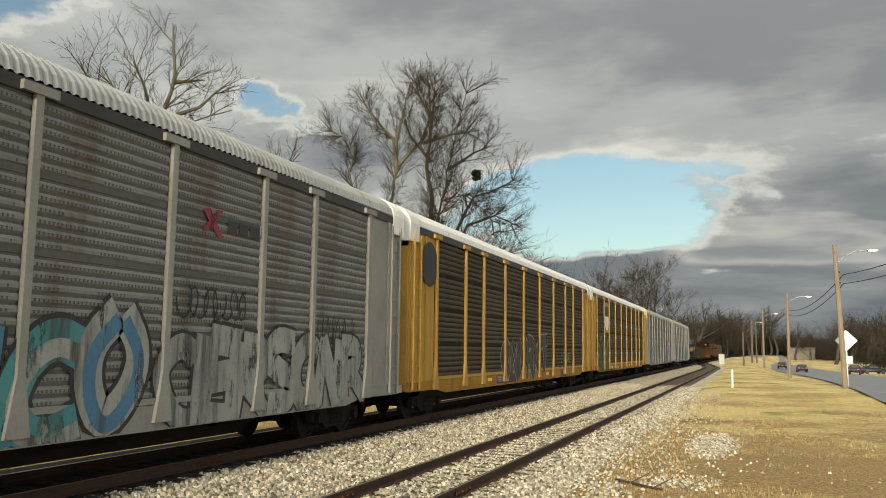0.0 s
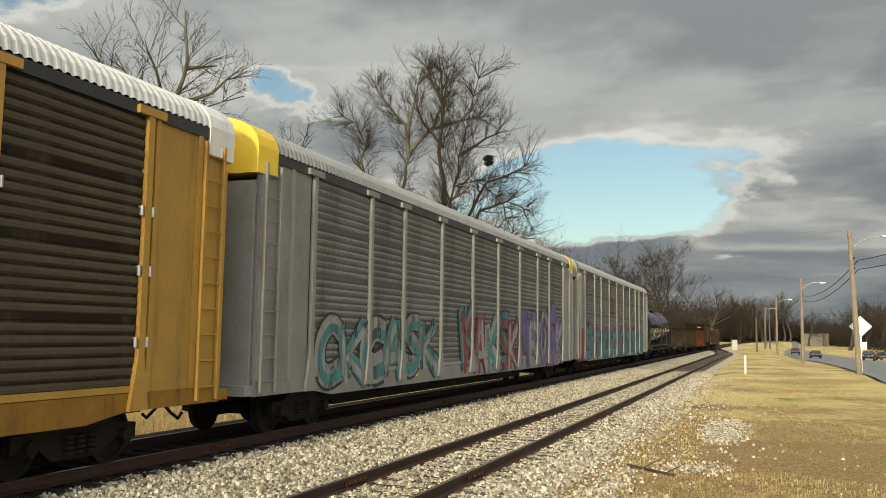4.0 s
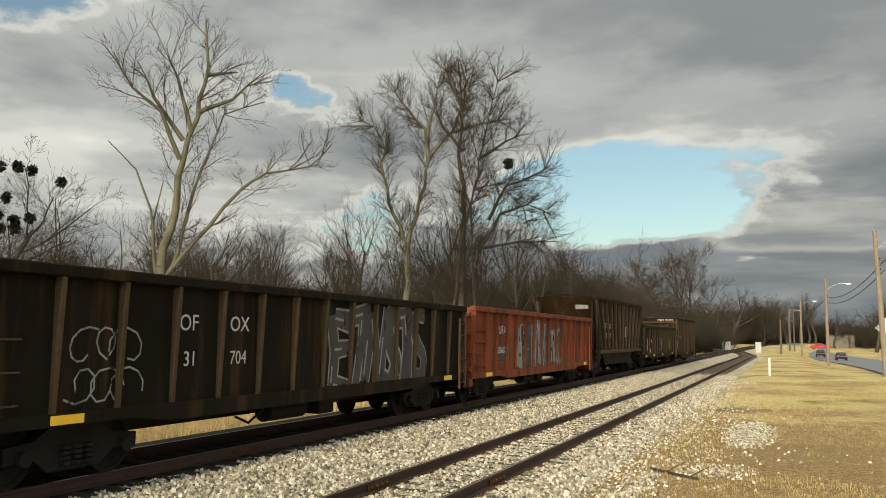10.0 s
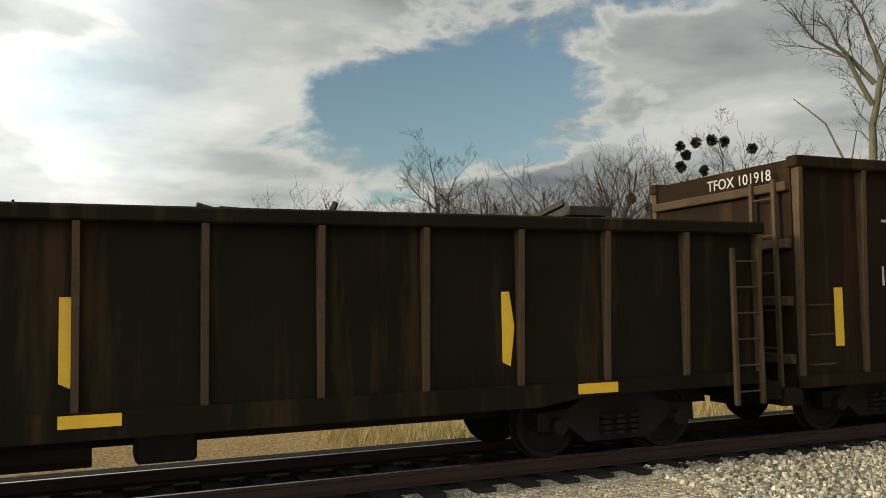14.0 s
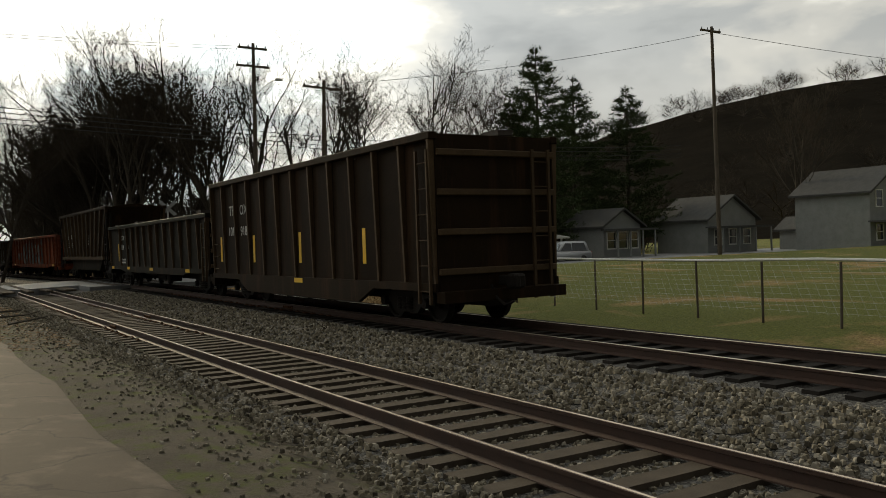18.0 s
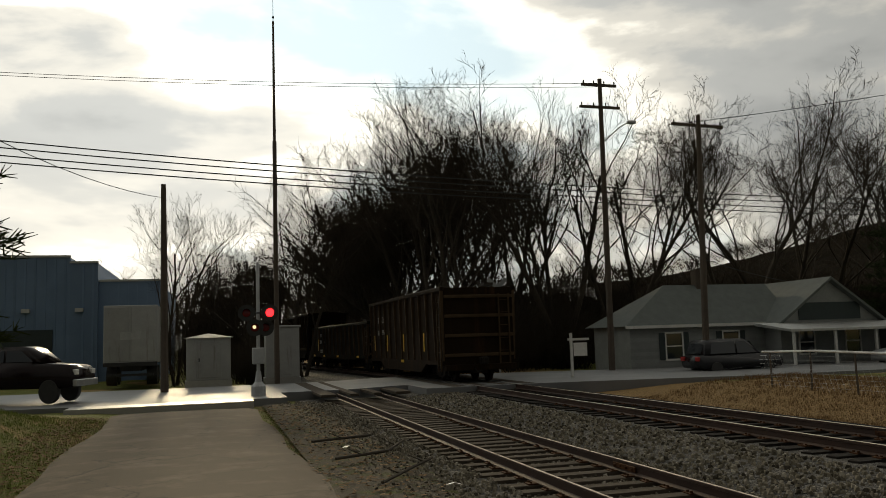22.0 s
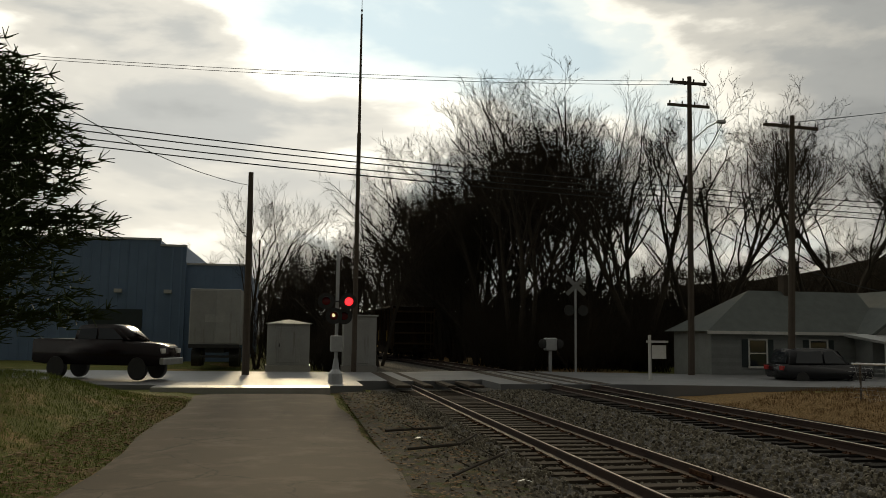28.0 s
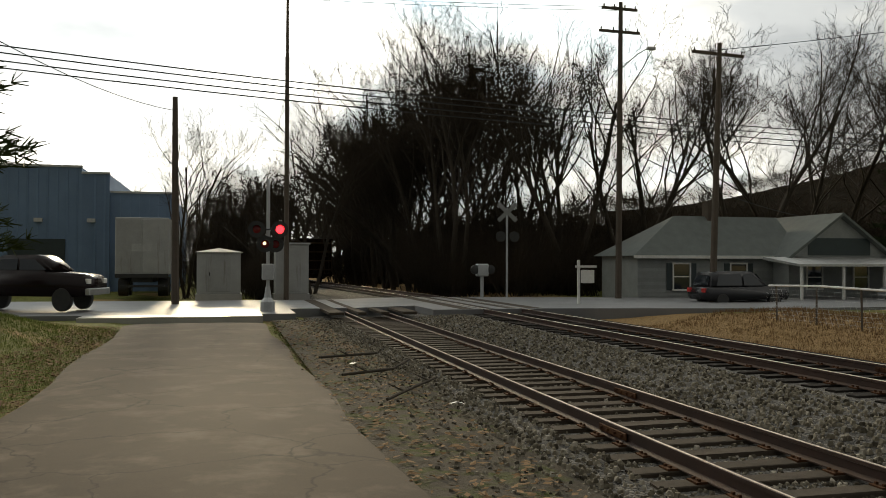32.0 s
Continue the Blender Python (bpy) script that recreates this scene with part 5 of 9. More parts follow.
    side_text(car, "47", hw - 0.115, -3.25, 2.02, 0.38)
    bars(car, hw - 0.115, 1.2, 2.45, 0.6, 0.09, 4, M_TEXT)
    end_text(car, "STKX", 0.75, -hl + 0.30, 3.35, 0.27, M_TEXT)
    trucks(car, (-hl + 1.75, hl - 1.75))
    couplers(car, hl + 0.1)
    car.scale = (1, 1, 1.06)
    return car


def build_train():
    cars = []
    # last car first
    car, hw = gondola("tall rusty brown gondola car heaped with scrap", 14.2, 0.72, 3.84, 13, M_BROWNCAR, M_POST, 3.2, "scrap", True, (0.5,))
    side_text(car, "TF", hw - 0.13, -5.2, 2.84, 0.44)
    side_text(car, "OX", hw - 0.13, -4.08, 2.84, 0.44)
    side_text(car, "101", hw - 0.13, -5.24, 2.19, 0.40)
    side_text(car, "918", hw - 0.13, -4.08, 2.19, 0.40)
    end_text(car, "TFOX 101918", 0.6, -7.22, 3.60, 0.22, M_TEXT)
    for y in (-6.4, -3.3, 0.2, 3.9):
        bm = bmesh.new()
        bm_box(bm, hw - 0.135, hw - 0.13, y, y + 0.16, 1.25, 2.05)
        part("reflector", bm, M_REFLECT, car)
    cars.append((car, 14.9))
    car, hw = gondola("sooty dark gondola car with scrap load and white stencilled marks", 16.8, 0.82, 2.92, 17, M_DARKCAR, M_POST, 3.15, "scrap", False, (0.03, 0.24, 0.5, 0.83), [-8.34, -5.9, -4.4, -3.3] + [-2.2 + 1.17 * i for i in range(10)])
    side_text(car, "CIGX", hw - 0.13, -5.6, 2.31, 0.31)
    side_text(car, "804", hw - 0.13, -5.6, 1.86, 0.36)
    side_text(car, "400", hw - 0.13, -4.6, 1.86, 0.36)
    bars(car, hw - 0.13, -6.0, 1.25, 1.0, 0.08, 2, M_TEXT)
    end_text(car, "CIGX804400", 0.2, -8.52, 2.70, 0.25, M_TEXT)
    for y in (-6.6, 0.0, 4.6):
        bm = bmesh.new()
        bm_prism(bm, [(y, 1.25), (y + 0.1, 1.2), (y + 0.16, 1.65), (y + 0.1, 2.05), (y, 2.05)], "x", hw - 0.135, hw - 0.13)
        part("reflector", bm, M_REFLECT, car)
    cars.append((car, 17.3))
    cars.append((ore_hopper("tall brown ore hopper car with raked ends and slanting ribs"), 15.5))
    car, hw = gondola("oxide orange gondola car with worn silver graffiti", 16.2, 0.80, 2.95, 16, M_ORANGE, M_ORANGE, 3.15, "", False, (0.07, 0.9))
    side_text(car, "FURX", hw - 0.13, -5.25, 2.25, 0.38)
    side_text(car, "320607", hw - 0.13, -5.27, 1.60, 0.285)
    graffiti(car, hw - 0.135, -3.6, 3.2, 0.95, 2.47, 11, ["pale", "pale", "black", "bare"], 3, "", "pale", "black", 3, low=0.92)
    for y, z in ((-5.8, 1.28), (-3.9, 1.4)):
        bm = bmesh.new()
        bm_box(bm, hw - 0.136, hw - 0.133, y, y + (1.35 if y < -5 else 0.7), z, z + 0.5)
        part("paint_patch", bm, M_BLACK, car)
    for z in (1.15, 1.5, 1.85, 2.2):
        bm = bmesh.new()
        bm_box(bm, hw - 0.14, hw - 0.06, -7.9, -7.0, z, z + 0.05)
        part("grab_iron", bm, M_ORANGE, car)
    cars.append((car, 17.0))
    car, hw = gondola("dark grey gondola car with white scrawls", 15.9, 0.84, 2.90, 15, M_DARKCAR, M_POST, 3.15, "", False, (0.07, 0.9))
    side_text(car, "OF", hw - 0.13, -4.15, 2.19, 0.36)
    side_text(car, "OX", hw - 0.13, -2.82, 2.19, 0.36)
    side_text(car, "31", hw - 0.13, -4.1, 1.63, 0.33)
    side_text(car, "704", hw - 0.13, -2.84, 1.63, 0.32)
    graffiti(car, hw - 0.135, 0.4, 5.2, 0.95, 2.52, 6, ["bare"], 8, "", "pale", "pale", 3, low=0.92)
    tag(car, hw - 0.132, -6.6, 1.05, 1.2, 1.1, 5)
    cars.append((car, 16.6))
    car, hw = gondola("black gondola car with teal and lime graffiti", 16.6, 0.82, 2.92, 16, M_DARKCAR, M_POST, 3.15, "", False, (0.135, 0.235), (-8.24, -7.3, -6.2, -5.05, -4.1, -3.2, -2.3, -1.4, -0.45, 0.6, 1.65, 2.75, 3.85, 5.0, 6.1, 7.2, 8.24))
    for word, yy, zz in (("MY", -5.34, 2.0), ("C", -4.55, 2.0), ("56", -5.38, 1.64), ("51", -4.5, 1.64), ("02", -3.62, 1.64)):
        side_text(car, word, hw - 0.13, yy, zz, 0.36)
    tag(car, hw - 0.132, -6.75, 1.05, 0.95, 1.0, 2, "pale", 10, 0.022)
    tag(car, hw - 0.132, -3.95, 1.05, 0.6, 0.6, 4, "pale", 5, 0.02)
    tag(car, hw - 0.132, -3.9, 1.9, 0.7, 0.3, 6, "green", 6, 0.03)
    graffiti(car, hw - 0.135, -2.9, 0.6, 0.85, 2.42, 4, ["bare", "pale", "black"], 12, "", "red", "black", 3, low=0.92)
    graffiti(car, hw - 0.135, 0.5, 6.2, 0.85, 2.47, 8, ["teal", "bare", "pale", "black"], 14, "", "green", "black", 3, low=0.92)
    bm = bmesh.new()
    bm_box(bm, -1.3, 1.3, -8.33, -8.31, 0.95, 2.5)
    cars.append((car, 17.5))
    part("end_panel", bm, M_RUST, car)
    cars.append((tank_car("glossy black tank car with white stencilled number"), 18.3))

    # five auto carriers, from the rear
    car, hw, ed = autorack("pale grey auto carrier with teal graffiti", M_GREY, M_GREYPOST, M_GREYPOST, M_GREYPOST, M_GREYPOST)
    x = hw + 0.006
    graffiti(car, x, ed[0] - 1.9, ed[0] - 0.3, 0.75, 2.2, 2, ["red"], 31, "", "red", "red", 0)
    graffiti(car, x, ed[0] - 0.2, ed[4] - 0.7, 0.80, 2.2, 6, ["teal", "teal", "blue"], 33, "red", "pale", "black", 3)
    graffiti(car, x, ed[4] - 0.3, ed[9] + 1.6, 0.80, 2.15, 10, ["teal", "teal", "blue"], 35, "red", "pale", "black", 3)
    bm = bmesh.new()
    y = ed[3] + 0.55
    for a, b, c, d in ((0, 0.75, 0.0, 0.12), (0, 0.75, 0.62, 0.74), (0, 0.13, 0.0, 0.74), (0.85, 0.98, 0.0, 0.74), (1.42, 1.55, 0.0, 0.74)):
        bm_box(bm, x + 0.006, x + 0.01, y + a, y + b, 3.45 + c, 3.45 + d)
    bm_prism(bm, [(y + 0.98, 4.19), (y + 0.85, 4.19), (y + 1.42, 3.45), (y + 1.55, 3.45)], "x", x + 0.006, x + 0.01)
    part("emblem", bm, PAINT["red"], car)
    bars(car, x + 0.006, y - 0.1, 3.2, 1.8, 0.13, 1, M_DARKTEXT)
    side_text(car, "NKCR 9443", hw + 0.004, ed[3] - 0.2, 0.88, 0.30, M_DARKTEXT)
    side_text(car, "NKCR", hw + 0.01, ed[0] - 1.2, 3.05, 0.25, M_DARKTEXT)
    side_text(car, "9743", hw + 0.01, ed[0] - 1.2, 2.78, 0.25, M_DARKTEXT)
    end_text(car, "EXCESS HEIGHT CAR", 0.15, -13.74, 4.82, 0.22)
    end_text(car, "NKCR", 0.45, -13.69, 4.35, 0.26)
    end_text(car, "9443", 0.45, -13.69, 4.1, 0.26)
    cars.append((car, 28.3))
    car, hw, ed = autorack("dull grey auto carrier with violet graffiti", M_GREY, M_GREYPOST, M_GREYPOST, M_CAP, M_GREYPOST)
    x = hw + 0.006
    graffiti(car, x, ed[4], ed[7] - 0.5, 0.75, 2.52, 5, ["teal", "red", "pale"], 41, "", "pale", "black", 3)
    graffiti(car, x, ed[7] - 0.3, ed[10] + 0.3, 0.75, 2.67, 5, ["violet", "violet", "pale"], 43, "", "pale", "black", 3)
    graffiti(car, x, ed[0], ed[3], 0.95, 2.22, 6, ["pale", "teal"], 45, "", "pale", "black", 2)
    cars.append((car, 28.3))
    car, hw, ed = autorack("yellow-framed brown auto carrier with a white roof cap", M_BRONZE, M_YELLOW, M_OCHRE, M_WHITE, M_YELLOW, True, False)
    x = hw + 0.006
    bm = bmesh.new()
    y = -8.86
    bm_box(bm, x + 0.012, x + 0.02, y + 0.06, y + 1.90, 3.0, 4.82)
    part("emblem_board", bm, M_YELLOW, car)
    bm = bmesh.new()
    s = [(0.3, 4.75), (0.25, 4.3), (0.2, 3.9), (0.35, 3.5), (0.97, 3.25), (1.6, 3.5), (1.75, 3.9), (1.7, 4.3), (1.65, 4.75), (0.97, 4.88)]
    bm_prism(bm, [(y + a, b - 0.17) for a, b in s], "x", x + 0.02, x + 0.024)
    part("emblem", bm, M_WHITE, car)
    bm = bmesh.new()
    bm_prism(bm, [(y + 0.28, 4.55), (y + 0.23, 3.98), (y + 1.72, 3.98), (y + 1.67, 4.55), (y + 0.97, 4.68)], "x", x + 0.025, x + 0.028)
    part("emblem_band", bm, M_DARKTEXT, car)
    graffiti(car, x, -11.4, -7.0, 0.85, 2.45, 6, ["black", "green"], 51, "", "pale", "black", 4)
    for a, b, word in ((-7.7, -5.17, "TTGX  963734"), (-4.66, -4.30, "R1")):
        bm = bmesh.new()
        bm_box(bm, hw + 0.002, hw + 0.005, a, b, 0.72, 1.02)
        part("number_plate", bm, M_DARKTEXT, car)
        side_text(car, word, hw + 0.008, (a + b) / 2, 0.87, 0.29, M_TEXT)
    for a in (-5.6, -3.2, 4.4):
        bm = bmesh.new()
        bm_box(bm, hw + 0.002, hw + 0.006, a, a + 0.36, 0.8, 0.92)
        part("reflector", bm, M_REFLECT, car)
    end_text(car, "EXCESS HEIGHT CAR", 0.15, -13.74, 4.84, 0.22)
    end_text(car, "963734", 0.4, -13.69, 4.25, 0.26)
    cars.append((car, 28.1))
    car, hw, ed = autorack("grimy yellow-framed auto carrier with silver graffiti", M_BRONZE, M_YELLOW, M_OCHRE, M_WHITE, M_YELLOW, False, True)
    x = hw + 0.006
    graffiti(car, x, ed[3], ed[6] + 0.6, 0.95, 2.25, 6, ["bare"], 61, "", "pale", "pale", 1)
    bm = bmesh.new()
    bm_lathe(bm, [(0.62, 0), (0.62, 0.006)], (hw + 0.03, ed[0] - 0.9, 4.2), "x", 28)
    part("emblem", bm, M_DARKTEXT, car)
    bm = bmesh.new()
    bm_box(bm, hw + 0.002, hw + 0.005, ed[2] + 1.6, ed[4], 0.74, 1.02)
    part("number_band", bm, M_DARKTEXT, car)
    bm = bmesh.new()
    bm_box(bm, hw + 0.002, hw + 0.005, 5.9, 7.2, 0.72, 1.0)
    part("number_band", bm, M_DARKTEXT, car)
    side_text(car, "TTX", hw + 0.008, 6.55, 0.86, 0.3, M_TEXT)
    tag(car, x + 0.03, 5.6, 1.3, 2.2, 0.55, 62, "pale", 6, 0.04)
    side_text(car, "TTGX 997516", hw + 0.008, ed[3] + 0.2, 0.88, 0.26, M_TEXT)
    cars.append((car, 27.5))
    car, hw, ed = autorack("pale grey auto carrier with blue and silver graffiti", M_GREY, M_GREYPOST, M_GREYPOST, M_WHITE, M_GREYPOST)
    x = hw + 0.006
    graffiti(car, x, ed[2], ed[7] - 0.9, 0.75, 2.25, 9, ["blue", "teal", "pale"], 71, "", "pale", "black", 3)
    graffiti(car, x, ed[7] - 0.4, ed[10], 0.75, 2.02, 7, ["pale"], 73, "", "pale", "black", 1)
    tag(car, x + 0.004, ed[7] - 0.1, 2.3, 1.9, 0.6, 75, "black", 8, 0.04)
    tag(car, x + 0.004, ed[9] + 0.1, 1.9, 1.6, 0.7, 76, "black", 8, 0.04)
    bm = bmesh.new()
    y = ed[7] + 0.45
    bm_prism(bm, [(y, 3.75), (y + 0.12, 3.75), (y + 0.6, 4.15), (y + 0.42, 4.15)], "x", x + 0.006, x + 0.01)
    bm_prism(bm, [(y, 4.1), (y + 0.2, 4.15), (y + 0.62, 3.7), (y + 0.45, 3.7)], "x", x + 0.011, x + 0.015)
    part("emblem", bm, PAINT["red"], car)
    bars(car, x + 0.006, y + 0.75, 3.82, 1.2, 0.2, 1, M_DARKTEXT)
    cars.append((car, 28.3))
    car, hw, ed = autorack("grey auto carrier at the head of the visible train", M_GREY, M_GREYPOST, M_GREYPOST, M_CAP, M_GREYPOST, False, False)
    cars.append((car, 28.3))
    return cars


# where the train's rear end stands, second by second
REAR = [
    (0, 250.3), (1, 234.6), (2.4, 212.5), (4, 186.3), (6, 153.1), (7, 137.0), (8, 120.8), (9, 104.2), (9.5, 95.9), (10.5, 80.3), (11.5, 64.7), (12, 56.6), (13, 40.0),
    (13.5, 31.8), (14.5, 15.5), (15.5, -0.9), (16, -16.2), (16.5, -36.0), (17, -55.7), (17.5, -74.4), (18, -86.6), (18.5, -97.4), (19, -102.4),
    (19.5, -105.4), (20, -107.8), (21, -113.6), (22, -119.6), (23, -125.6), (24, -131.2), (25, -136.2), (26.5, -143.0), (28, -149.2), (30, -155.6), (32, -162.4)]


def car_rows(back):
    rows = []
    for t, e in REAR:
        y = e - back
        slope = bend(y + 4) / 8 - bend(y - 4) / 8
        rows.append((t, pose(XM + bend(y), y, ZM + rise(y) + 0.004, 0, 0, math.degrees(math.atan(-slope)))))
    return rows


TRAIN = build_train()


def motions():
    red = [(0, -34, 212), (4.5, -16, 212), (6, -8.4, 212), (8, -4.4, 212), (9, 0.0, 212), (10, 7, 212), (11, 20, 214), (13, 70, 216), (32, 300, 218)]
    walk(RED_CAR, [(t, pose(x, y, 0.1, 0, 0, 0)) for t, x, y in red])
    back = 0.0
    for car, length in TRAIN:
        walk(car, car_rows(back + length / 2))
        back += length


# trees
def segments_mesh(name, segs, materials, split):
    """Tapered tubes as one mesh; segs of (p, q, r0, r1, sides); thinner than split takes the second material."""
    verts, faces, mats = [], [], []
    for p, q, r0, r1, k in segs:
        d = q - p
        if d.length < 1e-5:
            continue
        a = d.orthogonal().normalized()
        b = d.normalized().cross(a)
        base = len(verts)
        for c, r in ((p, r0), (q, r1)):
            for i in range(k):
                t = 2 * math.pi * i / k
                verts.append(c + (a * math.cos(t) + b * math.sin(t)) * r)
        for i in range(k):
            j = (i + 1) % k
            faces.append((base + i, base + j, base + k + j, base + k + i))
            mats.append(0 if r0 > split else 1)
    me = bpy.data.meshes.new(name)
    me.from_pydata(verts, [], faces)
    for m in materials:
        me.materials.append(m)
    me.polygons.foreach_set("material_index", mats)
    me.shade_smooth()
    return me


def grow(rng, out, p, d, length, r, level, levels, curl, up, fan):
    """One limb in wobbling pieces, with side limbs along its upper part."""
    k = 5 if level == 0 else 4 if level == 1 else 3 if level == 2 else 2
    sides = 7 if level == 0 else 5 if level == 1 else 4 if level == 2 else 3
    tip = r * (0.45 if level < 2 else 0.3)
    pts = [p.copy()]
    dirs = [d.copy()]
    for i in range(k):
        d = (d + Vector((rng.gauss(0, curl), rng.gauss(0, curl), rng.gauss(0, curl * 0.6) + up * 0.10))).normalized()
        p = p + d * (length / k)
        ra, rb = r + (tip - r) * i / k, r + (tip - r) * (i + 1) / k
        out.append((pts[-1], p.copy(), ra, rb, sides))
        pts.append(p.copy())
        dirs.append(d.copy())
    if level >= levels:
        return
    n = fan[min(level, len(fan) - 1)]
    for i in range(n):
        f = (0.35 if level == 0 else 0.18) + (0.65 if level == 0 else 0.8) * (i + rng.random()) / n
        f = min(f, 0.98)
        j = min(int(f * k), k - 1)
        q = pts[j].lerp(pts[j + 1], f * k - j)
        ax = dirs[j + 1]
        side = ax.orthogonal().normalized()
        side.rotate(Matrix.Rotation(rng.uniform(0, 2 * math.pi), 3, ax))
        ang = rng.uniform(0.45, 0.95) if level else rng.uniform(0.35, 0.8)
        nd = (ax * math.cos(ang) + side * math.sin(ang) + Vector((0, 0, up * 0.25))).normalized()
        nl = length * rng.uniform(0.42, 0.68) * (1.15 - 0.45 * f)
        nr = max(0.008, (r + (tip - r) * f) * rng.uniform(0.42, 0.62))
        grow(rng, out, q, nd, nl, nr, level + 1, levels, curl * 1.15, up, fan)


def bare_tree_meshes(seed, height, levels=4, fan=(7, 5, 5, 4), curl=0.13, up=0.5, lean=(0, 0), bark=None, trunks=1, girth=0.022):
    rng = random.Random(seed)
    out = []
    for t in range(trunks):
        a = 2 * math.pi * t / max(1, trunks) + 0.6
        sp = 0.0 if trunks == 1 else 0.22
        d = Vector((lean[0] + sp * math.cos(a), lean[1] + sp * math.sin(a), 1)).normalized()
        grow(rng, out, Vector((0.25 * sp * math.cos(a), 0.25 * sp * math.sin(a), -0.3)), d, height * rng.uniform(0.62, 0.72), height * girth * rng.uniform(0.8, 1.0), 0, levels, curl, up, fan)
    big = max(s[2] for s in out)
    limit = big * 0.30
    trunk = segments_mesh("trunk", [s for s in out if s[2] > limit], [bark or M_BARK], -1)
    crown = segments_mesh("crown", [s for s in out if s[2] <= limit], [bark or M_BARK, M_TWIG], 0.03)
    top = max(s[1].z for s in out)
    return trunk, crown, top


KINDS = {}


WOODS = {}


def plant(kind, x, y, height, turn=0.0, label="bare winter tree with thin grey branches", group="bare trees", wide=1.0, z=None, wood=""):
    """One tree as a thing, or as part of an uncounted wood of that name."""
    trunk, crown, top = KINDS[kind]
    s = height / top
    z = ground_z(x, y) if z is None else z
    if wood:
        if wood not in WOODS:
            WOODS[wood] = thing(wood, Matrix(), label, "woods", kind="stuff")
        m = Matrix.Translation((x, y, z)) @ Matrix.Rotation(radians(turn), 4, "Z") @ Matrix.Diagonal((s * wide, s * wide, s, 1))
        shared("trunk", trunk, WOODS[wood], m)
        shared("crown", crown, WOODS[wood], m)
        return None
    tree = thing("tree", Matrix.Translation((x, y, z)) @ Matrix.Rotation(radians(turn), 4, "Z") @ Matrix.Diagonal((s * wide, s * wide, s, 1)), label, "tree", group)
    part("trunk", trunk, None, tree)
    part("crown", crown, None, tree)
    return tree


KINDS["broad"] = bare_tree_meshes(15, 13, 5, (9, 6, 5, 4, 3), 0.14, 0.3, (0.05, 0), M_BARK, 1, 0.02)
KINDS["tall"] = bare_tree_meshes(21, 16, 5, (7, 5, 5, 4, 3), 0.09, 0.7, (0, 0.03), M_BARK, 2, 0.0095)
KINDS["mid"] = bare_tree_meshes(33, 14, 4, (9, 6, 6, 5), 0.13, 0.75, (0, 0), M_BARK, 2, 0.011)
KINDS["dense"] = bare_tree_meshes(34, 14, 5, (9, 6, 5, 4, 3), 0.12, 0.62, (0, 0), M_BARK, 2, 0.010)
KINDS["wood"] = bare_tree_meshes(35, 10, 3, (9, 7, 5), 0.15, 0.5, (0, 0), M_BARK, 2, 0.013)
KINDS["far"] = bare_tree_meshes(36, 6, 3, (9, 6, 4), 0.15, 0.5, (0, 0), M_BARK, 1, 0.02)
KINDS["slim"] = bare_tree_meshes(42, 11, 3, (12, 7, 6), 0.10, 0.6, (0, 0), M_BARK, 1, 0.012)


def bush_meshes(seed):
    """A thicket: many thin stems from the ground with short twigs."""
    rng = random.Random(seed)
    out = []
    for i in range(46):
        a, r = rng.uniform(0, 6.28), rng.uniform(0, 1.3)
        p = Vector((r * math.cos(a), r * math.sin(a), -0.1))
        d = Vector((rng.gauss(0, 0.25), rng.gauss(0, 0.25), 1)).normalized()
        grow(rng, out, p, d, rng.uniform(1.6, 3.2), 0.02, 2, 3, 0.16, 0.5, (8, 8, 9))
    m = segments_mesh("crown", out, [M_TWIG], -1)
    t = segments_mesh("trunk", [s for s in out if s[2] > 0.017][:60], [M_BARK], -1)
    return t, m, 4.0


KINDS["bush"] = bush_meshes(5)


def conifer_meshes(seed, h, r, whorls, taper=0.75, spread=0.12):
    """Straight stem with drooping whorled boughs set with needle sprays."""
    rng = random.Random(seed)
    segs, verts, faces = [], [], []
    segs.append((Vector((0, 0, -0.2)), Vector((0, 0, h)), h * 0.02, 0.02, 7))
    for w in range(whorls):
        f = (w + rng.uniform(0, 0.6)) / whorls
        z = h * (0.10 + 0.88 * f)
        reach = r * (1 - f) ** taper * rng.uniform(0.75, 1.1) + 0.2
        for b in range(rng.randrange(5, 8)):
            a = rng.uniform(0, 2 * math.pi)
            d = Vector((math.cos(a), math.sin(a), rng.uniform(-0.05, 0.35)))
            p = Vector((0, 0, z))
            q = p + d.normalized() * reach * rng.uniform(0.7, 1.05)
            segs.append((p, q, 0.035, 0.008, 4))
            n = max(4, int(reach * 11))
            for i in range(n):
                c = p.lerp(q, 0.25 + 0.78 * (i + rng.random()) / n) + Vector((rng.gauss(0, spread), rng.gauss(0, spread), rng.gauss(0, spread)))
                for s in range(5):
                    u = (d * 0.6 + Vector((rng.gauss(0, 0.7), rng.gauss(0, 0.7), rng.gauss(0.3, 0.5)))).normalized() * rng.uniform(0.2, 0.4)
                    v = u.orthogonal().normalized() * rng.uniform(0.018, 0.035)
                    k = len(verts)
                    verts += [c - v, c + v, c + u + v * 0.4, c + u - v * 0.4]
                    faces.append((k, k + 1, k + 2, k + 3))
    me = bpy.data.meshes.new("crown")
    me.from_pydata(verts, [], faces)
    me.materials.append(M_NEEDLE)
    return segments_mesh("trunk", segs, [M_BARK], -1), me, h


KINDS["pine"] = conifer_meshes(7, 9.5, 3.6, 30, 0.5, 0.19)
KINDS["spruce"] = conifer_meshes(9, 18, 6.2, 30)


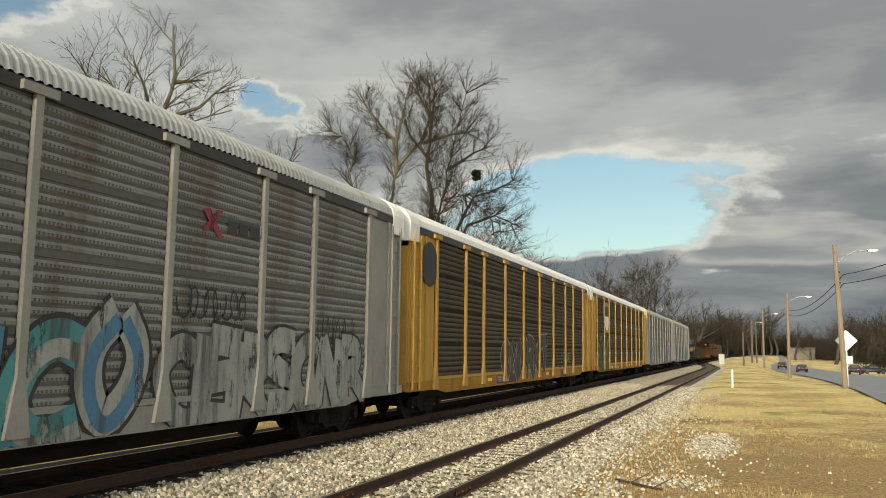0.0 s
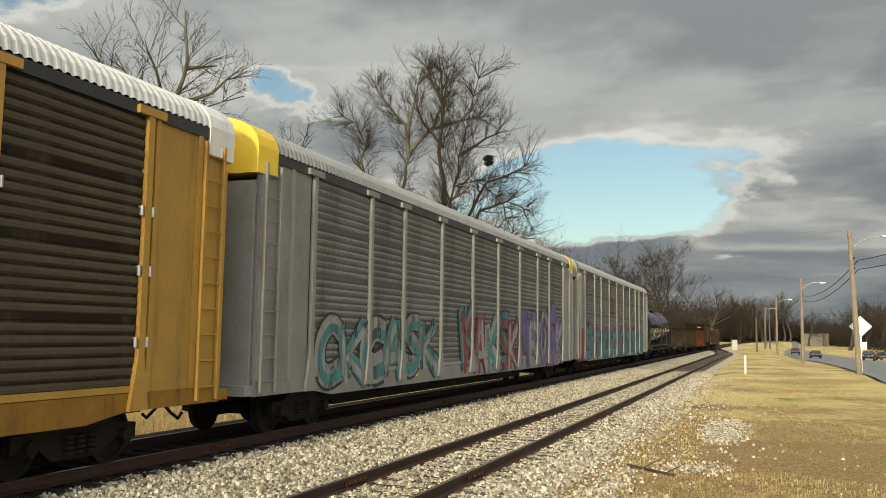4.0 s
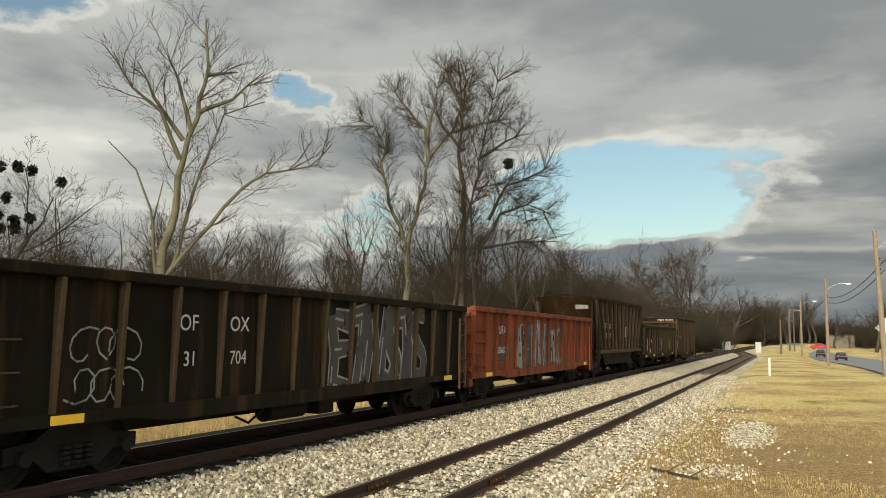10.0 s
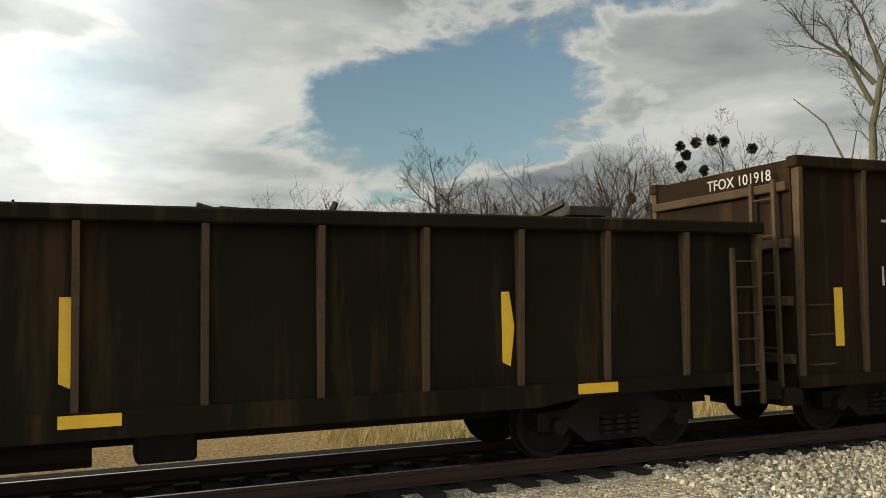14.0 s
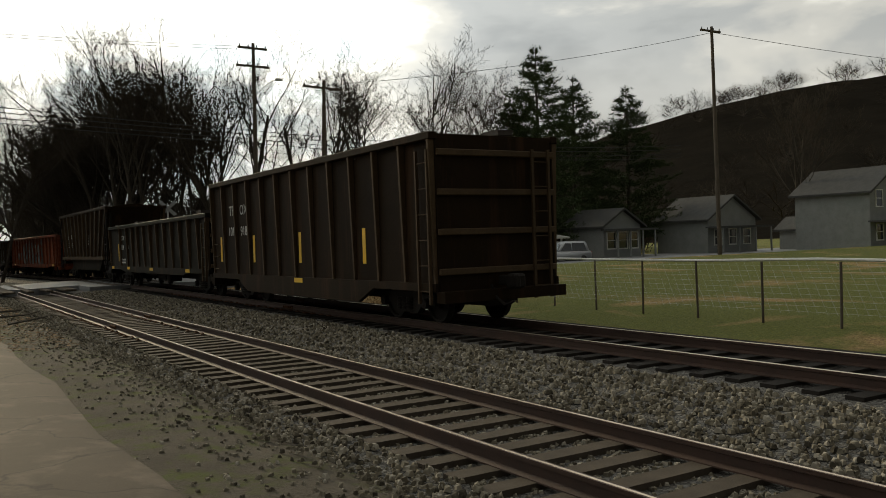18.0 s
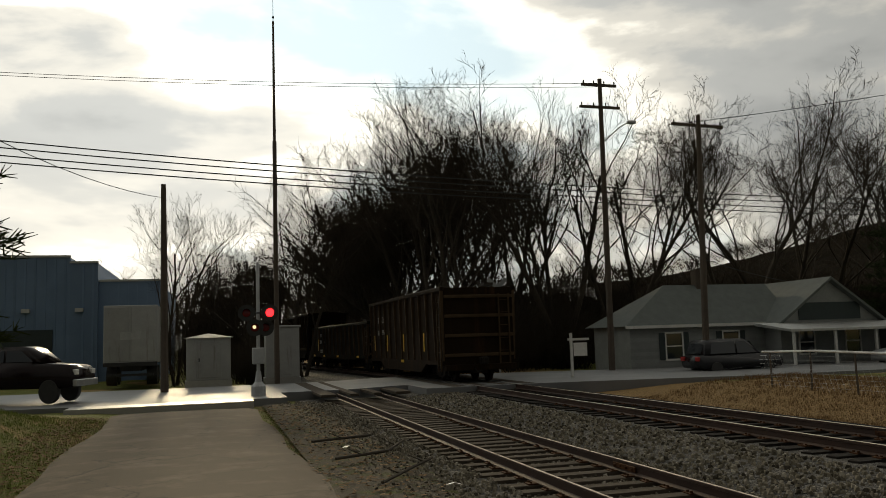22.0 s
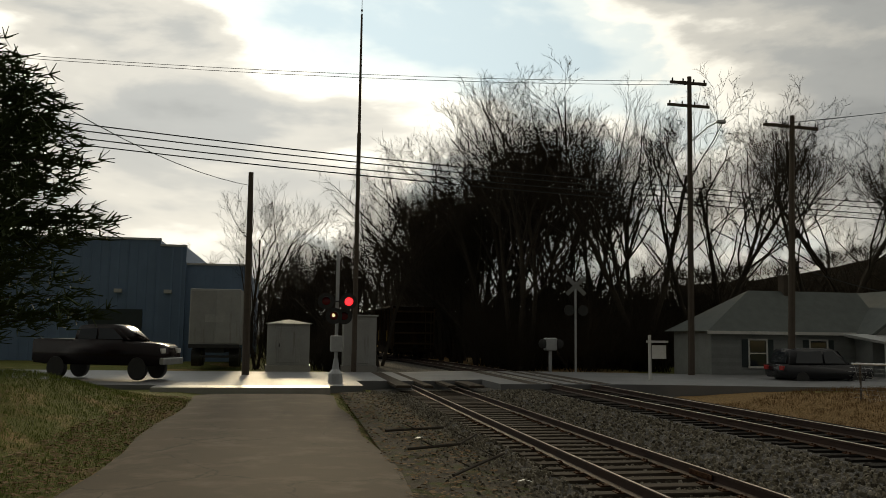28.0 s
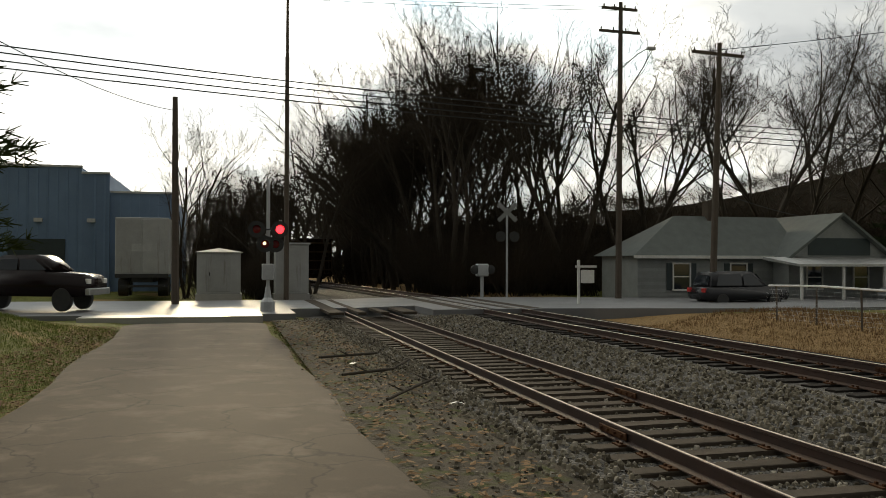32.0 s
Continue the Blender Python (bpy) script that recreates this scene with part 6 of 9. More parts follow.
def clump(tree_ob, pts, r, seed):
    """Balls of mistletoe hanging in a crown: tangles of short shoots."""
    rng = random.Random(seed)
    for c in pts:
        verts, faces = [], []
        for i in range(150):
            d = Vector((rng.gauss(0, 1), rng.gauss(0, 1), rng.gauss(0, 1))).normalized()
            p = Vector(c) + d * r * rng.uniform(0.0, 0.6)
            q = p + d * r * 0.5
            v = d.orthogonal().normalized() * 0.035
            k = len(verts)
            verts += [p - v, p + v, q + v, q - v]
            faces.append((k, k + 1, k + 2, k + 3))
        me = bpy.data.meshes.new("mistletoe")
        me.from_pydata(verts, [], faces)
        me.materials.append(M_MISTLETOE)
        ob = new("mistletoe", me)
        tagged(ob, "dark green mistletoe ball hanging in a bare crown", "mistletoe", "mistletoe balls")


# main limbs of the tall trees: (sideways, height) along each limb
PALE_LIMBS = [
    [(0, -0.3), (0, 5.0), (0.35, 7.2), (0.6, 9.3), (1.05, 11.2), (1.4, 13.3), (1.3, 15.4)],
    [(0.2, 4.0), (1.05, 8.1), (1.65, 10.0), (2.2, 11.6), (3.9, 12.4)],
    [(0.1, 4.6), (1.65, 6.7), (2.9, 8.3), (3.9, 9.0), (5.8, 9.4), (6.6, 10.4)],
    [(0.5, 9.4), (-0.25, 11.2), (-1.4, 11.9), (-2.1, 13.1)],
    [(0.6, 10.2), (-0.6, 11.9), (-1.3, 13.3)],
    [(0.9, 10.6), (0.35, 12.8), (-0.2, 14.0)],
    [(1.1, 11.4), (2.5, 12.0), (3.6, 13.1)],
    [(1.4, 13.0), (2.7, 13.4)]]
SNAG_LIMBS = [[(0, -0.3), (-0.1, 5.2), (-0.4, 7.4), (-1.0, 9.0), (-2.1, 10.1)], [(-0.3, 6.6), (0.1, 8.6)]]
LEAD_LIMBS = [
    [(0, -0.3), (0.1, 3.9), (0.1, 7.5), (0.7, 10.0), (1.1, 12.0), (1.3, 13.0)],
    [(1.2, 12.4), (1.0, 14.4), (-0.4, 16.0), (-1.0, 17.3)],
    [(1.3, 12.8), (2.6, 14.3), (3.2, 15.8), (3.4, 18.0)],
    [(2.7, 14.2), (4.4, 14.7), (6.0, 14.9)],
    [(0.1, 7.4), (-1.0, 10.0), (-1.5, 12.4), (-1.3, 13.2), (-2.0, 14.6), (-3.2, 15.3)],
    [(1.1, 13.6), (1.4, 15.6), (1.9, 17.6)],
    [(3.2, 15.6), (2.4, 17.2), (2.1, 18.6)]]
TWIN_LIMBS = [
    [(0, -0.3), (0, 4.5), (0, 8.4), (0.1, 11.0), (-0.2, 12.6), (0, 15.5), (-0.3, 18.2)],
    [(0.9, -0.3), (0.5, 8.0), (0.6, 10.6), (1.0, 12.9), (1.6, 15.5), (2.2, 17.4)],
    [(-1.0, 0), (0, 8.1), (0.6, 10.6), (1.9, 10.9), (2.9, 10.0), (3.8, 8.1)],
    [(1.2, 7.7), (2.2, 9.4), (3.8, 10.0), (5.4, 9.3)],
    [(1.5, 9.0), (2.5, 11.0), (4.1, 11.6), (5.1, 12.3)],
    [(0.9, 7.4), (3.1, 7.8), (5.4, 7.9)],
    [(1.0, 12.6), (2.4, 13.6), (3.6, 14.2)],
    [(0, 13.0), (-1.2, 14.6), (-1.7, 16.0)]]


def limb_tree(x, y, turn, limbs, girth, seed, label, bark, twigs):
    """A tall tree whose main limbs have their own lines; side shoots and twigs grow along them."""
    rng = random.Random(seed)
    out = []
    for n, limb in enumerate(limbs):
        depth = rng.uniform(-1.0, 1.0) if n else 0.0
        pts = [Vector((a, depth * i * 0.55, b)) for i, (a, b) in enumerate(limb)]
        r = girth if n == 0 else girth * 0.42
        fine = []
        for p, q in zip(pts[:-1], pts[1:]):
            k = max(2, int((q - p).length / 0.7))
            for i in range(k):
                fine.append(p.lerp(q, i / k) + (Vector((rng.gauss(0, 0.05), rng.gauss(0, 0.05), 0)) if fine else Vector()))
        fine.append(pts[-1])
        m = len(fine) - 1
        for i in range(m):
            ra, rb = r * (1 - 0.86 * i / m), r * (1 - 0.86 * (i + 1) / m)
            out.append((fine[i], fine[i + 1], max(0.02, ra), max(0.02, rb), 7 if ra > 0.12 else 5))
            high = i / m if n == 0 else 0.35 + 0.65 * i / m
            for j in range(int(twigs * (0 if high < 0.38 else 2.2 if high < 0.7 else 3.2) + rng.random())):
                ax = (fine[i + 1] - fine[i]).normalized()
                sd = ax.orthogonal().normalized()
                sd.rotate(Matrix.Rotation(rng.uniform(0, 6.28), 3, ax))
                d = (ax * 0.7 + sd * 0.8 + Vector((0, 0, 0.25))).normalized()
                grow(rng, out, fine[i].copy(), d, rng.uniform(0.8, 2.1), rng.uniform(0.016, 0.03), 2, 4, 0.15, 0.45, (6, 6, 6, 4))
    tree = thing("tree", pose(x, y, ground_z(x, y), 0, 0, turn), label, "tree", "bare trees")
    part("trunk", segments_mesh("trunk", [s for s in out if s[2] > 0.06], [bark], -1), None, tree)
    part("crown", segments_mesh("crown", [s for s in out if s[2] <= 0.06], [bark, M_TWIG], 0.024), None, tree)


def build_trees():
    rng = random.Random(77)
    limb_tree(-23.0, 27, 40, PALE_LIMBS, 0.26, 31, "bare pale-barked tree with a long low side limb", M_PALEBARK, 0.8)
    limb_tree(-23.6, 27.4, 40, SNAG_LIMBS, 0.13, 32, "dead broken snag with two bare prongs", M_PALEBARK, 0.0)
    limb_tree(-20.1, 44, 25, LEAD_LIMBS, 0.30, 33, "tall bare tree with a forked pale trunk and fine twiggy crown", M_PALEBARK, 2.6)
    limb_tree(-16.9, 44.6, 22, TWIN_LIMBS, 0.26, 34, "tall bare twin-stemmed tree with an arching limb", M_BARK, 2.4)
    plant("broad", -34.6, 28.0, 11.4, 60, "dark bare tree full of mistletoe")
    plant("broad", -64, 27, 16, 10)
    plant("broad", -58, 38, 15, 80)
    clump(None, [(-13.99, 44, 11.75)], 0.36, 1)
    clump(None, [(-34.2 + rng.uniform(-3, 3), 28 + rng.uniform(-2.5, 2.5), rng.uniform(6.5, 10.4)) for i in range(18)], 0.3, 2)
    for x, y, h in ((-18.6, 47, 10.5), (-17.4, 48, 11.5), (-16.2, 47, 10), (-15.0, 48, 10.5), (-19.6, 49, 9.5), (-13.9, 47.5, 8.8), (-12.9, 49, 7.5)):
        plant("slim", x, y, h, 37 * x, "slender bare tree under the tall crowns", "slender trees", 1.5)
    def wood(count, name, label, kinds, spot, lo, hi, wide=1.2):
        for i in range(count):
            x, y = spot()
            plant(rng.choice(kinds), x, y, rng.uniform(lo, hi), rng.uniform(0, 360), label, "", wide, None, name)
    def beyond(y0, y1, x0, x1):
        def spot():
            y = rng.uniform(y0, y1)
            return -rng.uniform(x0, x1) + bend(y), y
        return spot
    wood(46, "undergrowth", "brown leafless undergrowth along the edge of the wood", ["bush"], beyond(24, 90, 22, 40), 3.5, 6.0, 1.3)
    wood(170, "wood", "dense bare winter wood beyond the line", ["wood", "wood", "slim"], beyond(10, 120, 27, 60), 6.5, 10.0, 1.3)
    wood(22, "wood", "", ["slim"], beyond(40, 90, 26, 44), 10.0, 13.5, 1.2)
    def lineside():
        y = rng.uniform(56, 200)
        return -14.6 - rng.uniform(0, 9) + 0.012 * max(0, y - 120), y
    wood(120, "lineside_thicket", "dense brown leafless thicket beside the line", ["bush"], lineside, 7.0, 10.5, 0.85)
    wood(40, "lineside_thicket", "", ["wood", "slim"], lambda: (-17 - rng.uniform(0, 14), rng.uniform(66, 150)), 10, 13, 1.2)
    plant("dense", -16.4, 132, 18.0, 20, "large round-crowned bare tree beside the line")
    plant("dense", -14.2, 140, 18.4, 90, "large round-crowned bare tree beside the line")
    wood(30, "far_lineside_wood", "dark bare wood along the far bend of the line", ["bush", "far"], lambda: (-13 - rng.uniform(0, 22), rng.uniform(206, 260)), 6, 9.5, 1.4)
    def skyline():
        a, r = rng.uniform(-0.28, 0.42), rng.uniform(260, 420)
        x, y = r * math.sin(a), r * math.cos(a)
        if abs(x - bend(y) + 8) < 12 or 4 < x < 30 and y < 330:
            x += 40
        return x, y
    wood(64, "distant_trees", "distant dark bare trees on the skyline", ["far"], skyline, 12, 19, 1.7)
    wood(90, "roadside_wood", "dark bare wood beyond the street", ["far"], lambda: (30 + rng.uniform(0, 46), rng.uniform(165, 300)), 10, 16, 1.7)
    wood(60, "roadside_thicket", "dark leafless thicket beyond the street", ["bush"], lambda: (28 + rng.uniform(0, 50), rng.uniform(165, 300)), 5, 9, 2.0)
    wood(24, "roadside_thicket", "", ["bush"], lambda: (-14 + bend(250) - rng.uniform(0, 40), rng.uniform(230, 300)), 6, 9, 2.0)
    wood(46, "skyline_thicket", "dark tree line closing the far end of the street", ["bush"], lambda: (rng.uniform(-16, 80), rng.uniform(318, 372)), 9, 14, 2.0)
    wood(40, "skyline_thicket", "", ["far"], lambda: (rng.uniform(-16, 80), rng.uniform(310, 372)), 13, 19, 1.2)
    def street_side():
        y = rng.uniform(150, 290)
        return 24 + rng.uniform(0, 30) + 0.08 * y, y
    wood(30, "roadside_wood", "", ["wood", "slim"], street_side, 9, 14, 1.4)
    wood(18, "skyline_thicket", "", ["mid", "bush"], lambda: (rng.uniform(-23, -6), rng.uniform(302, 330)), 12, 17, 1.2)
    # towards the crossing
    plant("pine", 8.9, -110.3, 9.0, 30, "dark green pine on the grass bank", "conifers", 1.45)
    plant("broad", 6.8, -37.5, 12.2, 100, "spreading bare tree on the grass bank")
    plant("mid", 2.2, -138.0, 11.6, 0, "small bare tree behind the parked trailer", "bare trees", 0.85)
    plant("bush", 1.4, -137, 5.4, 0, "dark bush behind the utility pole", "bushes", 0.8)
    for i in range(30):                                   # the dark stand behind the crossing
        y = -139 - rng.uniform(0, 20)
        x = -1.6 - 19.5 * (i + rng.random()) / 30
        line = XM + bend(y)
        h = 9.0 + 5.0 * step01(-2, -6, x) + 6.5 * step01(-6, -13, x)
        if abs(x - line) < 3.4:                           # clear of the line: set back behind its curve
            x, y = line - 3.6 - rng.uniform(0, 2.5), y - 10
        plant(rng.choice(["mid", "mid", "wood"]), x, y, h * rng.uniform(0.84, 1.0), rng.uniform(0, 360), "bare tree in the dark stand behind the crossing", "stand behind the crossing", rng.uniform(0.85, 1.1))
    for i in range(10):                                   # taller trees behind the curve of the line
        plant(rng.choice(["wood", "mid"]), -11.2 - 8.0 * (i + rng.random()) / 10, -174 - rng.uniform(0, 9), rng.uniform(14, 19) + 3.0 * i / 10, rng.uniform(0, 360), "tall bare tree behind the curve of the line", "stand behind the crossing", 1.0)
    for i in range(6):
        plant("dense", -2.6 + rng.uniform(-0.8, 2.6), -156 - rng.uniform(0, 12), rng.uniform(9, 12.5), rng.uniform(0, 360), "bare tree in the dark stand behind the crossing", "stand behind the crossing", 0.9)
    for i in range(14):
        plant("bush", -11.4 - rng.uniform(0, 8), -166 - rng.uniform(0, 8), rng.uniform(5, 9), rng.uniform(0, 360), "leafless thicket beside the curve of the line", "thickets", 1.2)
    for i in range(16):                                   # growth between the trunks
        f = (i + rng.random()) / 16
        plant("bush", -13.4 - 9.0 * f, -140 - rng.uniform(0, 14), rng.uniform(5.0, 8.5), rng.uniform(0, 360), "tall leafless thicket between the trunks of the stand", "thickets", 0.9)
    for i in range(26):
        x = (-1.8, -13.2)[i % 3 > 0] - rng.uniform(0, 1.4 if i % 3 == 0 else 9)
        plant("bush", x, -136 - rng.uniform(0, 10), rng.uniform(3.5, 6.5) * (0.6 if i % 3 == 0 else 1.0), rng.uniform(0, 360), "leafless thicket under the dark stand", "thickets", 1.1)
    for x, y, h in ((-21.6, -138, 19), (-19.8, -141, 14), (-26.5, -140, 17), (-30, -143, 18.5), (-35, -139, 19), (-40, -141, 18.5), (-45, -143, 18), (-50, -141, 19), (-56, -140, 17)):
        plant("tall", x, y, h * 1.05, rng.uniform(0, 360), "tall forked bare tree behind the house", "tall bare trees", 1.25)
    def stand_end():
        x, y = rng.uniform(-40, 14), rng.uniform(-250, -205)
        line = XM + bend(y)
        return (x - 9 if abs(x - line) < 4.5 else x), y
    wood(46, "far_stand", "dark bare wood far along the line", ["far"], stand_end, 11, 17, 1.5)
    wood(14, "thicket_beyond_crossing", "dark leafless thicket beyond the crossing", ["bush"], lambda: (rng.uniform(-1.5, 3.2), rng.uniform(-172, -156)), 5, 8, 1.0)
    wood(85, "undergrowth_far", "leafless undergrowth behind the houses", ["bush", "bush", "wood"], lambda: (-20 - rng.uniform(0, 60), -142 - rng.uniform(0, 18)), 6.0, 10.5, 1.3)
    for x, h in ((-47.2, 19), (-52.6, 17), (-58.8, 16.4), (-44.5, 14)):
        plant("spruce", x, -131.5 - rng.uniform(0, 2), h, rng.uniform(0, 360), "tall dark evergreen beyond the fenced field", "conifers")
    plant("tall", -70, -122, 17, 0)


def build_hill():
    """The wooded hill beyond the field."""
    verts, faces = [], []
    nx, ny = 60, 26
    for j in range(ny):
        for i in range(nx):
            a = radians(96 + 62 * i / (nx - 1))
            r = 150 + 14 * j
            ridge = 74 * step01(0, 1, j / (ny - 1)) * (1 - 0.62 * step01(0.45, 1.0, i / (nx - 1)))
            z = ridge + 1.6 * noise.noise(Vector((i * 0.6, j * 0.6, 0))) * step01(0, 6, j)
            verts.append((-r * math.sin(a), r * math.cos(a) - 40, z - 0.5))
    for j in range(ny - 1):
        for i in range(nx - 1):
            k = j * nx + i
            faces.append((k, k + 1, k + nx + 1, k + nx))
    me = bpy.data.meshes.new("hill")
    me.from_pydata(verts, [], faces)
    me.materials.append(M_HILL)
    me.shade_smooth()
    tagged(new("hill", me), "dark wooded hillside in winter", "hill", kind="structure")
    rng = random.Random(4)
    segs = []
    trunk, crown, top = KINDS["far"]
    woods = thing("hill_woods", Matrix(), "bare woods covering the hillside", "woods", kind="stuff")
    for i in range(340):
        v = Vector(verts[rng.randrange(nx * 14, nx * ny) if i % 3 else rng.randrange(nx * ny)])
        s = rng.uniform(8, 13) / top
        ob = new("crown", crown)
        ob.parent = woods
        ob.matrix_basis = Matrix.Translation((v.x + rng.uniform(-4, 4), v.y + rng.uniform(-4, 4), v.z - 1)) @ Matrix.Rotation(rng.uniform(0, 6), 4, "Z") @ Matrix.Diagonal((s * 2.0, s * 2.0, s, 1))


# roads and path
def build_roads():
    ys = [-9.6 - 2.15 * i for i in range(50)]
    rng = random.Random(6)
    verts, faces = [], []
    for y in ys:
        l, r = 2.55 + 0.10 * math.sin(y * 0.7) + (0.014 * max(0, -y - 85)), -1.72 + 0.08 * math.sin(y * 0.9 + 1) + (0.022 * max(0, -y - 90))
        if y > -22:
            l += (y + 22) * 0.16
        for f in (0.0, 0.06, 0.3, 0.7, 0.94, 1.0):
            x = r + (l - r) * f
            verts.append((x, y, -0.035 + 0.035 * math.sin(f * math.pi) + (-0.03 if f in (0.0, 1.0) else 0.0) + 0.002 * rng.random()))
    for j in range(len(ys) - 1):
        for i in range(5):
            k = j * 6 + i
            faces.append((k, k + 1, k + 7, k + 6))
    me = bpy.data.meshes.new("lane")
    me.from_pydata(verts, [], faces)
    me.materials.append(M_ASPHALT)
    me.shade_smooth()
    tagged(new("lane", me), "worn asphalt lane beside the tracks", "lane", kind="structure")
    # dirt verge between lane and siding
    verge = strip_mesh("verge", [(-3.4, -0.215), (-2.9, -0.10), (-2.2, -0.085), (-1.5, -0.08)], [-3 - 3 * i for i in range(39)], M_DIRT, False)
    tagged(new("verge", verge), "gravelly dirt verge with moss and leaves", "verge", kind="structure")
    # the road over the crossing
    bm = bmesh.new()
    o = [(-90, 0.02), (-22, 0.06), (-14, 0.15), (-12, 0.172), (-7.5, 0.172), (-5, 0.10), (2, 0.10), (20, 0.16), (90, 0.16), (90, -0.5), (-90, -0.5)]
    for lo, hi, near in ((-90, -7.4, -117.6), (-7.4, -2.4, -120.8), (-2.4, 90, -117.6)):
        cut = [(lo, -0.5)] + [(x, z) for x, z in [(lo, 0.02 if lo < -50 else 0.17 if lo < -5 else 0.10)] + [p for p in o if p[1] > -0.4 and lo < p[0] < hi] + [(hi, 0.16 if hi > 50 else 0.10 if hi > -5 else 0.17)]] + [(hi, -0.5)]
        bm_prism(bm, cut, "y", -128.6, near)
    tagged(part("crossing_road", bm, M_ROAD), "sunlit asphalt road over the level crossing", "road", kind="structure")
    # pale slab at the lane's end: its colour imitates a wet sheen
    bm = bmesh.new()
    bm_prism(bm, [(-1.2, 0.118), (4.6, 0.112), (4.6, -0.2), (-1.2, -0.2)], "y", -117.55, -116.2)
    tagged(part("crossing_apron", bm, M_WET), "pale apron standing in for the wet sheen where lane meets road", "apron", kind="structure")
    for x in (XM, XS):
        for k, dx in enumerate((-1.35, -0.42, 0.42, 1.35)):
            bm = bmesh.new()
            z = ZM if x == XM else 0.104
            w = 0.55 if abs(dx) > 1 else 0.30
            bm_box(bm, x + dx - w / 2, x + dx + w / 2, -128.4, -117.8, z - 0.1, z - 0.002, 0.01)
            tagged(part("crossing_panel", bm, M_TIE), "timber crossing panel between the rails", "crossing panel", kind="structure")
    # the street beside the line ahead
    ysr = [30 + 8 * i for i in range(60)]
    st = []
    me = bpy.data.meshes.new("street")
    verts, faces = [], []
    for y in ysr:
        c = 6.6 - 0.0003 * min(150, max(0, y - 110)) ** 2 - 0.02 * max(0.0, 90 - y)
        for f in (0, 5.5, 11):
            verts.append((c + f, y, ground_z(9, y) + 0.10 + (0.05 if f == 5.5 else 0)))
    for j in range(len(ysr) - 1):
        for i in range(2):
            k = j * 3 + i
            faces.append((k, k + 1, k + 4, k + 3))
    me.from_pydata(verts, [], faces)
    me.materials.append(M_ROAD)
    tagged(new("street", me), "grey asphalt street running beside the railway", "road", kind="structure")


# poles and wires
def wire(parent, p, q, sag, r=0.012, name="wire"):
    p, q = Vector(p), Vector(q)
    pts = []
    for i in range(13):
        f = i / 12
        v = p.lerp(q, f)
        v.z -= sag * 4 * f * (1 - f)
        pts.append(v)
    bm = bmesh.new()
    bm_path(bm, pts, r, 4)
    ob = part(name, bm, M_WIRE, parent)
    return ob if parent else tagged(ob, "black overhead wire sagging between street poles", "wire", "street wires")


def street_lamp_pole(x, y, h, arm, lean=0.0, label="weathered wooden pole with a street lamp arm"):
    z = ground_z(x, y)
    p = thing("street_lamp", pose(x, y, z, 0, lean, 0), label, "street lamp", "street lamps along the road")
    bm = bmesh.new()
    bm_lathe(bm, [(0.19, -0.3), (0.17, h * 0.4), (0.125, h)], (0, 0, 0), "z", 10)
    part("pole", bm, M_WOOD, p)
    bm = bmesh.new()
    za = h - 0.9
    bm_path(bm, [(0.1, 0, za - 0.35), (0.5, 0, za + 0.05), (arm * 0.6, 0, za + 0.38), (arm, 0, za + 0.42)], 0.035, 6)
    part("arm", bm, M_GALV, p)
    bm = bmesh.new()
    bm_prism(bm, [(arm - 0.05, za + 0.45), (arm + 0.55, za + 0.44), (arm + 0.6, za + 0.36), (arm + 0.3, za + 0.28), (arm, za + 0.34)], "y", -0.13, 0.13)
    part("lamp_head", bm, M_GALV, p)
    for dz in (1.9, 2.6):
        bm = bmesh.new()
        bm_lathe(bm, [(0.05, 0), (0.07, 0.06), (0.05, 0.12)], (0.16, 0, h - dz), "z", 8)
        part("insulator", bm, M_BLACK, p)
    return p


def utility_pole(x, y, h, arms, label, lean=0.0, lamp=False, z=None):
    z = ground_z(x, y) if z is None else z
    p = thing("utility_pole", pose(x, y, z, 0, lean, 0), label, "utility pole", "utility poles")
    bm = bmesh.new()
    bm_lathe(bm, [(0.17, -0.3), (0.15, h * 0.5), (0.11, h)], (0, 0, 0), "z", 9)
    part("pole", bm, M_DARKWOOD, p)
    for dz, w in arms:
        bm = bmesh.new()
        bm_box(bm, -w / 2, w / 2, -0.17, -0.06, h - dz - 0.07, h - dz + 0.07)
        part("crossarm", bm, M_DARKWOOD, p)
        for i in range(4):
            bm = bmesh.new()
            xx = -w / 2 + 0.12 + (w - 0.24) * i / 3
            bm_lathe(bm, [(0.03, 0), (0.05, 0.08), (0.03, 0.16)], (xx, -0.11, h - dz + 0.07), "z", 7)
            part("insulator", bm, M_BLACK, p)
    if lamp:
        bm = bmesh.new()
        bm_path(bm, [(-0.1, 0, h - 3.4), (-1.0, 0, h - 2.6), (-1.6, 0, h - 2.25)], 0.035, 5)
        bm_box(bm, -2.0, -1.5, -0.13, 0.13, h - 2.35, h - 2.18, 0.04)
        part("lamp_arm", bm, M_GALV, p)
    return p


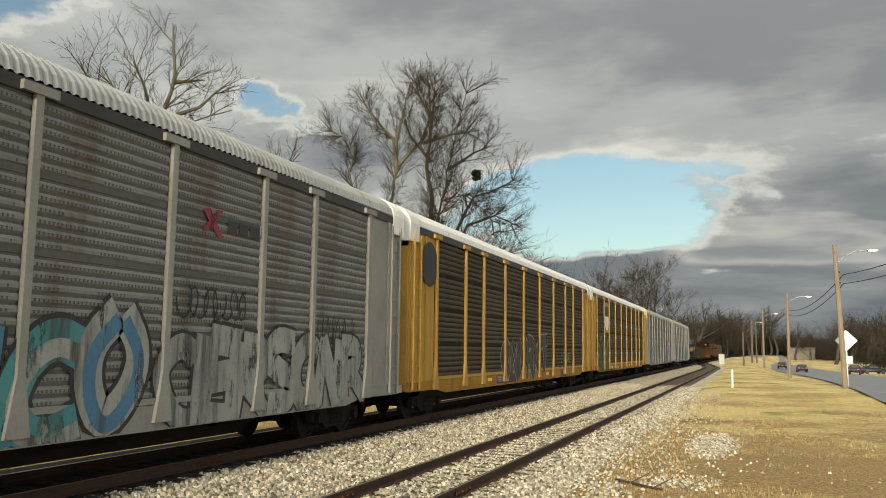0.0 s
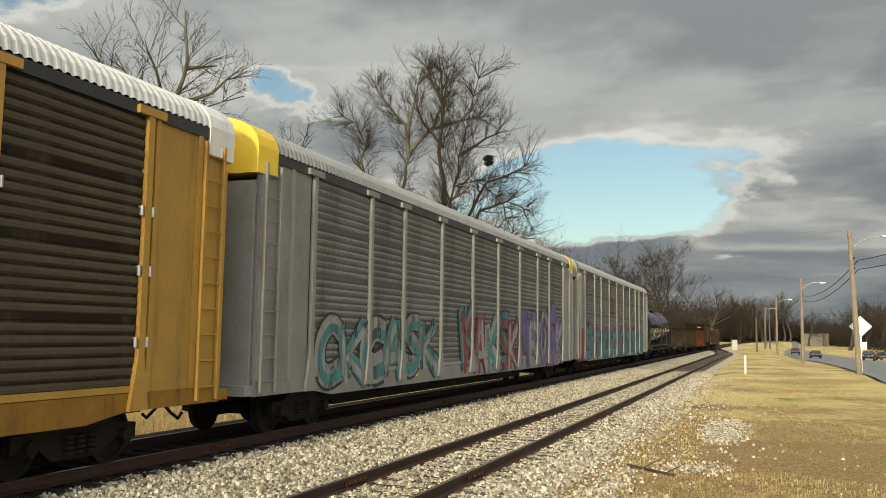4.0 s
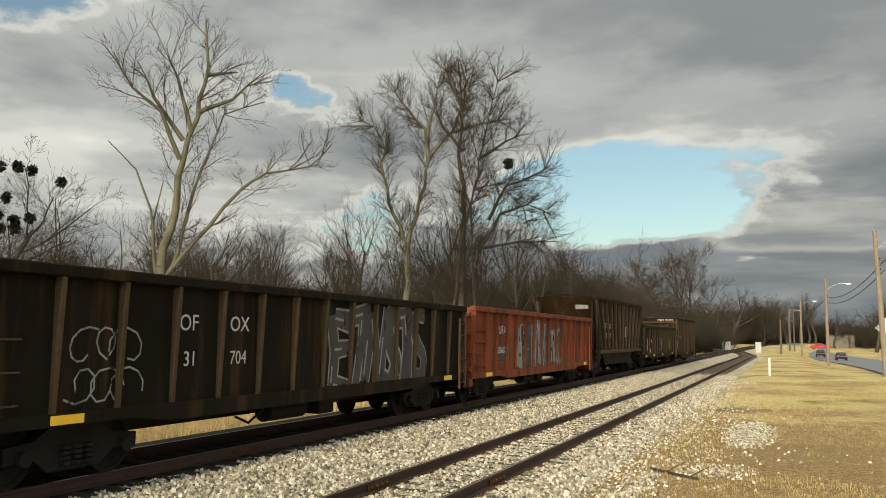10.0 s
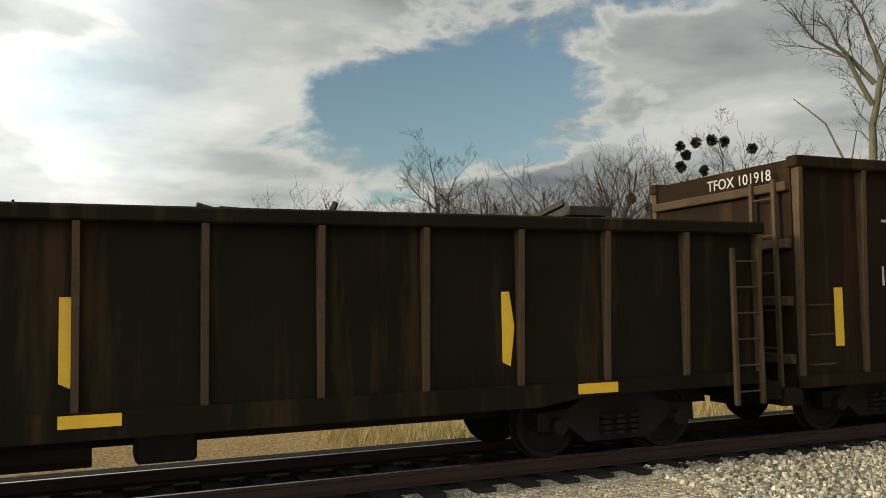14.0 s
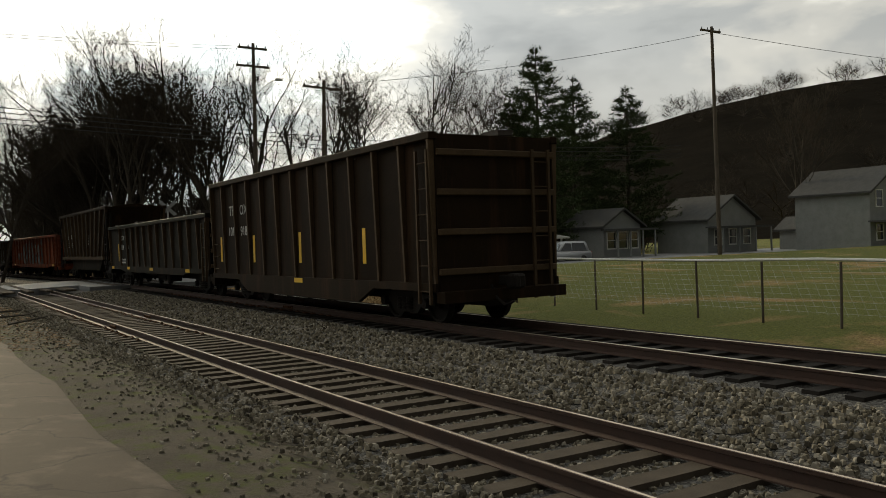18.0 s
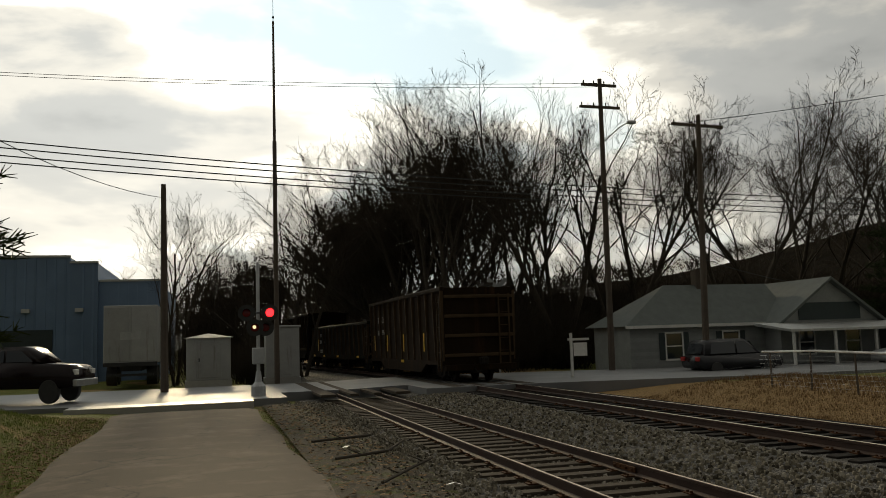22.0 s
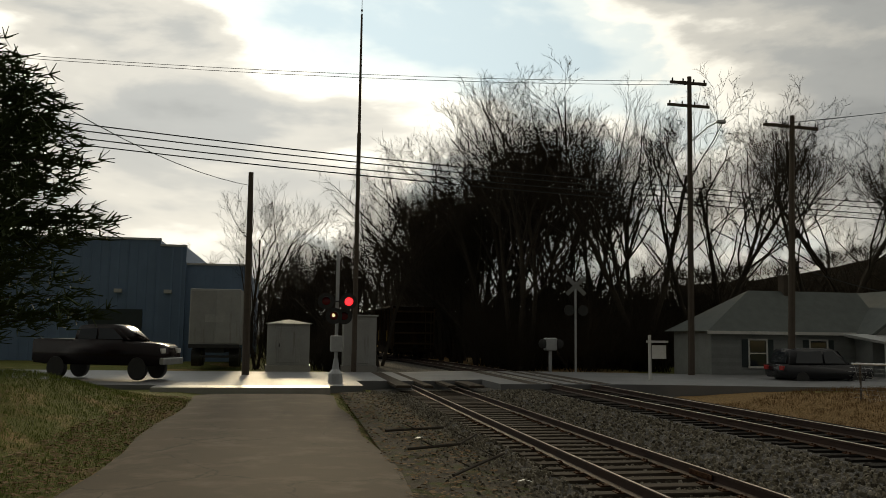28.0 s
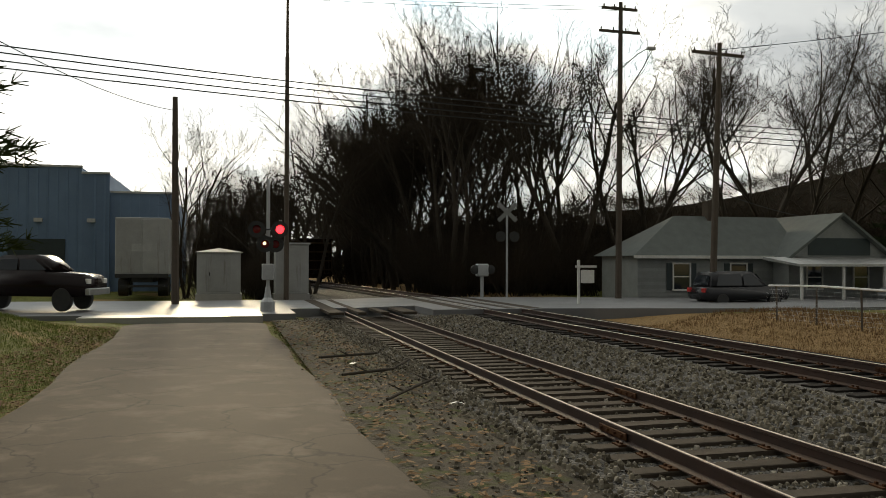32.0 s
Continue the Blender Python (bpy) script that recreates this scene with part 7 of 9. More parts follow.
def build_poles():
    spots = ((5.86, 62, 9.5), (4.2, 105, 9.7), (2.3, 160, 10.0), (0.6, 222, 10.0))
    for x, y, h in spots:
        street_lamp_pole(x, y, h, 2.0, -2.0 if y < 70 else 0.0)
    tops = [(x + 0.15, y, ground_z(x, y) + h - 2.0) for x, y, h in spots]
    for k in range(2):
        hang = [(10.5, 20, 8.4)] + tops
        for p, q in zip(hang[:-1], hang[1:]):
            wire(None, (p[0], p[1], p[2] - 0.6 * k), (q[0], q[1], q[2] - 0.6 * k), 0.8, 0.03)
    for x, y, h in ((-1.0, 150, 5.6), (0.4, 190, 8.5), (1.4, 200, 9.5)):
        utility_pole(x, y, h, [(0.4, 1.6)] if h > 6 else [], "distant wooden utility pole beside the road")
    utility_pole(-16.8, 70, 8.2, [(0.3, 0.5)], "wooden pole with a lamp among the bare trees", 0, True)
    # crossing side
    utility_pole(-19.55, -127.3, 15.4, [(0.3, 2.0), (1.5, 2.3)], "tall utility pole with two crossarms and a lamp", -0.6, True, 0.0)
    utility_pole(-22.5, -123.3, 12.5, [(0.5, 2.8)], "utility pole with one wide crossarm by the house", -2.0, False, 0.0)
    utility_pole(2.1, -125.3, 9.0, [], "plain wooden pole by the road", 0.4, False, 0.0)
    utility_pole(8.9, -104, 9.6, [(0.3, 2.0), (1.0, 2.0)], "utility pole with crossarms behind the pine", 0, False)
    utility_pole(-52, -116.3, 17.4, [(0.3, 2.2)], "tall utility pole beyond the field", 0.7, False, 0.0)
    p = thing("radio_mast", pose(-2.85, -129.3, 0), "thin dark radio mast behind the crossing", "mast")
    bm = bmesh.new()
    bm_tube(bm, (0, 0, -0.2), (0, 0, 12), 0.13, 0.10, 8)
    bm_tube(bm, (0, 0, 12), (0, 0, 18.2), 0.075, 0.05, 8)
    part("lower_tube", bm, M_DARKWOOD, p)
    bm = bmesh.new()
    bm_tube(bm, (0, 0, 18.2), (0, 0, 19.6), 0.02, 0.01, 5)
    for z in (17.6, 18.4):
        bm_tube(bm, (-0.05, 0, z), (0.05, 0, z), 0.06, seg=6)
    part("antenna", bm, M_BLACK, p)
    line = thing("overhead_wires", Matrix(), "overhead wires along the crossing road", "wires")
    for k, (dz, ph) in enumerate(((0.0, 0), (-0.35, 0), (-0.75, 0), (-1.1, 0))):
        wire(line, (30, -129, 13.6 + dz), (-19.6, -127.4, 9.6 + dz * 0.75), 0.5, 0.034)
        wire(line, (-19.6, -127.4, 9.6 + dz * 0.75), (-60, -127, 9.9 + dz), 0.6, 0.032)
    for k in range(2):
        wire(line, (22, -128, 14.6 + 0.12 * k), (-19.6, -127.4, 15.0 + 0.2 * k), 0.5, 0.014)
    wire(line, (8.9, -104, 9.0), (2.1, -125.3, 8.4), 0.8, 0.014)
    wire(line, (-19.6, -127.2, 8.0), (-34, -131, 4.6), 0.5, 0.03)
    wire(line, (-52, -116.4, 17.0), (-22.5, -123.3, 12.1), 0.5, 0.02)
    wire(line, (-52, -116.4, 17.0), (-110, -104, 15), 0.8, 0.02)


# crossing furniture
def build_signals():
    s = thing("crossing_signal", pose(-1.5, -119.3, 0.1), "silver crossing signal mast with one red lamp lit", "crossing signal", "crossing signals")
    bm = bmesh.new()
    bm_tube(bm, (0, 0, -0.3), (0, 0, 4.9), 0.065, seg=10)
    part("mast", bm, M_SILVER, s)
    bm = bmesh.new()
    bm_lathe(bm, [(0.28, -0.2), (0.26, 0.35), (0.14, 0.5), (0.08, 0.9)], (0, 0, 0), "z", 12)
    part("base", bm, M_SILVER, s)
    bm = bmesh.new()
    bm_box(bm, -0.22, 0.22, -0.16, 0.16, 1.15, 1.75, 0.03)
    part("junction_box", bm, M_SILVER, s)
    lens_on, lens_off = glowing("lit_red_lens", (1.0, 0.02, 0.03), 14.0), material("dark_red_lens", (0.16, 0.012, 0.014), None, 0.2, bump=0)
    for dx, dy, lit, z in ((0.42, 0.14, False, 3.02), (-0.42, 0.14, True, 3.02), (-0.28, -0.2, False, 2.48), (0.12, 0.16, False, 2.48)):
        bm = bmesh.new()
        bm_lathe(bm, [(0.31, dy), (0.31, dy + 0.02)], (dx, 0, z), "y", 22)
        head = part("signal_head", bm, M_BLACK, s, "black round backboard")
        bm = bmesh.new()
        for i in range(9):
            a, b = math.pi * (0.08 + 0.84 * i / 9), math.pi * (0.08 + 0.84 * (i + 1) / 9)
            v = [bm.verts.new((dx + 0.17 * math.cos(t), dy + e, z + 0.17 * math.sin(t))) for t in (a, b) for e in (0.02, 0.24)]
            bm.faces.new((v[0], v[1], v[3], v[2]))
        part("hood", bm, M_BLACK, head)
        bm = bmesh.new()
        bm_lathe(bm, [(0.15, dy + 0.021), (0.14, dy + 0.05), (0.05, dy + 0.07)], (dx, 0, z), "y", 18)
        part("lens", bm, lens_on if lit else lens_off, head, "glowing red lens" if lit else "unlit red lens")
    bm = bmesh.new()
    bm_lathe(bm, [(0.06, 0.1), (0.06, 0.14)], (0.14, 0.1, 2.5), "y", 12)
    part("gate_lamp", bm, glowing("warm_lamp", (1.0, 0.75, 0.45), 6.0), s)
    bm = bmesh.new()
    bm_tube(bm, (-0.42, 0.1, 3.02), (0.42, 0.1, 3.02), 0.03, seg=6)
    part("lamp_bar", bm, M_BLACK, s)
    # far-side signal with crossbuck
    s = thing("crossing_signal", pose(-14.5, -130.2, 0.1), "crossing signal with a white crossbuck", "crossing signal", "crossing signals")
    bm = bmesh.new()
    bm_tube(bm, (0, 0, -0.3), (0, 0, 4.7), 0.06, seg=8)
    part("mast", bm, M_SILVER, s)
    for a in (42, -42):
        bm = bmesh.new()
        bm_box(bm, -0.68, 0.68, 0.07 + (0.01 if a > 0 else 0), 0.08 + (0.01 if a > 0 else 0), -0.11, 0.11)
        ob = part("crossbuck_blade", bm, M_SHADEWALL, s)
        ob.matrix_basis = pose(0, 0, 4.5, 0, a, 0)
    for dx in (-0.38, 0.38):
        bm = bmesh.new()
        bm_lathe(bm, [(0.28, 0.1), (0.28, 0.13)], (dx, 0, 3.2), "y", 18)
        part("signal_head", bm, M_BLACK, s)
    g = thing("gate_mechanism", pose(-12.9, -129.5, 0.05), "silver gate mechanism box on a short post", "crossing gate")
    bm = bmesh.new()
    bm_box(bm, -0.3, 0.3, -0.25, 0.25, 1.15, 1.8, 0.05)
    part("housing", bm, M_SILVER, g)
    bm = bmesh.new()
    bm_tube(bm, (0, 0, -0.2), (0, 0, 1.18), 0.09, seg=8)
    part("post", bm, M_SILVER, g)
    for dx in (-0.42, 0.42):
        bm = bmesh.new()
        bm_lathe(bm, [(0.24, 0.1), (0.24, 0.2), (0.1, 0.24)], (dx, 0, 1.5), "y", 14)
        part("side_lamp", bm, M_BLACK, g)

    def cabinet(name, x, y, w, d, h, label, roof):
        c = thing(name, pose(x, y, 0.05), label, "relay cabinet", "relay cabinets")
        bm = bmesh.new()
        bm_box(bm, -w / 2 - 0.06, w / 2 + 0.06, -d / 2 - 0.06, d / 2 + 0.06, -0.4, 0.28)
        part("plinth", bm, M_WET, c)
        bm = bmesh.new()
        bm_box(bm, -w / 2, w / 2, -d / 2, d / 2, 0.28, h, 0.02)
        part("body", bm, M_CAB, c)
        bm = bmesh.new()
        if roof:
            k = [bm.verts.new(p) for p in ((-w / 2 - 0.12, -d / 2 - 0.12, h), (w / 2 + 0.12, -d / 2 - 0.12, h), (w / 2 + 0.12, d / 2 + 0.12, h), (-w / 2 - 0.12, d / 2 + 0.12, h), (0, 0, h + 0.22))]
            for q in ((0, 1, 4), (1, 2, 4), (2, 3, 4), (3, 0, 4), (3, 2, 1, 0)):
                bm.faces.new([k[i] for i in q])
        else:
            bm_box(bm, -w / 2 - 0.08, w / 2 + 0.08, -d / 2 - 0.08, d / 2 + 0.08, h, h + 0.09, 0.02)
        part("roof", bm, M_CAB, c)
        bm = bmesh.new()
        bm_box(bm, -w * 0.28, w * 0.28, d / 2, d / 2 + 0.025, 0.4, h - 0.2, 0.01)
        dr = part("door", bm, M_CAB, c)
        bm = bmesh.new()
        bm_box(bm, w * 0.2, w * 0.2 + 0.05, d / 2 + 0.025, d / 2 + 0.06, h * 0.5, h * 0.5 + 0.18)
        part("handle", bm, M_BLACK, dr)
    cabinet("relay_cabinet", 0.35, -131.4, 2.1, 1.7, 2.35, "white relay cabinet with a pyramid roof", True)
    cabinet("relay_cabinet", -3.2, -131.0, 1.65, 1.4, 2.75, "white relay cabinet with a flat roof", False)
    # white roadside sign by the house
    s = thing("yard_sign", pose(-15.25, -121.5, -0.02), "white hanging yard sign on a post", "sign")
    bm = bmesh.new()
    bm_box(bm, 0.36, 0.46, -0.05, 0.05, -0.3, 2.05)
    part("post", bm, M_WHITE, s)
    bm = bmesh.new()
    bm_box(bm, -0.42, 0.55, -0.04, 0.04, 1.72, 1.82)
    part("bracket", bm, M_WHITE, s)
    bm = bmesh.new()
    bm_box(bm, -0.32, 0.3, -0.02, 0.02, 1.05, 1.62)
    part("board", bm, M_WHITE, s)
    # near signs along the first stretch
    s = thing("road_sign", pose(6.2, 64, ground_z(6.2, 64) + 0.1), "back of a grey diamond road sign", "road sign")
    bm = bmesh.new()
    bm_box(bm, -0.04, 0.04, -0.04, 0.04, -0.2, 3.3)
    part("post", bm, M_GALV, s)
    bm = bmesh.new()
    bm_box(bm, -0.5, 0.5, -0.06, -0.05, -0.5, 0.5)
    ob = part("sign_plate", bm, M_GALV, s)
    ob.matrix_basis = pose(0, 0, 3.1, 0, 45, 0)
    bm = bmesh.new()
    bm_box(bm, -0.35, 0.35, -0.06, -0.05, 1.55, 2.05)
    part("lower_plate", bm, M_GALV, s)
    for x, y, h, r, lab in ((-1.1, 58, 1.15, 0.07, "white marker post in the grass"),):
        s = thing("marker_post", pose(x, y, ground_z(x, y)), lab, "marker post")
        bm = bmesh.new()
        bm_lathe(bm, [(r, -0.2), (r, h - 0.05), (r * 0.6, h)], (0, 0, 0), "z", 10)
        part("post", bm, M_WHITE, s)
    for x, y, w, h in ((-12.6, 200, 1.7, 2.0), (-5.4, 182, 1.1, 2.0)):
        c = thing("signal_cabinet", pose(x, y, ground_z(x, y)), "small white signal cabinet beside the line", "relay cabinet", "relay cabinets")
        bm = bmesh.new()
        bm_box(bm, -w / 2, w / 2, -0.5, 0.5, -0.3, h, 0.04)
        part("body", bm, M_CAB, c)
        bm = bmesh.new()
        bm_box(bm, -w / 2 - 0.06, w / 2 + 0.06, -0.56, 0.56, h, h + 0.08)
        part("roof", bm, M_CAB, c)


# vehicles
def wheel_at(parent, x, y, z, r, w):
    bm = bmesh.new()
    bm_lathe(bm, [(r * 0.62, y - w / 2), (r * 0.95, y - w / 2), (r, y - w / 3), (r, y + w / 3), (r * 0.95, y + w / 2), (r * 0.62, y + w / 2)], (x, 0, z), "y", 22)
    t = part("tyre", bm, M_BLACK, parent)
    bm = bmesh.new()
    bm_lathe(bm, [(r * 0.1, y - w / 2 + 0.02), (r * 0.62, y - w / 2 + 0.01), (r * 0.62, y + w / 2 - 0.01), (r * 0.1, y + w / 2 - 0.02)], (x, 0, z), "y", 16)
    part("rim", bm, M_GALV, t)


def body_from_side(name, outline, half, tuck, material_, parent, label="", bevel=0.05):
    """A vehicle body: side outline in (x, z), extruded across, narrowed towards the top."""
    bm = bmesh.new()
    bm_prism(bm, outline, "y", -half, half)
    zs = [p[1] for p in outline]
    lo, hi = min(zs), max(zs)
    for v in bm.verts:
        v.co.y *= 1 - tuck * max(0.0, (v.co.z - lo) / (hi - lo))
    bmesh.ops.bevel(bm, geom=list(bm.edges), offset=bevel, segments=2, affect="EDGES")
    return part(name, bm, material_, parent, label, True)


def pickup(m, paint, label):
    v = thing("pickup_truck", m, label, "pickup truck")
    body_from_side("body", [(-3.0, 0.62), (-3.02, 1.42), (-2.95, 1.46), (-1.15, 1.44), (-1.1, 1.40), (1.1, 1.40), (1.15, 1.42), (2.65, 1.30), (2.85, 1.1), (2.9, 0.6), (2.45, 0.52), (-2.4, 0.55)], 1.0, 0.04, paint, v, "", 0.06)
    body_from_side("cab", [(-1.12, 1.38), (-1.06, 1.86), (-0.84, 2.0), (0.5, 2.02), (0.8, 1.94), (1.5, 1.42)], 0.92, 0.16, paint, v)
    for s in (-1, 1):
        bm = bmesh.new()
        y = s * 0.81
        bm_prism(bm, [(-0.92, 1.48), (-0.88, 1.84), (-0.1, 1.88), (-0.1, 1.48)], "y", min(y, y + s * 0.02), max(y, y + s * 0.02))
        for vv in bm.verts:
            vv.co.y += s * (0.085 if vv.co.z < 1.6 else 0.0)
        part("rear_window", bm, M_GLASS, v)
        bm = bmesh.new()
        bm_prism(bm, [(0.0, 1.48), (0.0, 1.88), (0.62, 1.86), (1.15, 1.48)], "y", min(y, y + s * 0.02), max(y, y + s * 0.02))
        for vv in bm.verts:
            vv.co.y += s * (0.085 if vv.co.z < 1.6 else 0.0)
        part("side_window", bm, M_GLASS, v)
        for x in (-1.85, 1.85):
            wheel_at(v, x, s * 0.88, 0.42, 0.42, 0.28)
    bm = bmesh.new()
    bm_box(bm, -2.85, -1.15, -0.82, 0.82, 1.40, 1.475)
    part("bed", bm, M_BLACK, v)
    bm = bmesh.new()
    bm_box(bm, 2.82, 3.02, -0.95, 0.95, 0.58, 0.82, 0.03)
    part("bumper", bm, M_GALV, v)
    for s in (-0.72, 0.72):
        bm = bmesh.new()
        bm_box(bm, 2.78, 2.92, s - 0.16, s + 0.16, 0.98, 1.16, 0.02)
        part("headlight", bm, M_WHITE, v)
        bm = bmesh.new()
        bm_box(bm, -3.08, -3.0, s - 0.1, s + 0.1, 0.95, 1.3, 0.01)
        part("tail_light", bm, M_RED, v)
    return v


def car_body(name, m, paint, label, tall=False, group="parked cars"):
    v = thing(name, m, label, "car", group)
    h = 1.72 if tall else 1.45
    body_from_side("body", [(-2.2, 0.42), (-2.28, 0.85), (-2.1, 1.0), (1.0, 1.0), (2.1, 0.88), (2.25, 0.6), (2.15, 0.36), (-2.0, 0.34)], 0.90, 0.05, paint, v)
    body_from_side("cabin", [(-2.05 if tall else -1.5, 0.96), (-1.85 if tall else -0.95, h - 0.06), (-1.4 if tall else -0.7, h), (0.1, h), (0.35, h - 0.05), (1.1, 0.98)], 0.84, 0.2, paint, v)
    for s in (-1, 1):
        bm = bmesh.new()
        y = s * 0.73
        a = -1.7 if tall else -1.0
        for x0, x1, x2, x3 in ((a, a + 0.15, -0.35, -0.35), (-0.25, -0.25, 0.25, 0.8)):
            bm_prism(bm, [(x0, 1.05), (x1, h - 0.15), (x2, h - 0.12), (x3, 1.05)], "y", min(y, y + s * 0.02), max(y, y + s * 0.02))
        for vv in bm.verts:
            vv.co.y += s * 0.105 * (1 if vv.co.z < 1.2 else 0)
        part("side_window", bm, M_GLASS, v)
        for x in (-1.4, 1.4):
            wheel_at(v, x, s * 0.80, 0.33, 0.33, 0.22)
    for e, x in ((1, 0.62), (-1, -2.02 if tall else -1.42)):
        bm = bmesh.new()
        vs = [bm.verts.new(p) for p in ((x + e * 0.40, -0.66, 1.06), (x + e * 0.40, 0.66, 1.06), (x - e * 0.02, 0.58, h - 0.12), (x - e * 0.02, -0.58, h - 0.12))] if e > 0 else [bm.verts.new(p) for p in ((x - 0.06, -0.66, 1.06), (x - 0.06, 0.66, 1.06), (x + 0.16, 0.58, h - 0.12), (x + 0.16, -0.58, h - 0.12))]
        bm.faces.new(vs)
        part("windscreen" if e > 0 else "rear_window", bm, M_GLASS, v)
    for s in (-0.65, 0.65):
        bm = bmesh.new()
        bm_box(bm, -2.32, -2.2, s - 0.16, s + 0.16, 0.72, 0.92, 0.02)
        part("tail_light", bm, M_RED, v)
    return v


M_MAROON = material("dark_maroon_paint", (0.009, 0.0035, 0.0035), (0.006, 0.0025, 0.0025), 0.25, scale=1, fine=12, bump=0, spec=0.25)
M_SILVERCAR = material("silver_car_paint", (0.45, 0.46, 0.48), (0.35, 0.36, 0.38), 0.28, 0.5, scale=1, fine=12, bump=0)
M_TAN = material("dull_tan_wall", (0.20, 0.175, 0.145), (0.12, 0.105, 0.09), 0.8, scale=0.6, fine=10, bump=0.05)
M_DARKSUV = material("charcoal_car_paint", (0.025, 0.025, 0.028), (0.016, 0.016, 0.018), 0.25, 0.1, scale=1, fine=12, bump=0)
M_DARKPAINT = material("dark_blue_car_paint", (0.03, 0.035, 0.05), None, 0.25, scale=1, fine=12, bump=0)
M_CARRED = material("bright_red_car_paint", (0.55, 0.03, 0.025), (0.4, 0.02, 0.02), 0.3, scale=1, fine=12, bump=0)


def trailer(m):
    v = thing("semi_trailer", m, "white box trailer parked by the blue building", "trailer")
    bm = bmesh.new()
    bm_box(bm, -1.3, 1.3, -13.0, 0, 1.15, 4.1, 0.03)
    part("box", bm, M_CAB, v)
    for x in (-0.64, 0.64):
        bm = bmesh.new()
        bm_box(bm, x - 0.6, x + 0.6, 0.0, 0.03, 1.25, 4.0, 0.01)
        part("rear_door", bm, M_CAB, v)
    bm = bmesh.new()
    bm_box(bm, -1.3, 1.3, 0.0, 0.06, 1.0, 1.2)
    bm_box(bm, -1.1, 1.1, -0.1, 0.0, 0.5, 0.62)
    part("underride_guard", bm, M_BLACK, v)
    bm = bmesh.new()
    bm_box(bm, -0.5, 0.5, -4.2, -0.3, 0.75, 1.12)
    part("bogie", bm, M_BLACK, v)
    for y in (-1.2, -2.5):
        for x in (-0.98, 0.98):
            bm = bmesh.new()
            bm_lathe(bm, [(0.3, x - 0.25), (0.5, x - 0.25), (0.5, x + 0.25), (0.3, x + 0.25)], (0, y, 0.5), "x", 18)
            part("tyre", bm, M_BLACK, v)
    bm = bmesh.new()
    bm_box(bm, -0.5, 0.5, 0.031, 0.036, 2.35, 2.75)
    part("placard", bm, M_GALV, v)


# buildings
def window(parent, x, y, z, w, h, face="y"):
    """A framed window on a wall that faces +y."""
    bm = bmesh.new()
    for a, b, c, d in ((-w / 2 - 0.08, w / 2 + 0.08, h, h + 0.09), (-w / 2 - 0.1, w / 2 + 0.1, -0.1, 0.0), (-w / 2 - 0.08, -w / 2, 0, h), (w / 2, w / 2 + 0.08, 0, h), (-w / 2, w / 2, h / 2 - 0.03, h / 2 + 0.03)):
        bm_box(bm, x + a, x + b, y, y + 0.06, z + c, z + d)
    f = part("window", bm, M_WHITE, parent)
    bm = bmesh.new()
    bm_box(bm, x - w / 2, x + w / 2, y + 0.004, y + 0.012, z, z + h)
    part("pane", bm, M_GLASS, f)


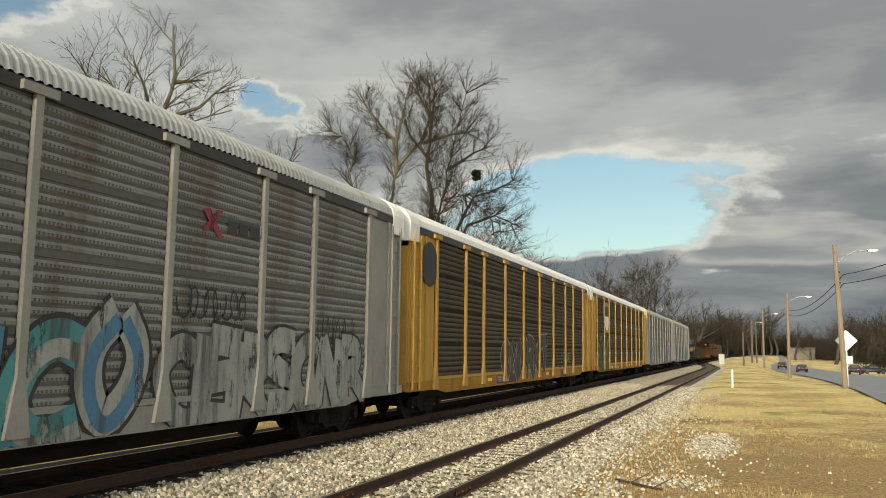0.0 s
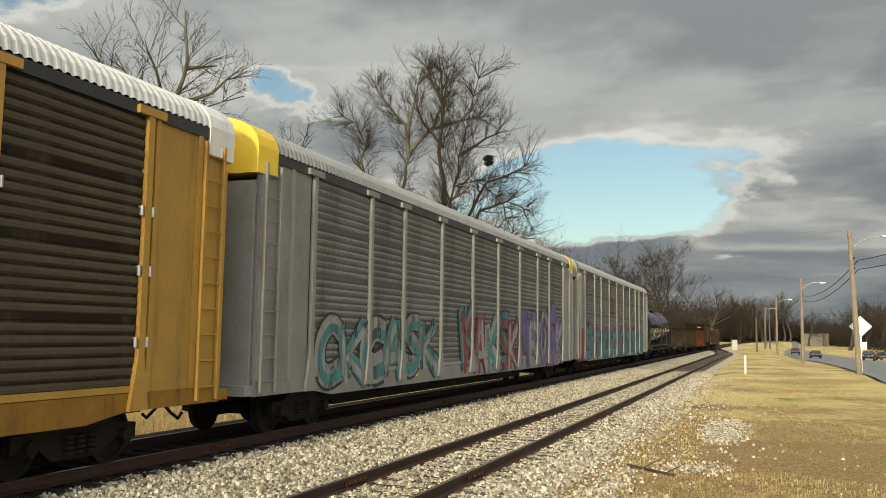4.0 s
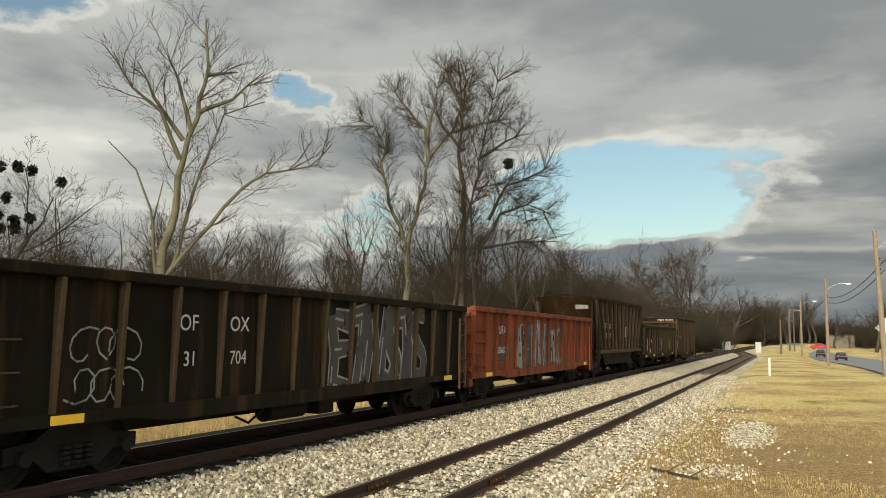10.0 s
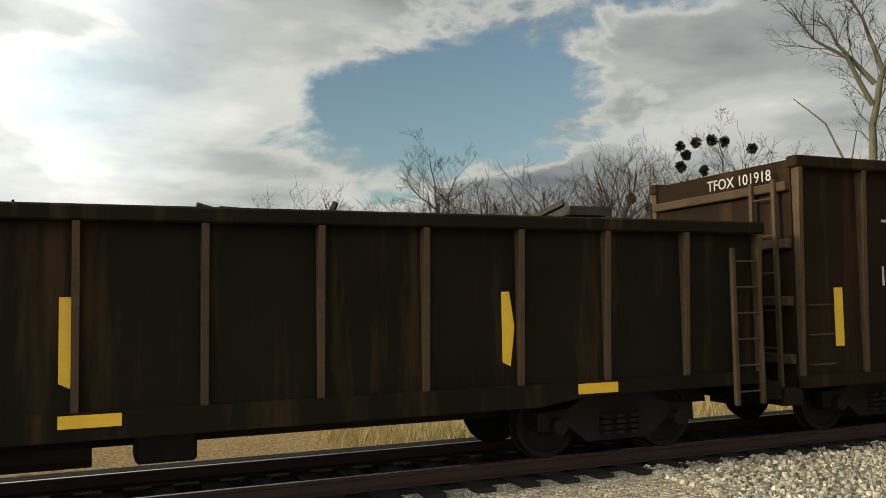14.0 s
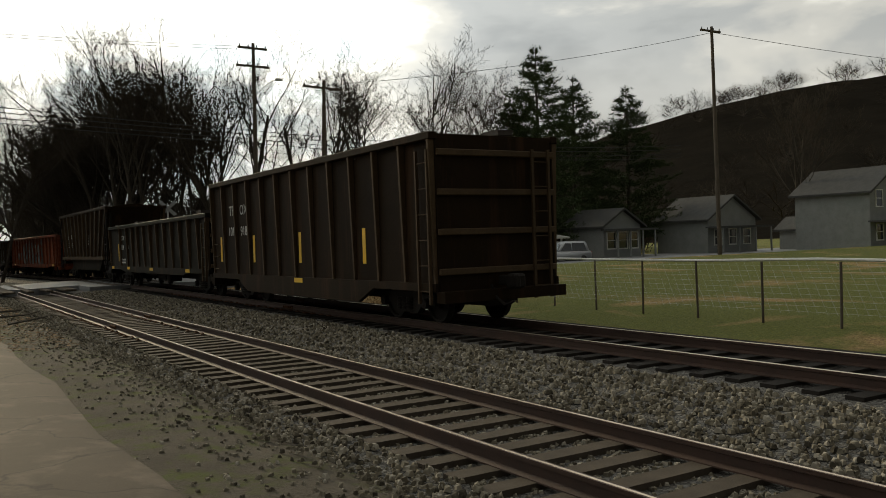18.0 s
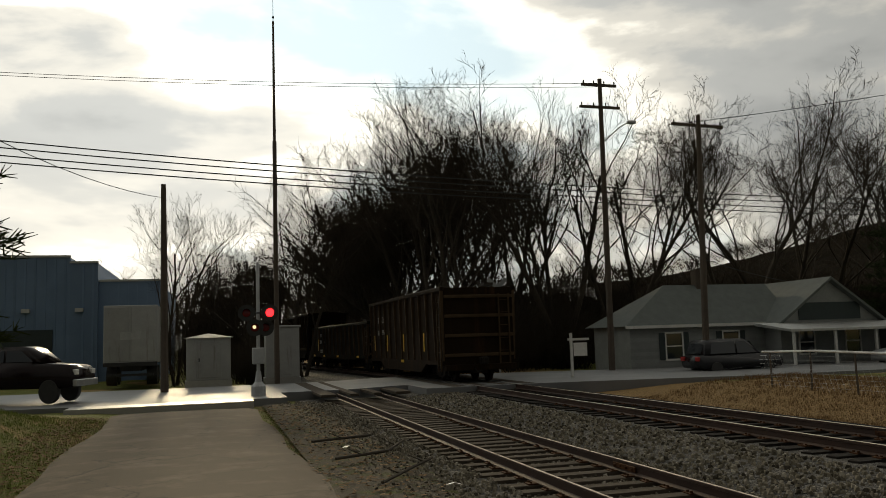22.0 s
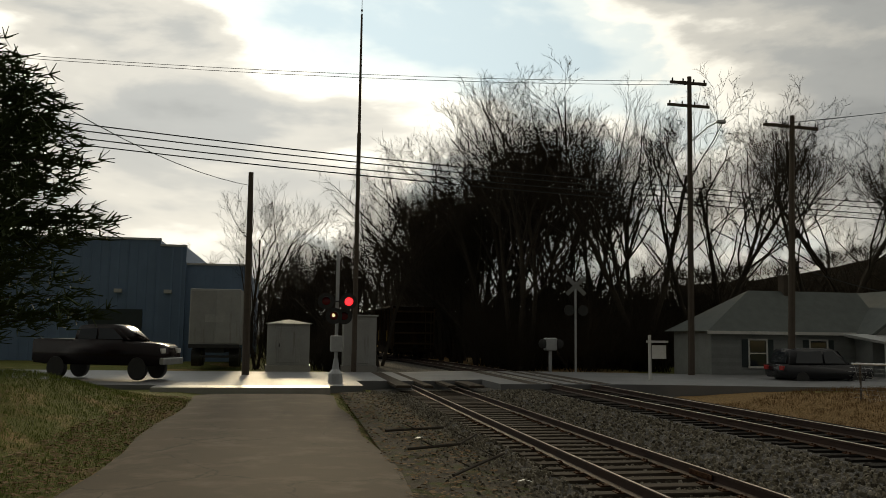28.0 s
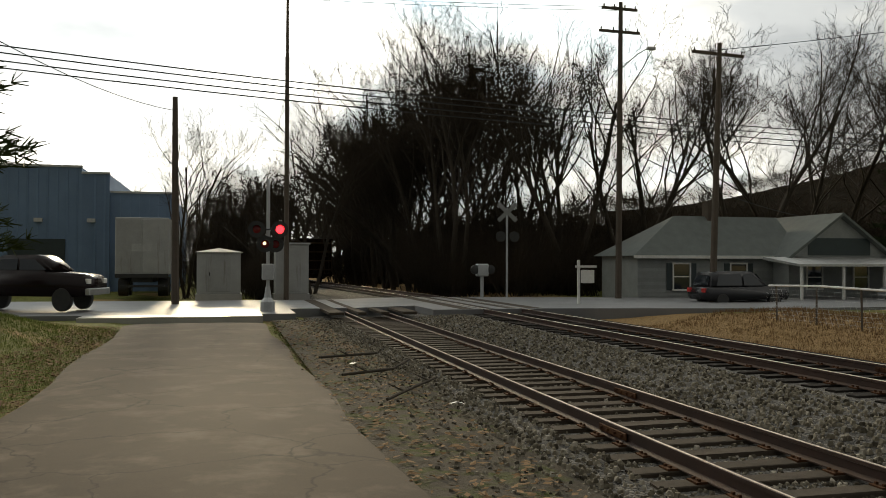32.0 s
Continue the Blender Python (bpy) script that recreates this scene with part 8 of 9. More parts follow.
def build_house():
    h = thing("house", pose(0, 0, -0.25), "white clapboard house with a grey-green roof", "house", "houses")
    x0, x1, y0, y1, ze, zr = -31.0, -21.3, -133.0, -128.6, 2.55, 4.85
    bm = bmesh.new()
    bm_box(bm, x0, x1, y0, y1, -0.3, ze)
    wall = part("wall", bm, M_SIDING, h)
    for i in range(13):
        bm = bmesh.new()
        z = 0.02 + i * 0.19
        bm_prism(bm, [(y1, z), (y1 + 0.035, z), (y1 + 0.008, z + 0.185), (y1, z + 0.185)], "x", x0, x1)
        part("board", bm, M_SIDING, wall)
    bm = bmesh.new()                                       # hipped at one end, gabled at the other
    yc = (y0 + y1) / 2
    o = 0.4
    pts = [(x1 + o, y1 + o, ze), (x1 + o, y0 - o, ze), (x0 - o, y0 - o, ze), (x0 - o, y1 + o, ze), (x1 - 3.4, yc, zr), (x0 - o, yc, zr)]
    lo = [bm.verts.new(p) for p in pts]
    for q in ((0, 4, 5, 3), (1, 2, 5, 4), (0, 1, 4), (3, 5, 2), (0, 3, 2, 1)):
        bm.faces.new([lo[i] for i in q])
    part("roof", bm, M_SHINGLE, h)
    bm = bmesh.new()
    bm_box(bm, x0 - o, x1 + o, y1 + o - 0.02, y1 + o + 0.03, ze - 0.14, ze + 0.02)
    part("fascia", bm, M_WHITE, h)
    bm = bmesh.new()
    bm_box(bm, x0 + 3.7, x0 + 4.3, yc - 0.3, yc + 0.3, 4.4, 5.75)
    part("chimney", bm, M_DARKWOOD, h)
    for x in (-23.9, -27.4):
        window(h, x, y1 + 0.035, 0.75, 0.95, 1.35)
        for s in (-0.72, 0.72):
            bm = bmesh.new()
            bm_box(bm, x + s - 0.17, x + s + 0.17, y1 + 0.035, y1 + 0.07, 0.7, 2.15)
            part("shutter", bm, M_SHUTTER, h)
    # cross gable wing with a porch
    bm = bmesh.new()
    a, b, yg = -36.0, -29.6, -127.2
    bm_prism(bm, [(a, -0.3), (b, -0.3), (b, ze), ((a + b) / 2, 4.75), (a, ze)], "y", -137.0, yg)
    part("wing", bm, M_SIDING, h)
    bm = bmesh.new()
    c = (a + b) / 2
    for s, e in ((-1, a - 0.4), (1, b + 0.4)):
        bm_prism(bm, [(c, 4.80), (c, 4.95), (e, ze - 0.16 + 0.02), (e, ze - 0.32)], "y", -137.2, yg + 0.4)
    part("wing_roof", bm, M_SHINGLE, h)
    bm = bmesh.new()
    bm_box(bm, a + 1.2, b - 1.2, yg, yg + 0.05, 2.6, 3.55)
    part("gable_vent", bm, M_SHUTTER, h)
    bm = bmesh.new()
    bm_prism(bm, [(-127.2, 2.35), (-124.2, 2.0), (-124.2, 2.12), (-127.2, 2.5)], "x", -44.0, -28.0)
    part("porch_roof", bm, M_GALV, h)
    for i in range(7):
        bm = bmesh.new()
        x = -28.3 - i * 2.5
        bm_box(bm, x - 0.06, x + 0.06, -124.5, -124.38, -0.2, 2.05)
        part("porch_post", bm, M_WHITE, h)
    bm = bmesh.new()
    bm_box(bm, -44.0, -36.0, -133, -127.2, -0.3, 2.4)
    part("rear_wall", bm, M_SHUTTER, h)
    for x in (-31.2, -34.2):
        window(h, x, yg + 0.004, 0.8, 0.9, 1.2)

    def cottage(x, y, w, d, ht, storeys, label):
        c = thing("house", pose(x, y, ground_z(x, y)), label, "house", "houses")
        bm = bmesh.new()
        bm_prism(bm, [(-w / 2, -0.5), (w / 2, -0.5), (w / 2, ht), (0, ht + w * 0.3), (-w / 2, ht)], "y", -d / 2, d / 2)
        part("wall", bm, M_SHADEWALL, c)
        bm = bmesh.new()
        for s in (-1, 1):
            bm_prism(bm, [(0, ht + w * 0.3 + 0.02), (0, ht + w * 0.3 + 0.2), (s * (w / 2 + 0.4), ht - 0.06), (s * (w / 2 + 0.4), ht - 0.24)], "y", -d / 2 - 0.4, d / 2 + 0.4)
        part("roof", bm, M_DARKROOF, c)
        for k in range(storeys):
            for i in (-1, 0, 1):
                window(c, i * w * 0.3, d / 2 + 0.002, 0.9 + 2.8 * k, 0.9, 1.3)
        bm = bmesh.new()
        bm_box(bm, -w / 2 - 0.3, w / 2 + 0.3, d / 2, d / 2 + 1.8, 2.35, 2.5)
        part("porch_roof", bm, M_DARKROOF, c)
        for i in range(4):
            bm = bmesh.new()
            xx = -w / 2 + i * w / 3
            bm_box(bm, xx - 0.06, xx + 0.06, d / 2 + 1.6, d / 2 + 1.72, -0.4, 2.4)
            part("porch_post", bm, M_SHADEWALL, c)
    cottage(-70.5, -117, 6.6, 7, 5.0, 2, "white two-storey farmhouse under the hill")
    cottage(-81.5, -116, 7, 7, 3.0, 1, "pale single-storey house under the hill")
    cottage(-50.4, -127.5, 4.2, 5, 2.8, 1, "white cottage beyond the field")
    cottage(-63, -127, 6.5, 6, 3.2, 1, "white cottage beyond the field")
    cottage(-72, -122.5, 3.2, 4, 2.0, 1, "small white shed beyond the field")
    b = thing("warehouse", pose(0, 0, 0), "blue metal warehouse with a stepped parapet", "warehouse")
    for x0, x1, z, y in ((9.2, 34, 8.1, -147.0), (7.5, 9.2, 7.7, -147.0), (3.6, 7.5, 6.5, -147.4)):
        bm = bmesh.new()
        bm_box(bm, x0, x1, y - 22, y, -0.3, z)
        wall = part("wall", bm, M_BLUEWALL, b)
        n = int((x1 - x0) / 0.6)
        for i in range(n):
            xx = x0 + 0.3 + i * 0.6
            bm = bmesh.new()
            bm_box(bm, xx - 0.06, xx + 0.06, y, y + 0.05, 0, z - 0.05)
            part("wall_rib", bm, M_BLUEWALL, wall)
        bm = bmesh.new()
        bm_box(bm, x0 - 0.03, x1 + 0.03, y - 0.1, y + 0.09, z, z + 0.14)
        part("coping", bm, M_GALV, b)
    bm = bmesh.new()
    bm_box(bm, 10.2, 13.6, -146.96, -146.86, 0, 3.4)
    part("loading_door", bm, M_SHUTTER, b)
    for x in (8.6, 11.8):
        bm = bmesh.new()
        bm_box(bm, x - 0.25, x + 0.25, -146.96, -146.7, 4.5, 4.75)
        part("wall_lamp", bm, M_GALV, b)
    # flat roofed shops far along the street ahead
    for x, y, w, hh, lab in ((17, 330, 9, 4.2, "distant pale shop building along the street"), (9, 352, 7, 3.4, "distant low pale building")):
        c = thing("shop", pose(x, y, ground_z(x, y)), lab, "shop", "distant shops")
        bm = bmesh.new()
        bm_box(bm, -w / 2, w / 2, -5, 5, -0.5, hh)
        part("wall", bm, M_TAN, c)
        bm = bmesh.new()
        bm_box(bm, -w / 2 - 0.3, w / 2 + 0.3, -5.3, 5.3, hh, hh + 0.4)
        part("roof", bm, M_SHUTTER, c)


def build_fence():
    f = thing("chain_link_fence", Matrix(), "chain link fence with a pale top rail along the field", "fence")
    bm = bmesh.new()
    pts = [(-16.4 + 0.12 * math.sin(y * 0.35), y, 1.22 + 0.03 * math.sin(y * 0.8)) for y in [-36 - 3.0 * i for i in range(25)] + [-110.5]]
    bm_path(bm, pts, 0.034, 6)
    part("top_rail", bm, M_WHITE, f)
    post = bmesh.new()
    bm_tube(post, (0, 0, -0.3), (0, 0, 1.22), 0.03, seg=6)
    post = mesh_of("post", post, M_DARKWOOD)
    y = -36.0
    i = 0
    while y > -111:
        ob = shared("post", post, f, pose(-16.4 + 0.12 * math.sin(y * 0.35), y, -0.03, 0, (i * 37 % 5 - 2) * 0.6, 0))
        y -= 1.9
        i += 1
    bm = bmesh.new()
    for k in range(9):
        z = 0.1 + k * 0.125
        bm_path(bm, [(-16.4, -36, z), (-16.4, -110.5, z)], 0.0022, 3)
    for k in range(320):
        y = -36 - 74 * k / 320
        bm_path(bm, [(-16.4, y, 0.05), (-16.4, y - 0.5, 1.2)], 0.0022, 3)
    part("mesh", bm, M_GALV, f)
    bm = bmesh.new()
    bm_path(bm, [(-16.4, -62.0, 1.15), (-16.2, -60.4, 0.0)], 0.03, 5)
    bm_path(bm, [(-16.4, -62.0, 1.15), (-16.2, -63.6, 0.0)], 0.03, 5)
    part("brace", bm, M_DARKWOOD, f)


# scattered small stuff
def stone_scatter(name, spots, rng, size, material_, label, category):
    """Loose stones as little faceted lumps, joined."""
    verts, faces = [], []
    for x, y, z in spots:
        s = size * rng.uniform(0.55, 1.25)
        a = rng.uniform(0, 6.28)
        ca, sa = math.cos(a), math.sin(a)
        k = len(verts)
        for dx, dy, dz in ((-1, -0.8, 0), (1, -0.7, 0.1), (0.9, 0.9, 0), (-0.8, 1, 0.1), (-0.55, -0.5, 1), (0.6, -0.45, 0.85), (0.5, 0.55, 1.05), (-0.5, 0.6, 0.8)):
            u, v = dx * rng.uniform(0.7, 1.2), dy * rng.uniform(0.7, 1.2)
            verts.append((x + s * 0.5 * (u * ca - v * sa), y + s * 0.5 * (u * sa + v * ca), z - 0.25 * s + s * 0.75 * dz * rng.uniform(0.7, 1.1)))
        faces += [(k + 4, k + 5, k + 6, k + 7), (k, k + 1, k + 5, k + 4), (k + 1, k + 2, k + 6, k + 5), (k + 2, k + 3, k + 7, k + 6), (k + 3, k, k + 4, k + 7)]
    me = bpy.data.meshes.new(name)
    me.from_pydata(verts, [], faces)
    me.materials.append(material_)
    tagged(new(name, me), label, category, kind="stuff")


def stone_material(tone=1.0):
    m = bpy.data.materials.new("loose_ballast")
    m.use_nodes = True
    tree = m.node_tree
    tree.nodes.clear()
    n = nodes_of(tree)
    r = n("ShaderNodeNewGeometry").outputs["Random Per Island"]
    t = tone
    col = ramp(n, r, [(0.0, (0.10 * t, 0.085 * t, 0.062 * t)), (0.3, (0.30 * t, 0.26 * t, 0.19 * t)), (0.75, (0.52 * t, 0.46 * t, 0.35 * t)), (1.0, (0.78 * t, 0.71 * t, 0.58 * t))], False)
    bs = n("ShaderNodeBsdfPrincipled", ins={"Base Color": col}, at={"Roughness": 0.9, "Specular IOR Level": 0.08})
    n("ShaderNodeOutputMaterial", ins={0: bs.outputs[0]})
    return m


def build_scatter():
    rng = random.Random(99)
    # second tone is darker: backlit shade put into the stones' colour
    mat_stone, backlit_stone = stone_material(0.82), stone_material(0.42)
    def bed_spots(count, y0, y1, x0, x1, even=1.5):
        out = []
        for i in range(count):
            f = rng.random()
            y = y0 + (y1 - y0) * f ** even
            x = rng.uniform(x0, x1)
            if any(abs(x - XS - s * 0.75) < 0.10 for s in (-1, 1)):
                continue
            out.append((x + merge(y), y, bed_z(x) + ((0.0 if y > 0 else -0.05) if -6.5 < x < -3.95 else 0.012) + rise(y)))
        return out
    stone_scatter("ballast_stones", bed_spots(40000, 6.5, 60, -9.05, -2.7, 1.8), rng, 0.062, mat_stone, "loose pale ballast stones beside the rails", "ballast")
    stone_scatter("ballast_stones", bed_spots(16000, -3.5, -40, -8.6, -3.0), rng, 0.07, backlit_stone, "loose grey ballast stones beside the rails, darkened as if backlit", "ballast")
    stone_scatter("ballast_stones", bed_spots(34000, -70, -118, -8.6, -3.0), rng, 0.065, backlit_stone, "loose grey ballast stones beside the rails, darkened as if backlit", "ballast")
    stone_scatter("ballast_stones", bed_spots(14000, -40, -70, -8.6, -3.0), rng, 0.07, backlit_stone, "loose grey ballast stones beside the rails, darkened as if backlit", "ballast")
    sp = [(rng.triangular(-3.6, -1.7, -3.4), rng.uniform(-118, -6)) for i in range(9000)]
    stone_scatter("verge_gravel", [(x, y, -0.085 - 0.05 * max(0, -2.6 - x)) for x, y in sp], rng, 0.05, backlit_stone, "loose grey gravel on the dirt verge, darkened as if backlit", "gravel")
    def patch(count, cx, cy, rx, ry, name, label, size):
        sp = []
        for i in range(count):
            a, r = rng.uniform(0, 6.28), math.sqrt(rng.random()) * rng.uniform(0.5, 1.15)
            x, y = cx + rx * r * math.cos(a), cy + ry * r * math.sin(a)
            sp.append((x, y, ground_z(x, y) + 0.008))
        stone_scatter(name, sp, rng, size, mat_stone, label, "gravel")
    spill = []
    for i in range(4200):
        y = 8 + 44 * rng.random() ** 1.6
        x = -3.15 + rng.expovariate(1.0 / (0.55 + 0.3 * math.sin(y * 0.45) ** 2))
        spill.append((x, y, max(ground_z(x, y), bed_z(x)) + 0.01))
    stone_scatter("ballast_spill", spill, rng, 0.05, mat_stone, "pale stones spilled from the ballast into the grass", "gravel")
    few = [(rng.uniform(-2.5, 5), 9 + 26 * rng.random() ** 1.3) for i in range(420)]
    stone_scatter("loose_pebbles", [(x, y, ground_z(x, y) + 0.005) for x, y in few], rng, 0.03, mat_stone, "small pale pebbles scattered over the grass", "gravel")
    patch(1700, -0.9, 22.2, 0.62, 3.0, "gravel_patch", "spilled patch of white gravel in the grass", 0.06)
    patch(500, -2.3, 12.0, 0.5, 3.5, "gravel_patch", "thin gravel spill beside the siding", 0.055)
    patch(220, -1.2, 15.5, 0.7, 1.0, "gravel_patch", "thin gravel spill in the grass", 0.05)
    # grass tufts
    def tufts(name, count, box, hgt, mat_, label, keep):
        verts, faces = [], []
        made = 0
        while made < count:
            x, y = rng.uniform(box[0], box[1]), box[2] + (box[3] - box[2]) * rng.random() ** 1.4
            made += 1
            if not keep(x, y):
                continue
            z = ground_z(x, y)
            for b in range(5):
                a = rng.uniform(0, 6.28)
                l = hgt * rng.uniform(0.5, 1.3)
                px, py = x + rng.gauss(0, 0.05), y + rng.gauss(0, 0.05)
                k = len(verts)
                w = 0.006
                verts += [(px - w * math.sin(a), py + w * math.cos(a), z - 0.02), (px + w * math.sin(a), py - w * math.cos(a), z - 0.02), (px + l * 0.6 * math.cos(a), py + l * 0.6 * math.sin(a), z + l)]
                faces.append((k, k + 1, k + 2))
        me = bpy.data.meshes.new(name)
        me.from_pydata(verts, [], faces)
        me.materials.append(mat_)
        tagged(new(name, me), label, "grass", kind="stuff")
    patchy = lambda x, y: noise.noise(Vector((x * 0.35, y * 0.2, 3.3))) > -0.15
    tufts("dry_grass", 16000, (-2.6, 9, 12, 52), 0.045, M_STRAW, "dry straw-coloured winter grass", patchy)
    tufts("green_grass", 2500, (0, 12, 10, 60), 0.06, M_GREEN, "sparse green grass blades", lambda x, y: noise.noise(Vector((x * 0.3, y * 0.25, 9.3))) > 0.12)
    tufts("dry_grass", 9000, (-22, -13.6, 4, 40), 0.22, M_STRAW, "tall dry grass beyond the line", lambda x, y: True)
    tufts("verge_grass", 5000, (-3.2, -1.3, -34, -5), 0.06, M_GREEN, "thin green grass on the verge", patchy)
    tufts("verge_grass", 3500, (-3.2, -1.4, -116, -92), 0.05, M_GREEN, "thin green grass on the verge", patchy)
    tufts("bank_grass", 7000, (2.7, 8, -113, -92), 0.08, M_GREEN, "green grass on the bank", lambda x, y: True)
    tufts("verge_grass", 9000, (-3.3, -1.7, -34, -92), 0.05, M_GREEN, "thin green grass on the verge", patchy)
    tufts("bank_grass", 16000, (2.6, 10, -10, -44), 0.08, M_GREEN, "green grass on the bank", lambda x, y: True)
    tufts("verge_grass", 6000, (-3.6, -1.5, -4.2, -12), 0.05, M_DEADGRASS, "dead brown grass on the verge", lambda x, y: True)
    tufts("dry_grass", 7000, (-20, -13.5, -97, -114), 0.10, M_DEADGRASS, "dead brown grass on the bank beside the line", lambda x, y: True)
    # leaves and litter
    def leaves(count, box):
        verts, faces = [], []
        for i in range(count):
            x, y = rng.uniform(box[0], box[1]), rng.uniform(box[2], box[3])
            z = max(ground_z(x, y), -0.09 if -3 < x < 2.6 else -9) + 0.02
            a = rng.uniform(0, 6.28)
            s = rng.uniform(0.02, 0.05)
            k = len(verts)
            for t, r in ((0, 1.4), (1.6, 0.7), (3.14, 1.4), (4.7, 0.7)):
                verts.append((x + s * r * math.cos(a + t), y + s * r * math.sin(a + t), z + rng.uniform(0, 0.025)))
            faces.append((k, k + 1, k + 2, k + 3))
        me = bpy.data.meshes.new("fallen_leaves")
        me.from_pydata(verts, [], faces)
        me.materials.append(M_LEAF)
        tagged(new("fallen_leaves", me), "scattered brown fallen leaves", "leaves", kind="stuff")
    leaves(5000, (-3.2, 3.4, -14, -4))
    leaves(3000, (-3.4, -1.2, -32, -12))
    leaves(2600, (2.3, 4.4, -30, -9))
    leaves(1500, (-1.4, 0.6, -13, -4))
    leaves(4500, (2.3, 3.9, -114, -92))
    leaves(2200, (-3.3, -1.3, -116, -92))
    for x, y, s, t in ((-2.9, -13.5, 0.14, 20), (-4.0, -12.2, 0.12, 70), (0.9, -20, 0.3, 10), (-3.1, -98.6, 0.10, 0), (-2.4, -103.5, 0.12, 40), (-3.7, -10.6, 0.10, 90)):
        bm = bmesh.new()
        vs = [bm.verts.new((s * a, s * b * 0.5, 0.015 + 0.02 * c)) for a, b, c in ((-1, -1, 0), (0, -1.2, 1), (1, -0.8, 0), (1, 1, 0.6), (0, 0.9, 1.4), (-1, 1, 0))]
        bm.faces.new((vs[0], vs[1], vs[4], vs[5]))
        bm.faces.new((vs[1], vs[2], vs[3], vs[4]))
        ob = part("paper_scrap", bm, M_WHITE)
        ob.matrix_basis = pose(x, y, -0.06 if x > -3.3 else bed_z(x) + 0.03, 0, 0, t)
        tagged(ob, "crumpled white paper scrap on the ground", "litter", "litter")
    for pts in ([(-2.2, -99.0), (-3.0, -100.4), (-3.4, -101.0)], [(-1.9, -101.5), (-2.9, -102.2), (-3.5, -103.6)], [(-2.3, 15.6), (-1.7, 14.7), (-1.4, 14.4)], [(-1.8, -104.2), (-3.1, -105.0)]):
        bm = bmesh.new()
        v = [(x, y, ground_z(x, y) + 0.18 + 0.05 * i if y < 0 else ground_z(x, y) + 0.03) for i, (x, y) in enumerate(pts)]
        bm_path(bm, v, 0.025, 6)
        for i in range(len(v) - 1):
            p = Vector(v[i]).lerp(Vector(v[i + 1]), 0.5)
            bm_tube(bm, p, p + Vector((0.3, 0.25, 0.15)), 0.014, 0.006, 5)
        tagged(part("fallen_branch", bm, M_BARK), "dead fallen branch on the verge", "branch", "fallen branches")


build_roads()
build_trees()
build_hill()
build_poles()
build_signals()
build_house()
build_fence()
pickup(pose(6.9, -121.0, 0.14, 0, 0, 162), M_MAROON, "dark maroon compact pickup truck waiting at the crossing").scale = (0.86, 0.86, 1.0)
car_body("suv", pose(-24.1, -123.6, -0.2, 0, 0, 180), M_DARKSUV, "dark parked suv with bright tail lights by the house", True)
car_body("suv", pose(-34.2, -122.6, -0.2, 0, 0, 0), M_SILVERCAR, "silver parked suv by the porch", True)
car_body("suv", pose(-41.6, -122.4, -0.2, 0, 0, 0), M_SILVERCAR, "silver parked van beyond the fence", True)
car_body("car", pose(9.0, 172, ground_z(9.0, 172) + 0.14, 0, 0, 92), M_DARKPAINT, "dark car on the street")
car_body("car", pose(15.6, 150, ground_z(15.6, 150) + 0.14, 0, 0, 80), M_DARKPAINT, "dark parked car beside the street")
car_body("car", pose(20, 165, ground_z(20, 165) + 0.14, 0, 0, 20), M_DARKSUV, "grey parked car beside the street")
car_body("car", pose(6.5, 200, ground_z(6.5, 200) + 0.2, 0, 0, 90), M_DARKSUV, "dark car far along the street")
RED_CAR = car_body("car", pose(-24, 205, ground_z(-24, 205) + 0.1), M_CARRED, "red car crossing the line far ahead", False, "moving cars")
trailer(pose(4.2, -133.3, 0.1))
build_scatter()


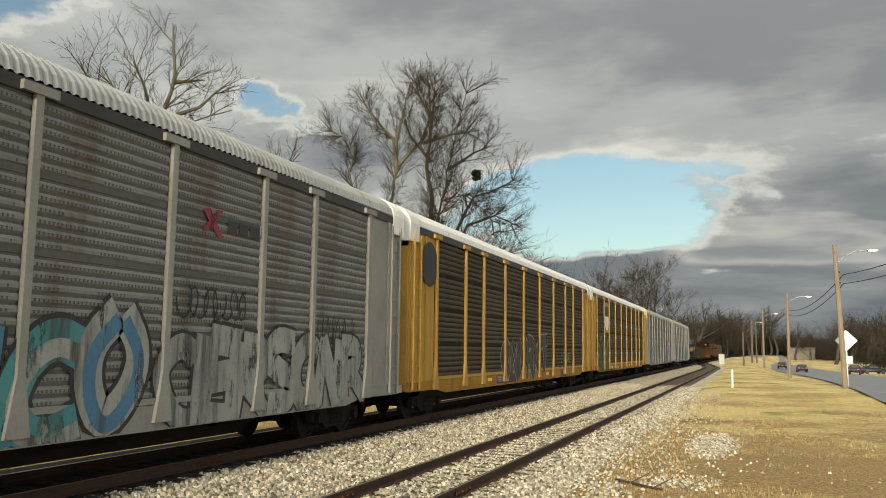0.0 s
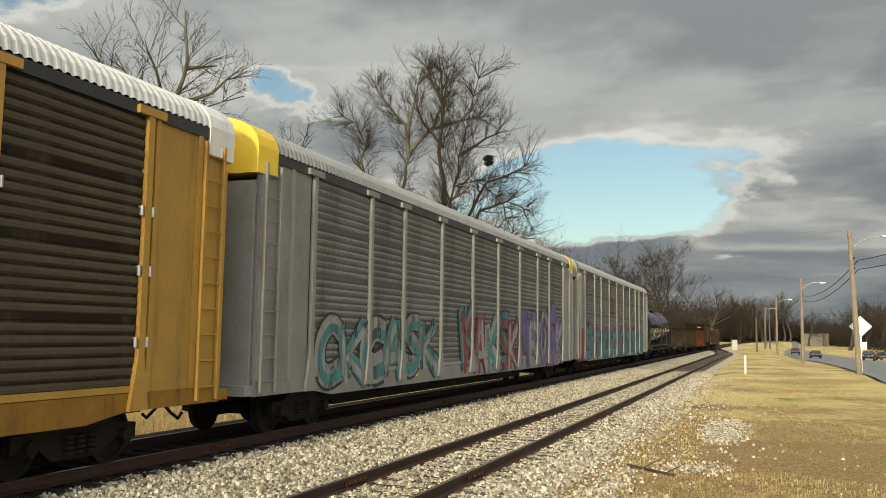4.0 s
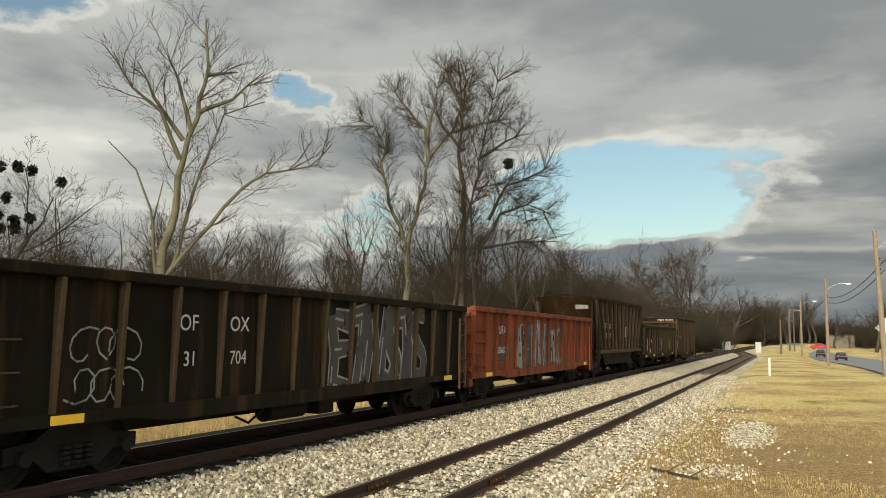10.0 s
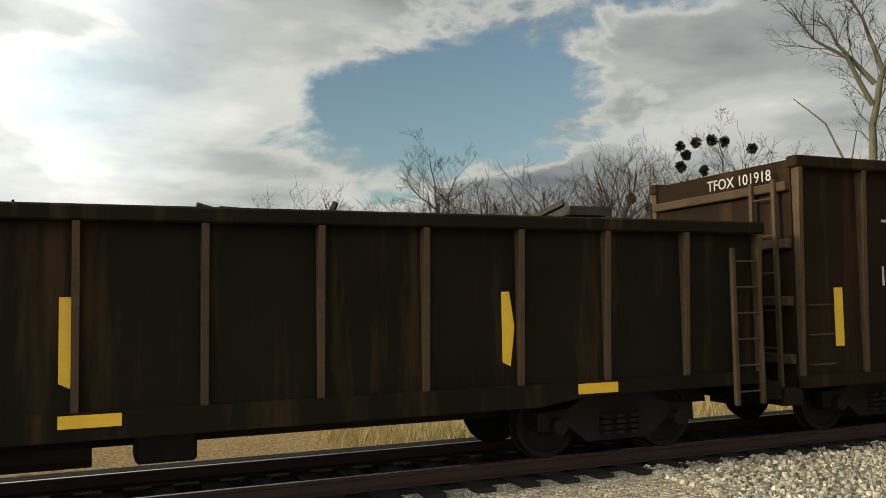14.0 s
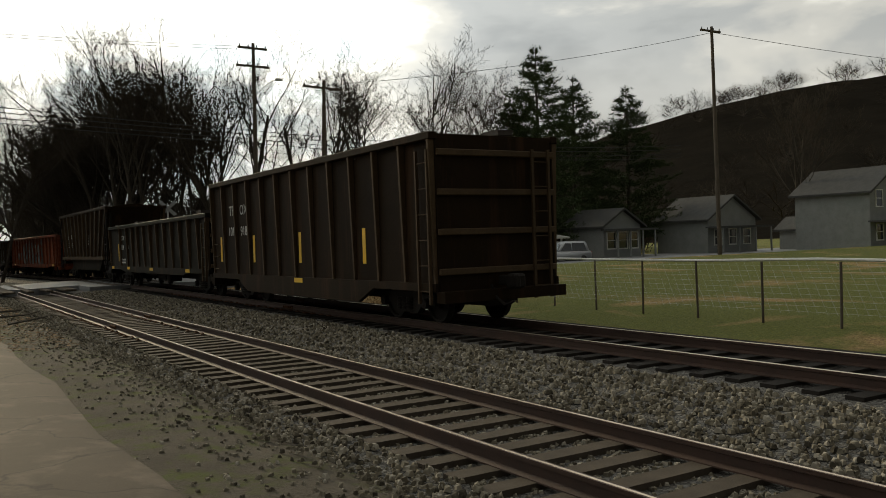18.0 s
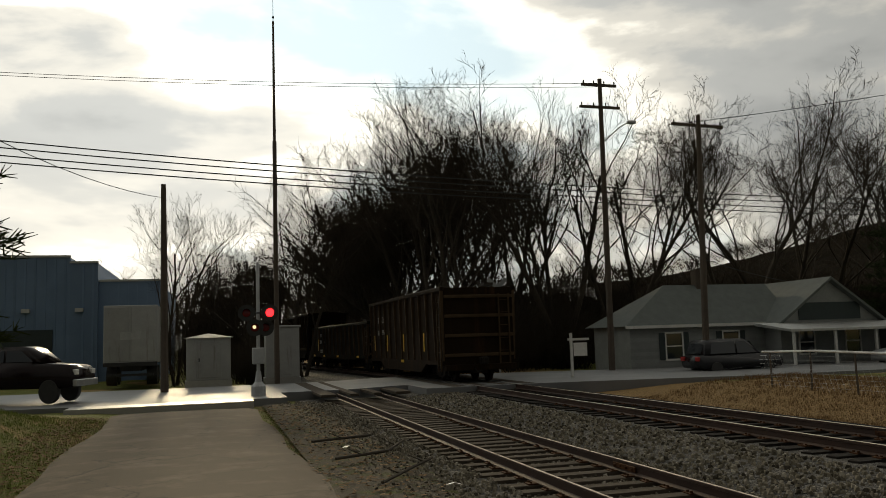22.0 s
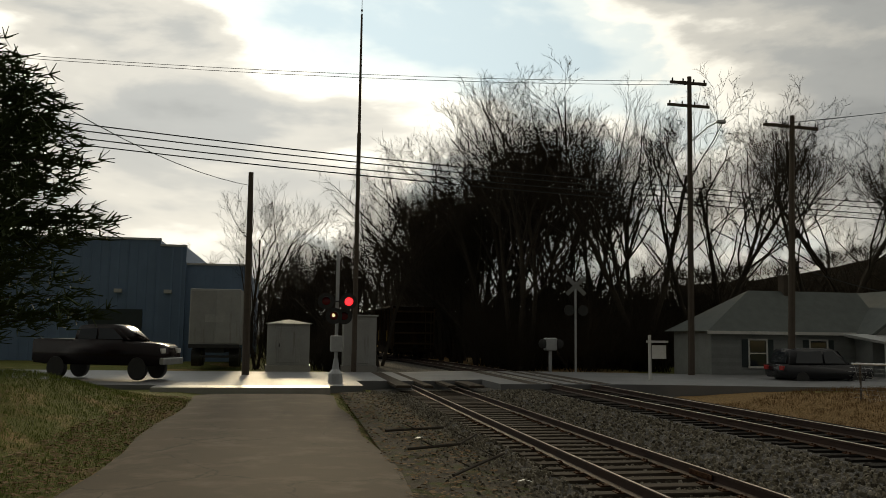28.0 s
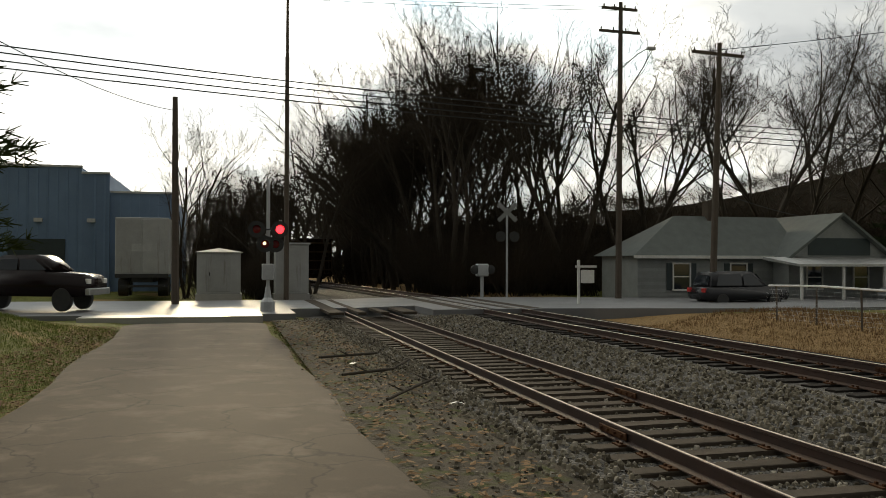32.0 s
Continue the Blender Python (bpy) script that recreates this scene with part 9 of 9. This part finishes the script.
def build_left_bank():
    """Low carport, evergreen, round bush and parked cars over the grass bank."""
    c = thing("carport", pose(12, -66, 0.65), "long low dark-roofed carport behind the bank", "carport")
    bm = bmesh.new()
    bm_box(bm, -5.2, 5.2, -3, 3, 2.25, 2.55, 0.03)
    part("roof", bm, M_SHUTTER, c)
    for x in (-4.8, -1.6, 1.6, 4.8):
        for y in (-2.7, 2.7):
            bm = bmesh.new()
            bm_box(bm, x - 0.07, x + 0.07, y - 0.07, y + 0.07, -0.2, 2.25)
            part("post", bm, M_DARKWOOD, c)
    bm = bmesh.new()
    bm_box(bm, -5.1, 5.1, -3.1, -3.0, -0.2, 2.25)
    part("back_wall", bm, M_SHUTTER, c)
    car_body("car", pose(9.6, -66.0, 0.68, 0, 0, 180), M_DARKPAINT, "dark car parked under the carport")
    car_body("car", pose(14.6, -66.2, 0.68, 0, 0, 180), M_SILVERCAR, "grey car parked under the carport")
    plant("spruce", 10.2, -41, 8.0, 50, "dark evergreen at the edge of the bank", "conifers")
    plant("bush", 5.9, -58, 2.0, 0, "rounded dark bush on the bank", "bushes", 0.75)
    plant("bush", 5.7, -58.3, 2.1, 90, "rounded dark bush on the bank", "bushes", 0.75)

    p = thing("marker_post", pose(5.71, -30.14, ground_z(5.71, -30.14)), "short white pipe post on the grass bank", "marker post")
    bm = bmesh.new()
    bm_lathe(bm, [(0.075, -0.2), (0.075, 0.62), (0.09, 0.63), (0.09, 0.7), (0.03, 0.74)], (0, 0, 0), "z", 12)
    part("post", bm, M_WHITE, p)
    p = thing("stump_post", pose(6.91, -43.07, ground_z(6.91, -43.07)), "dark rotten wooden post on the bank", "post")
    bm = bmesh.new()
    bm_lathe(bm, [(0.13, -0.2), (0.11, 0.5), (0.12, 0.9), (0.05, 1.0)], (0, 0, 0), "z", 9)
    part("post", bm, M_DARKWOOD, p)
    bm = bmesh.new()
    bm_tube(bm, (0.1, 0, 0.1), (0.22, 0.1, 0.95), 0.035, 0.025, 6)
    part("stake", bm, M_DARKWOOD, p)
    for x, y, r in ((1.3, -11.6, 20), (1.9, -13.5, -30), (0.6, -12.6, 70), (2.7, -15.0, 10)):
        bm = bmesh.new()
        bm_path(bm, [(-0.35, 0, 0.03), (-0.1, 0.05, 0.035), (0.15, -0.02, 0.03), (0.4, 0.04, 0.03)], 0.016, 5)
        bm_tube(bm, (0.0, 0.0, 0.035), (0.12, 0.16, 0.04), 0.01, 0.006, 5)
        ob = part("fallen_branch", bm, M_BARK)
        ob.matrix_basis = pose(x, y, -0.02, 0, 0, r)
        tagged(ob, "dead twig lying on the asphalt lane", "branch", "fallen branches")


build_left_bank()


motions()
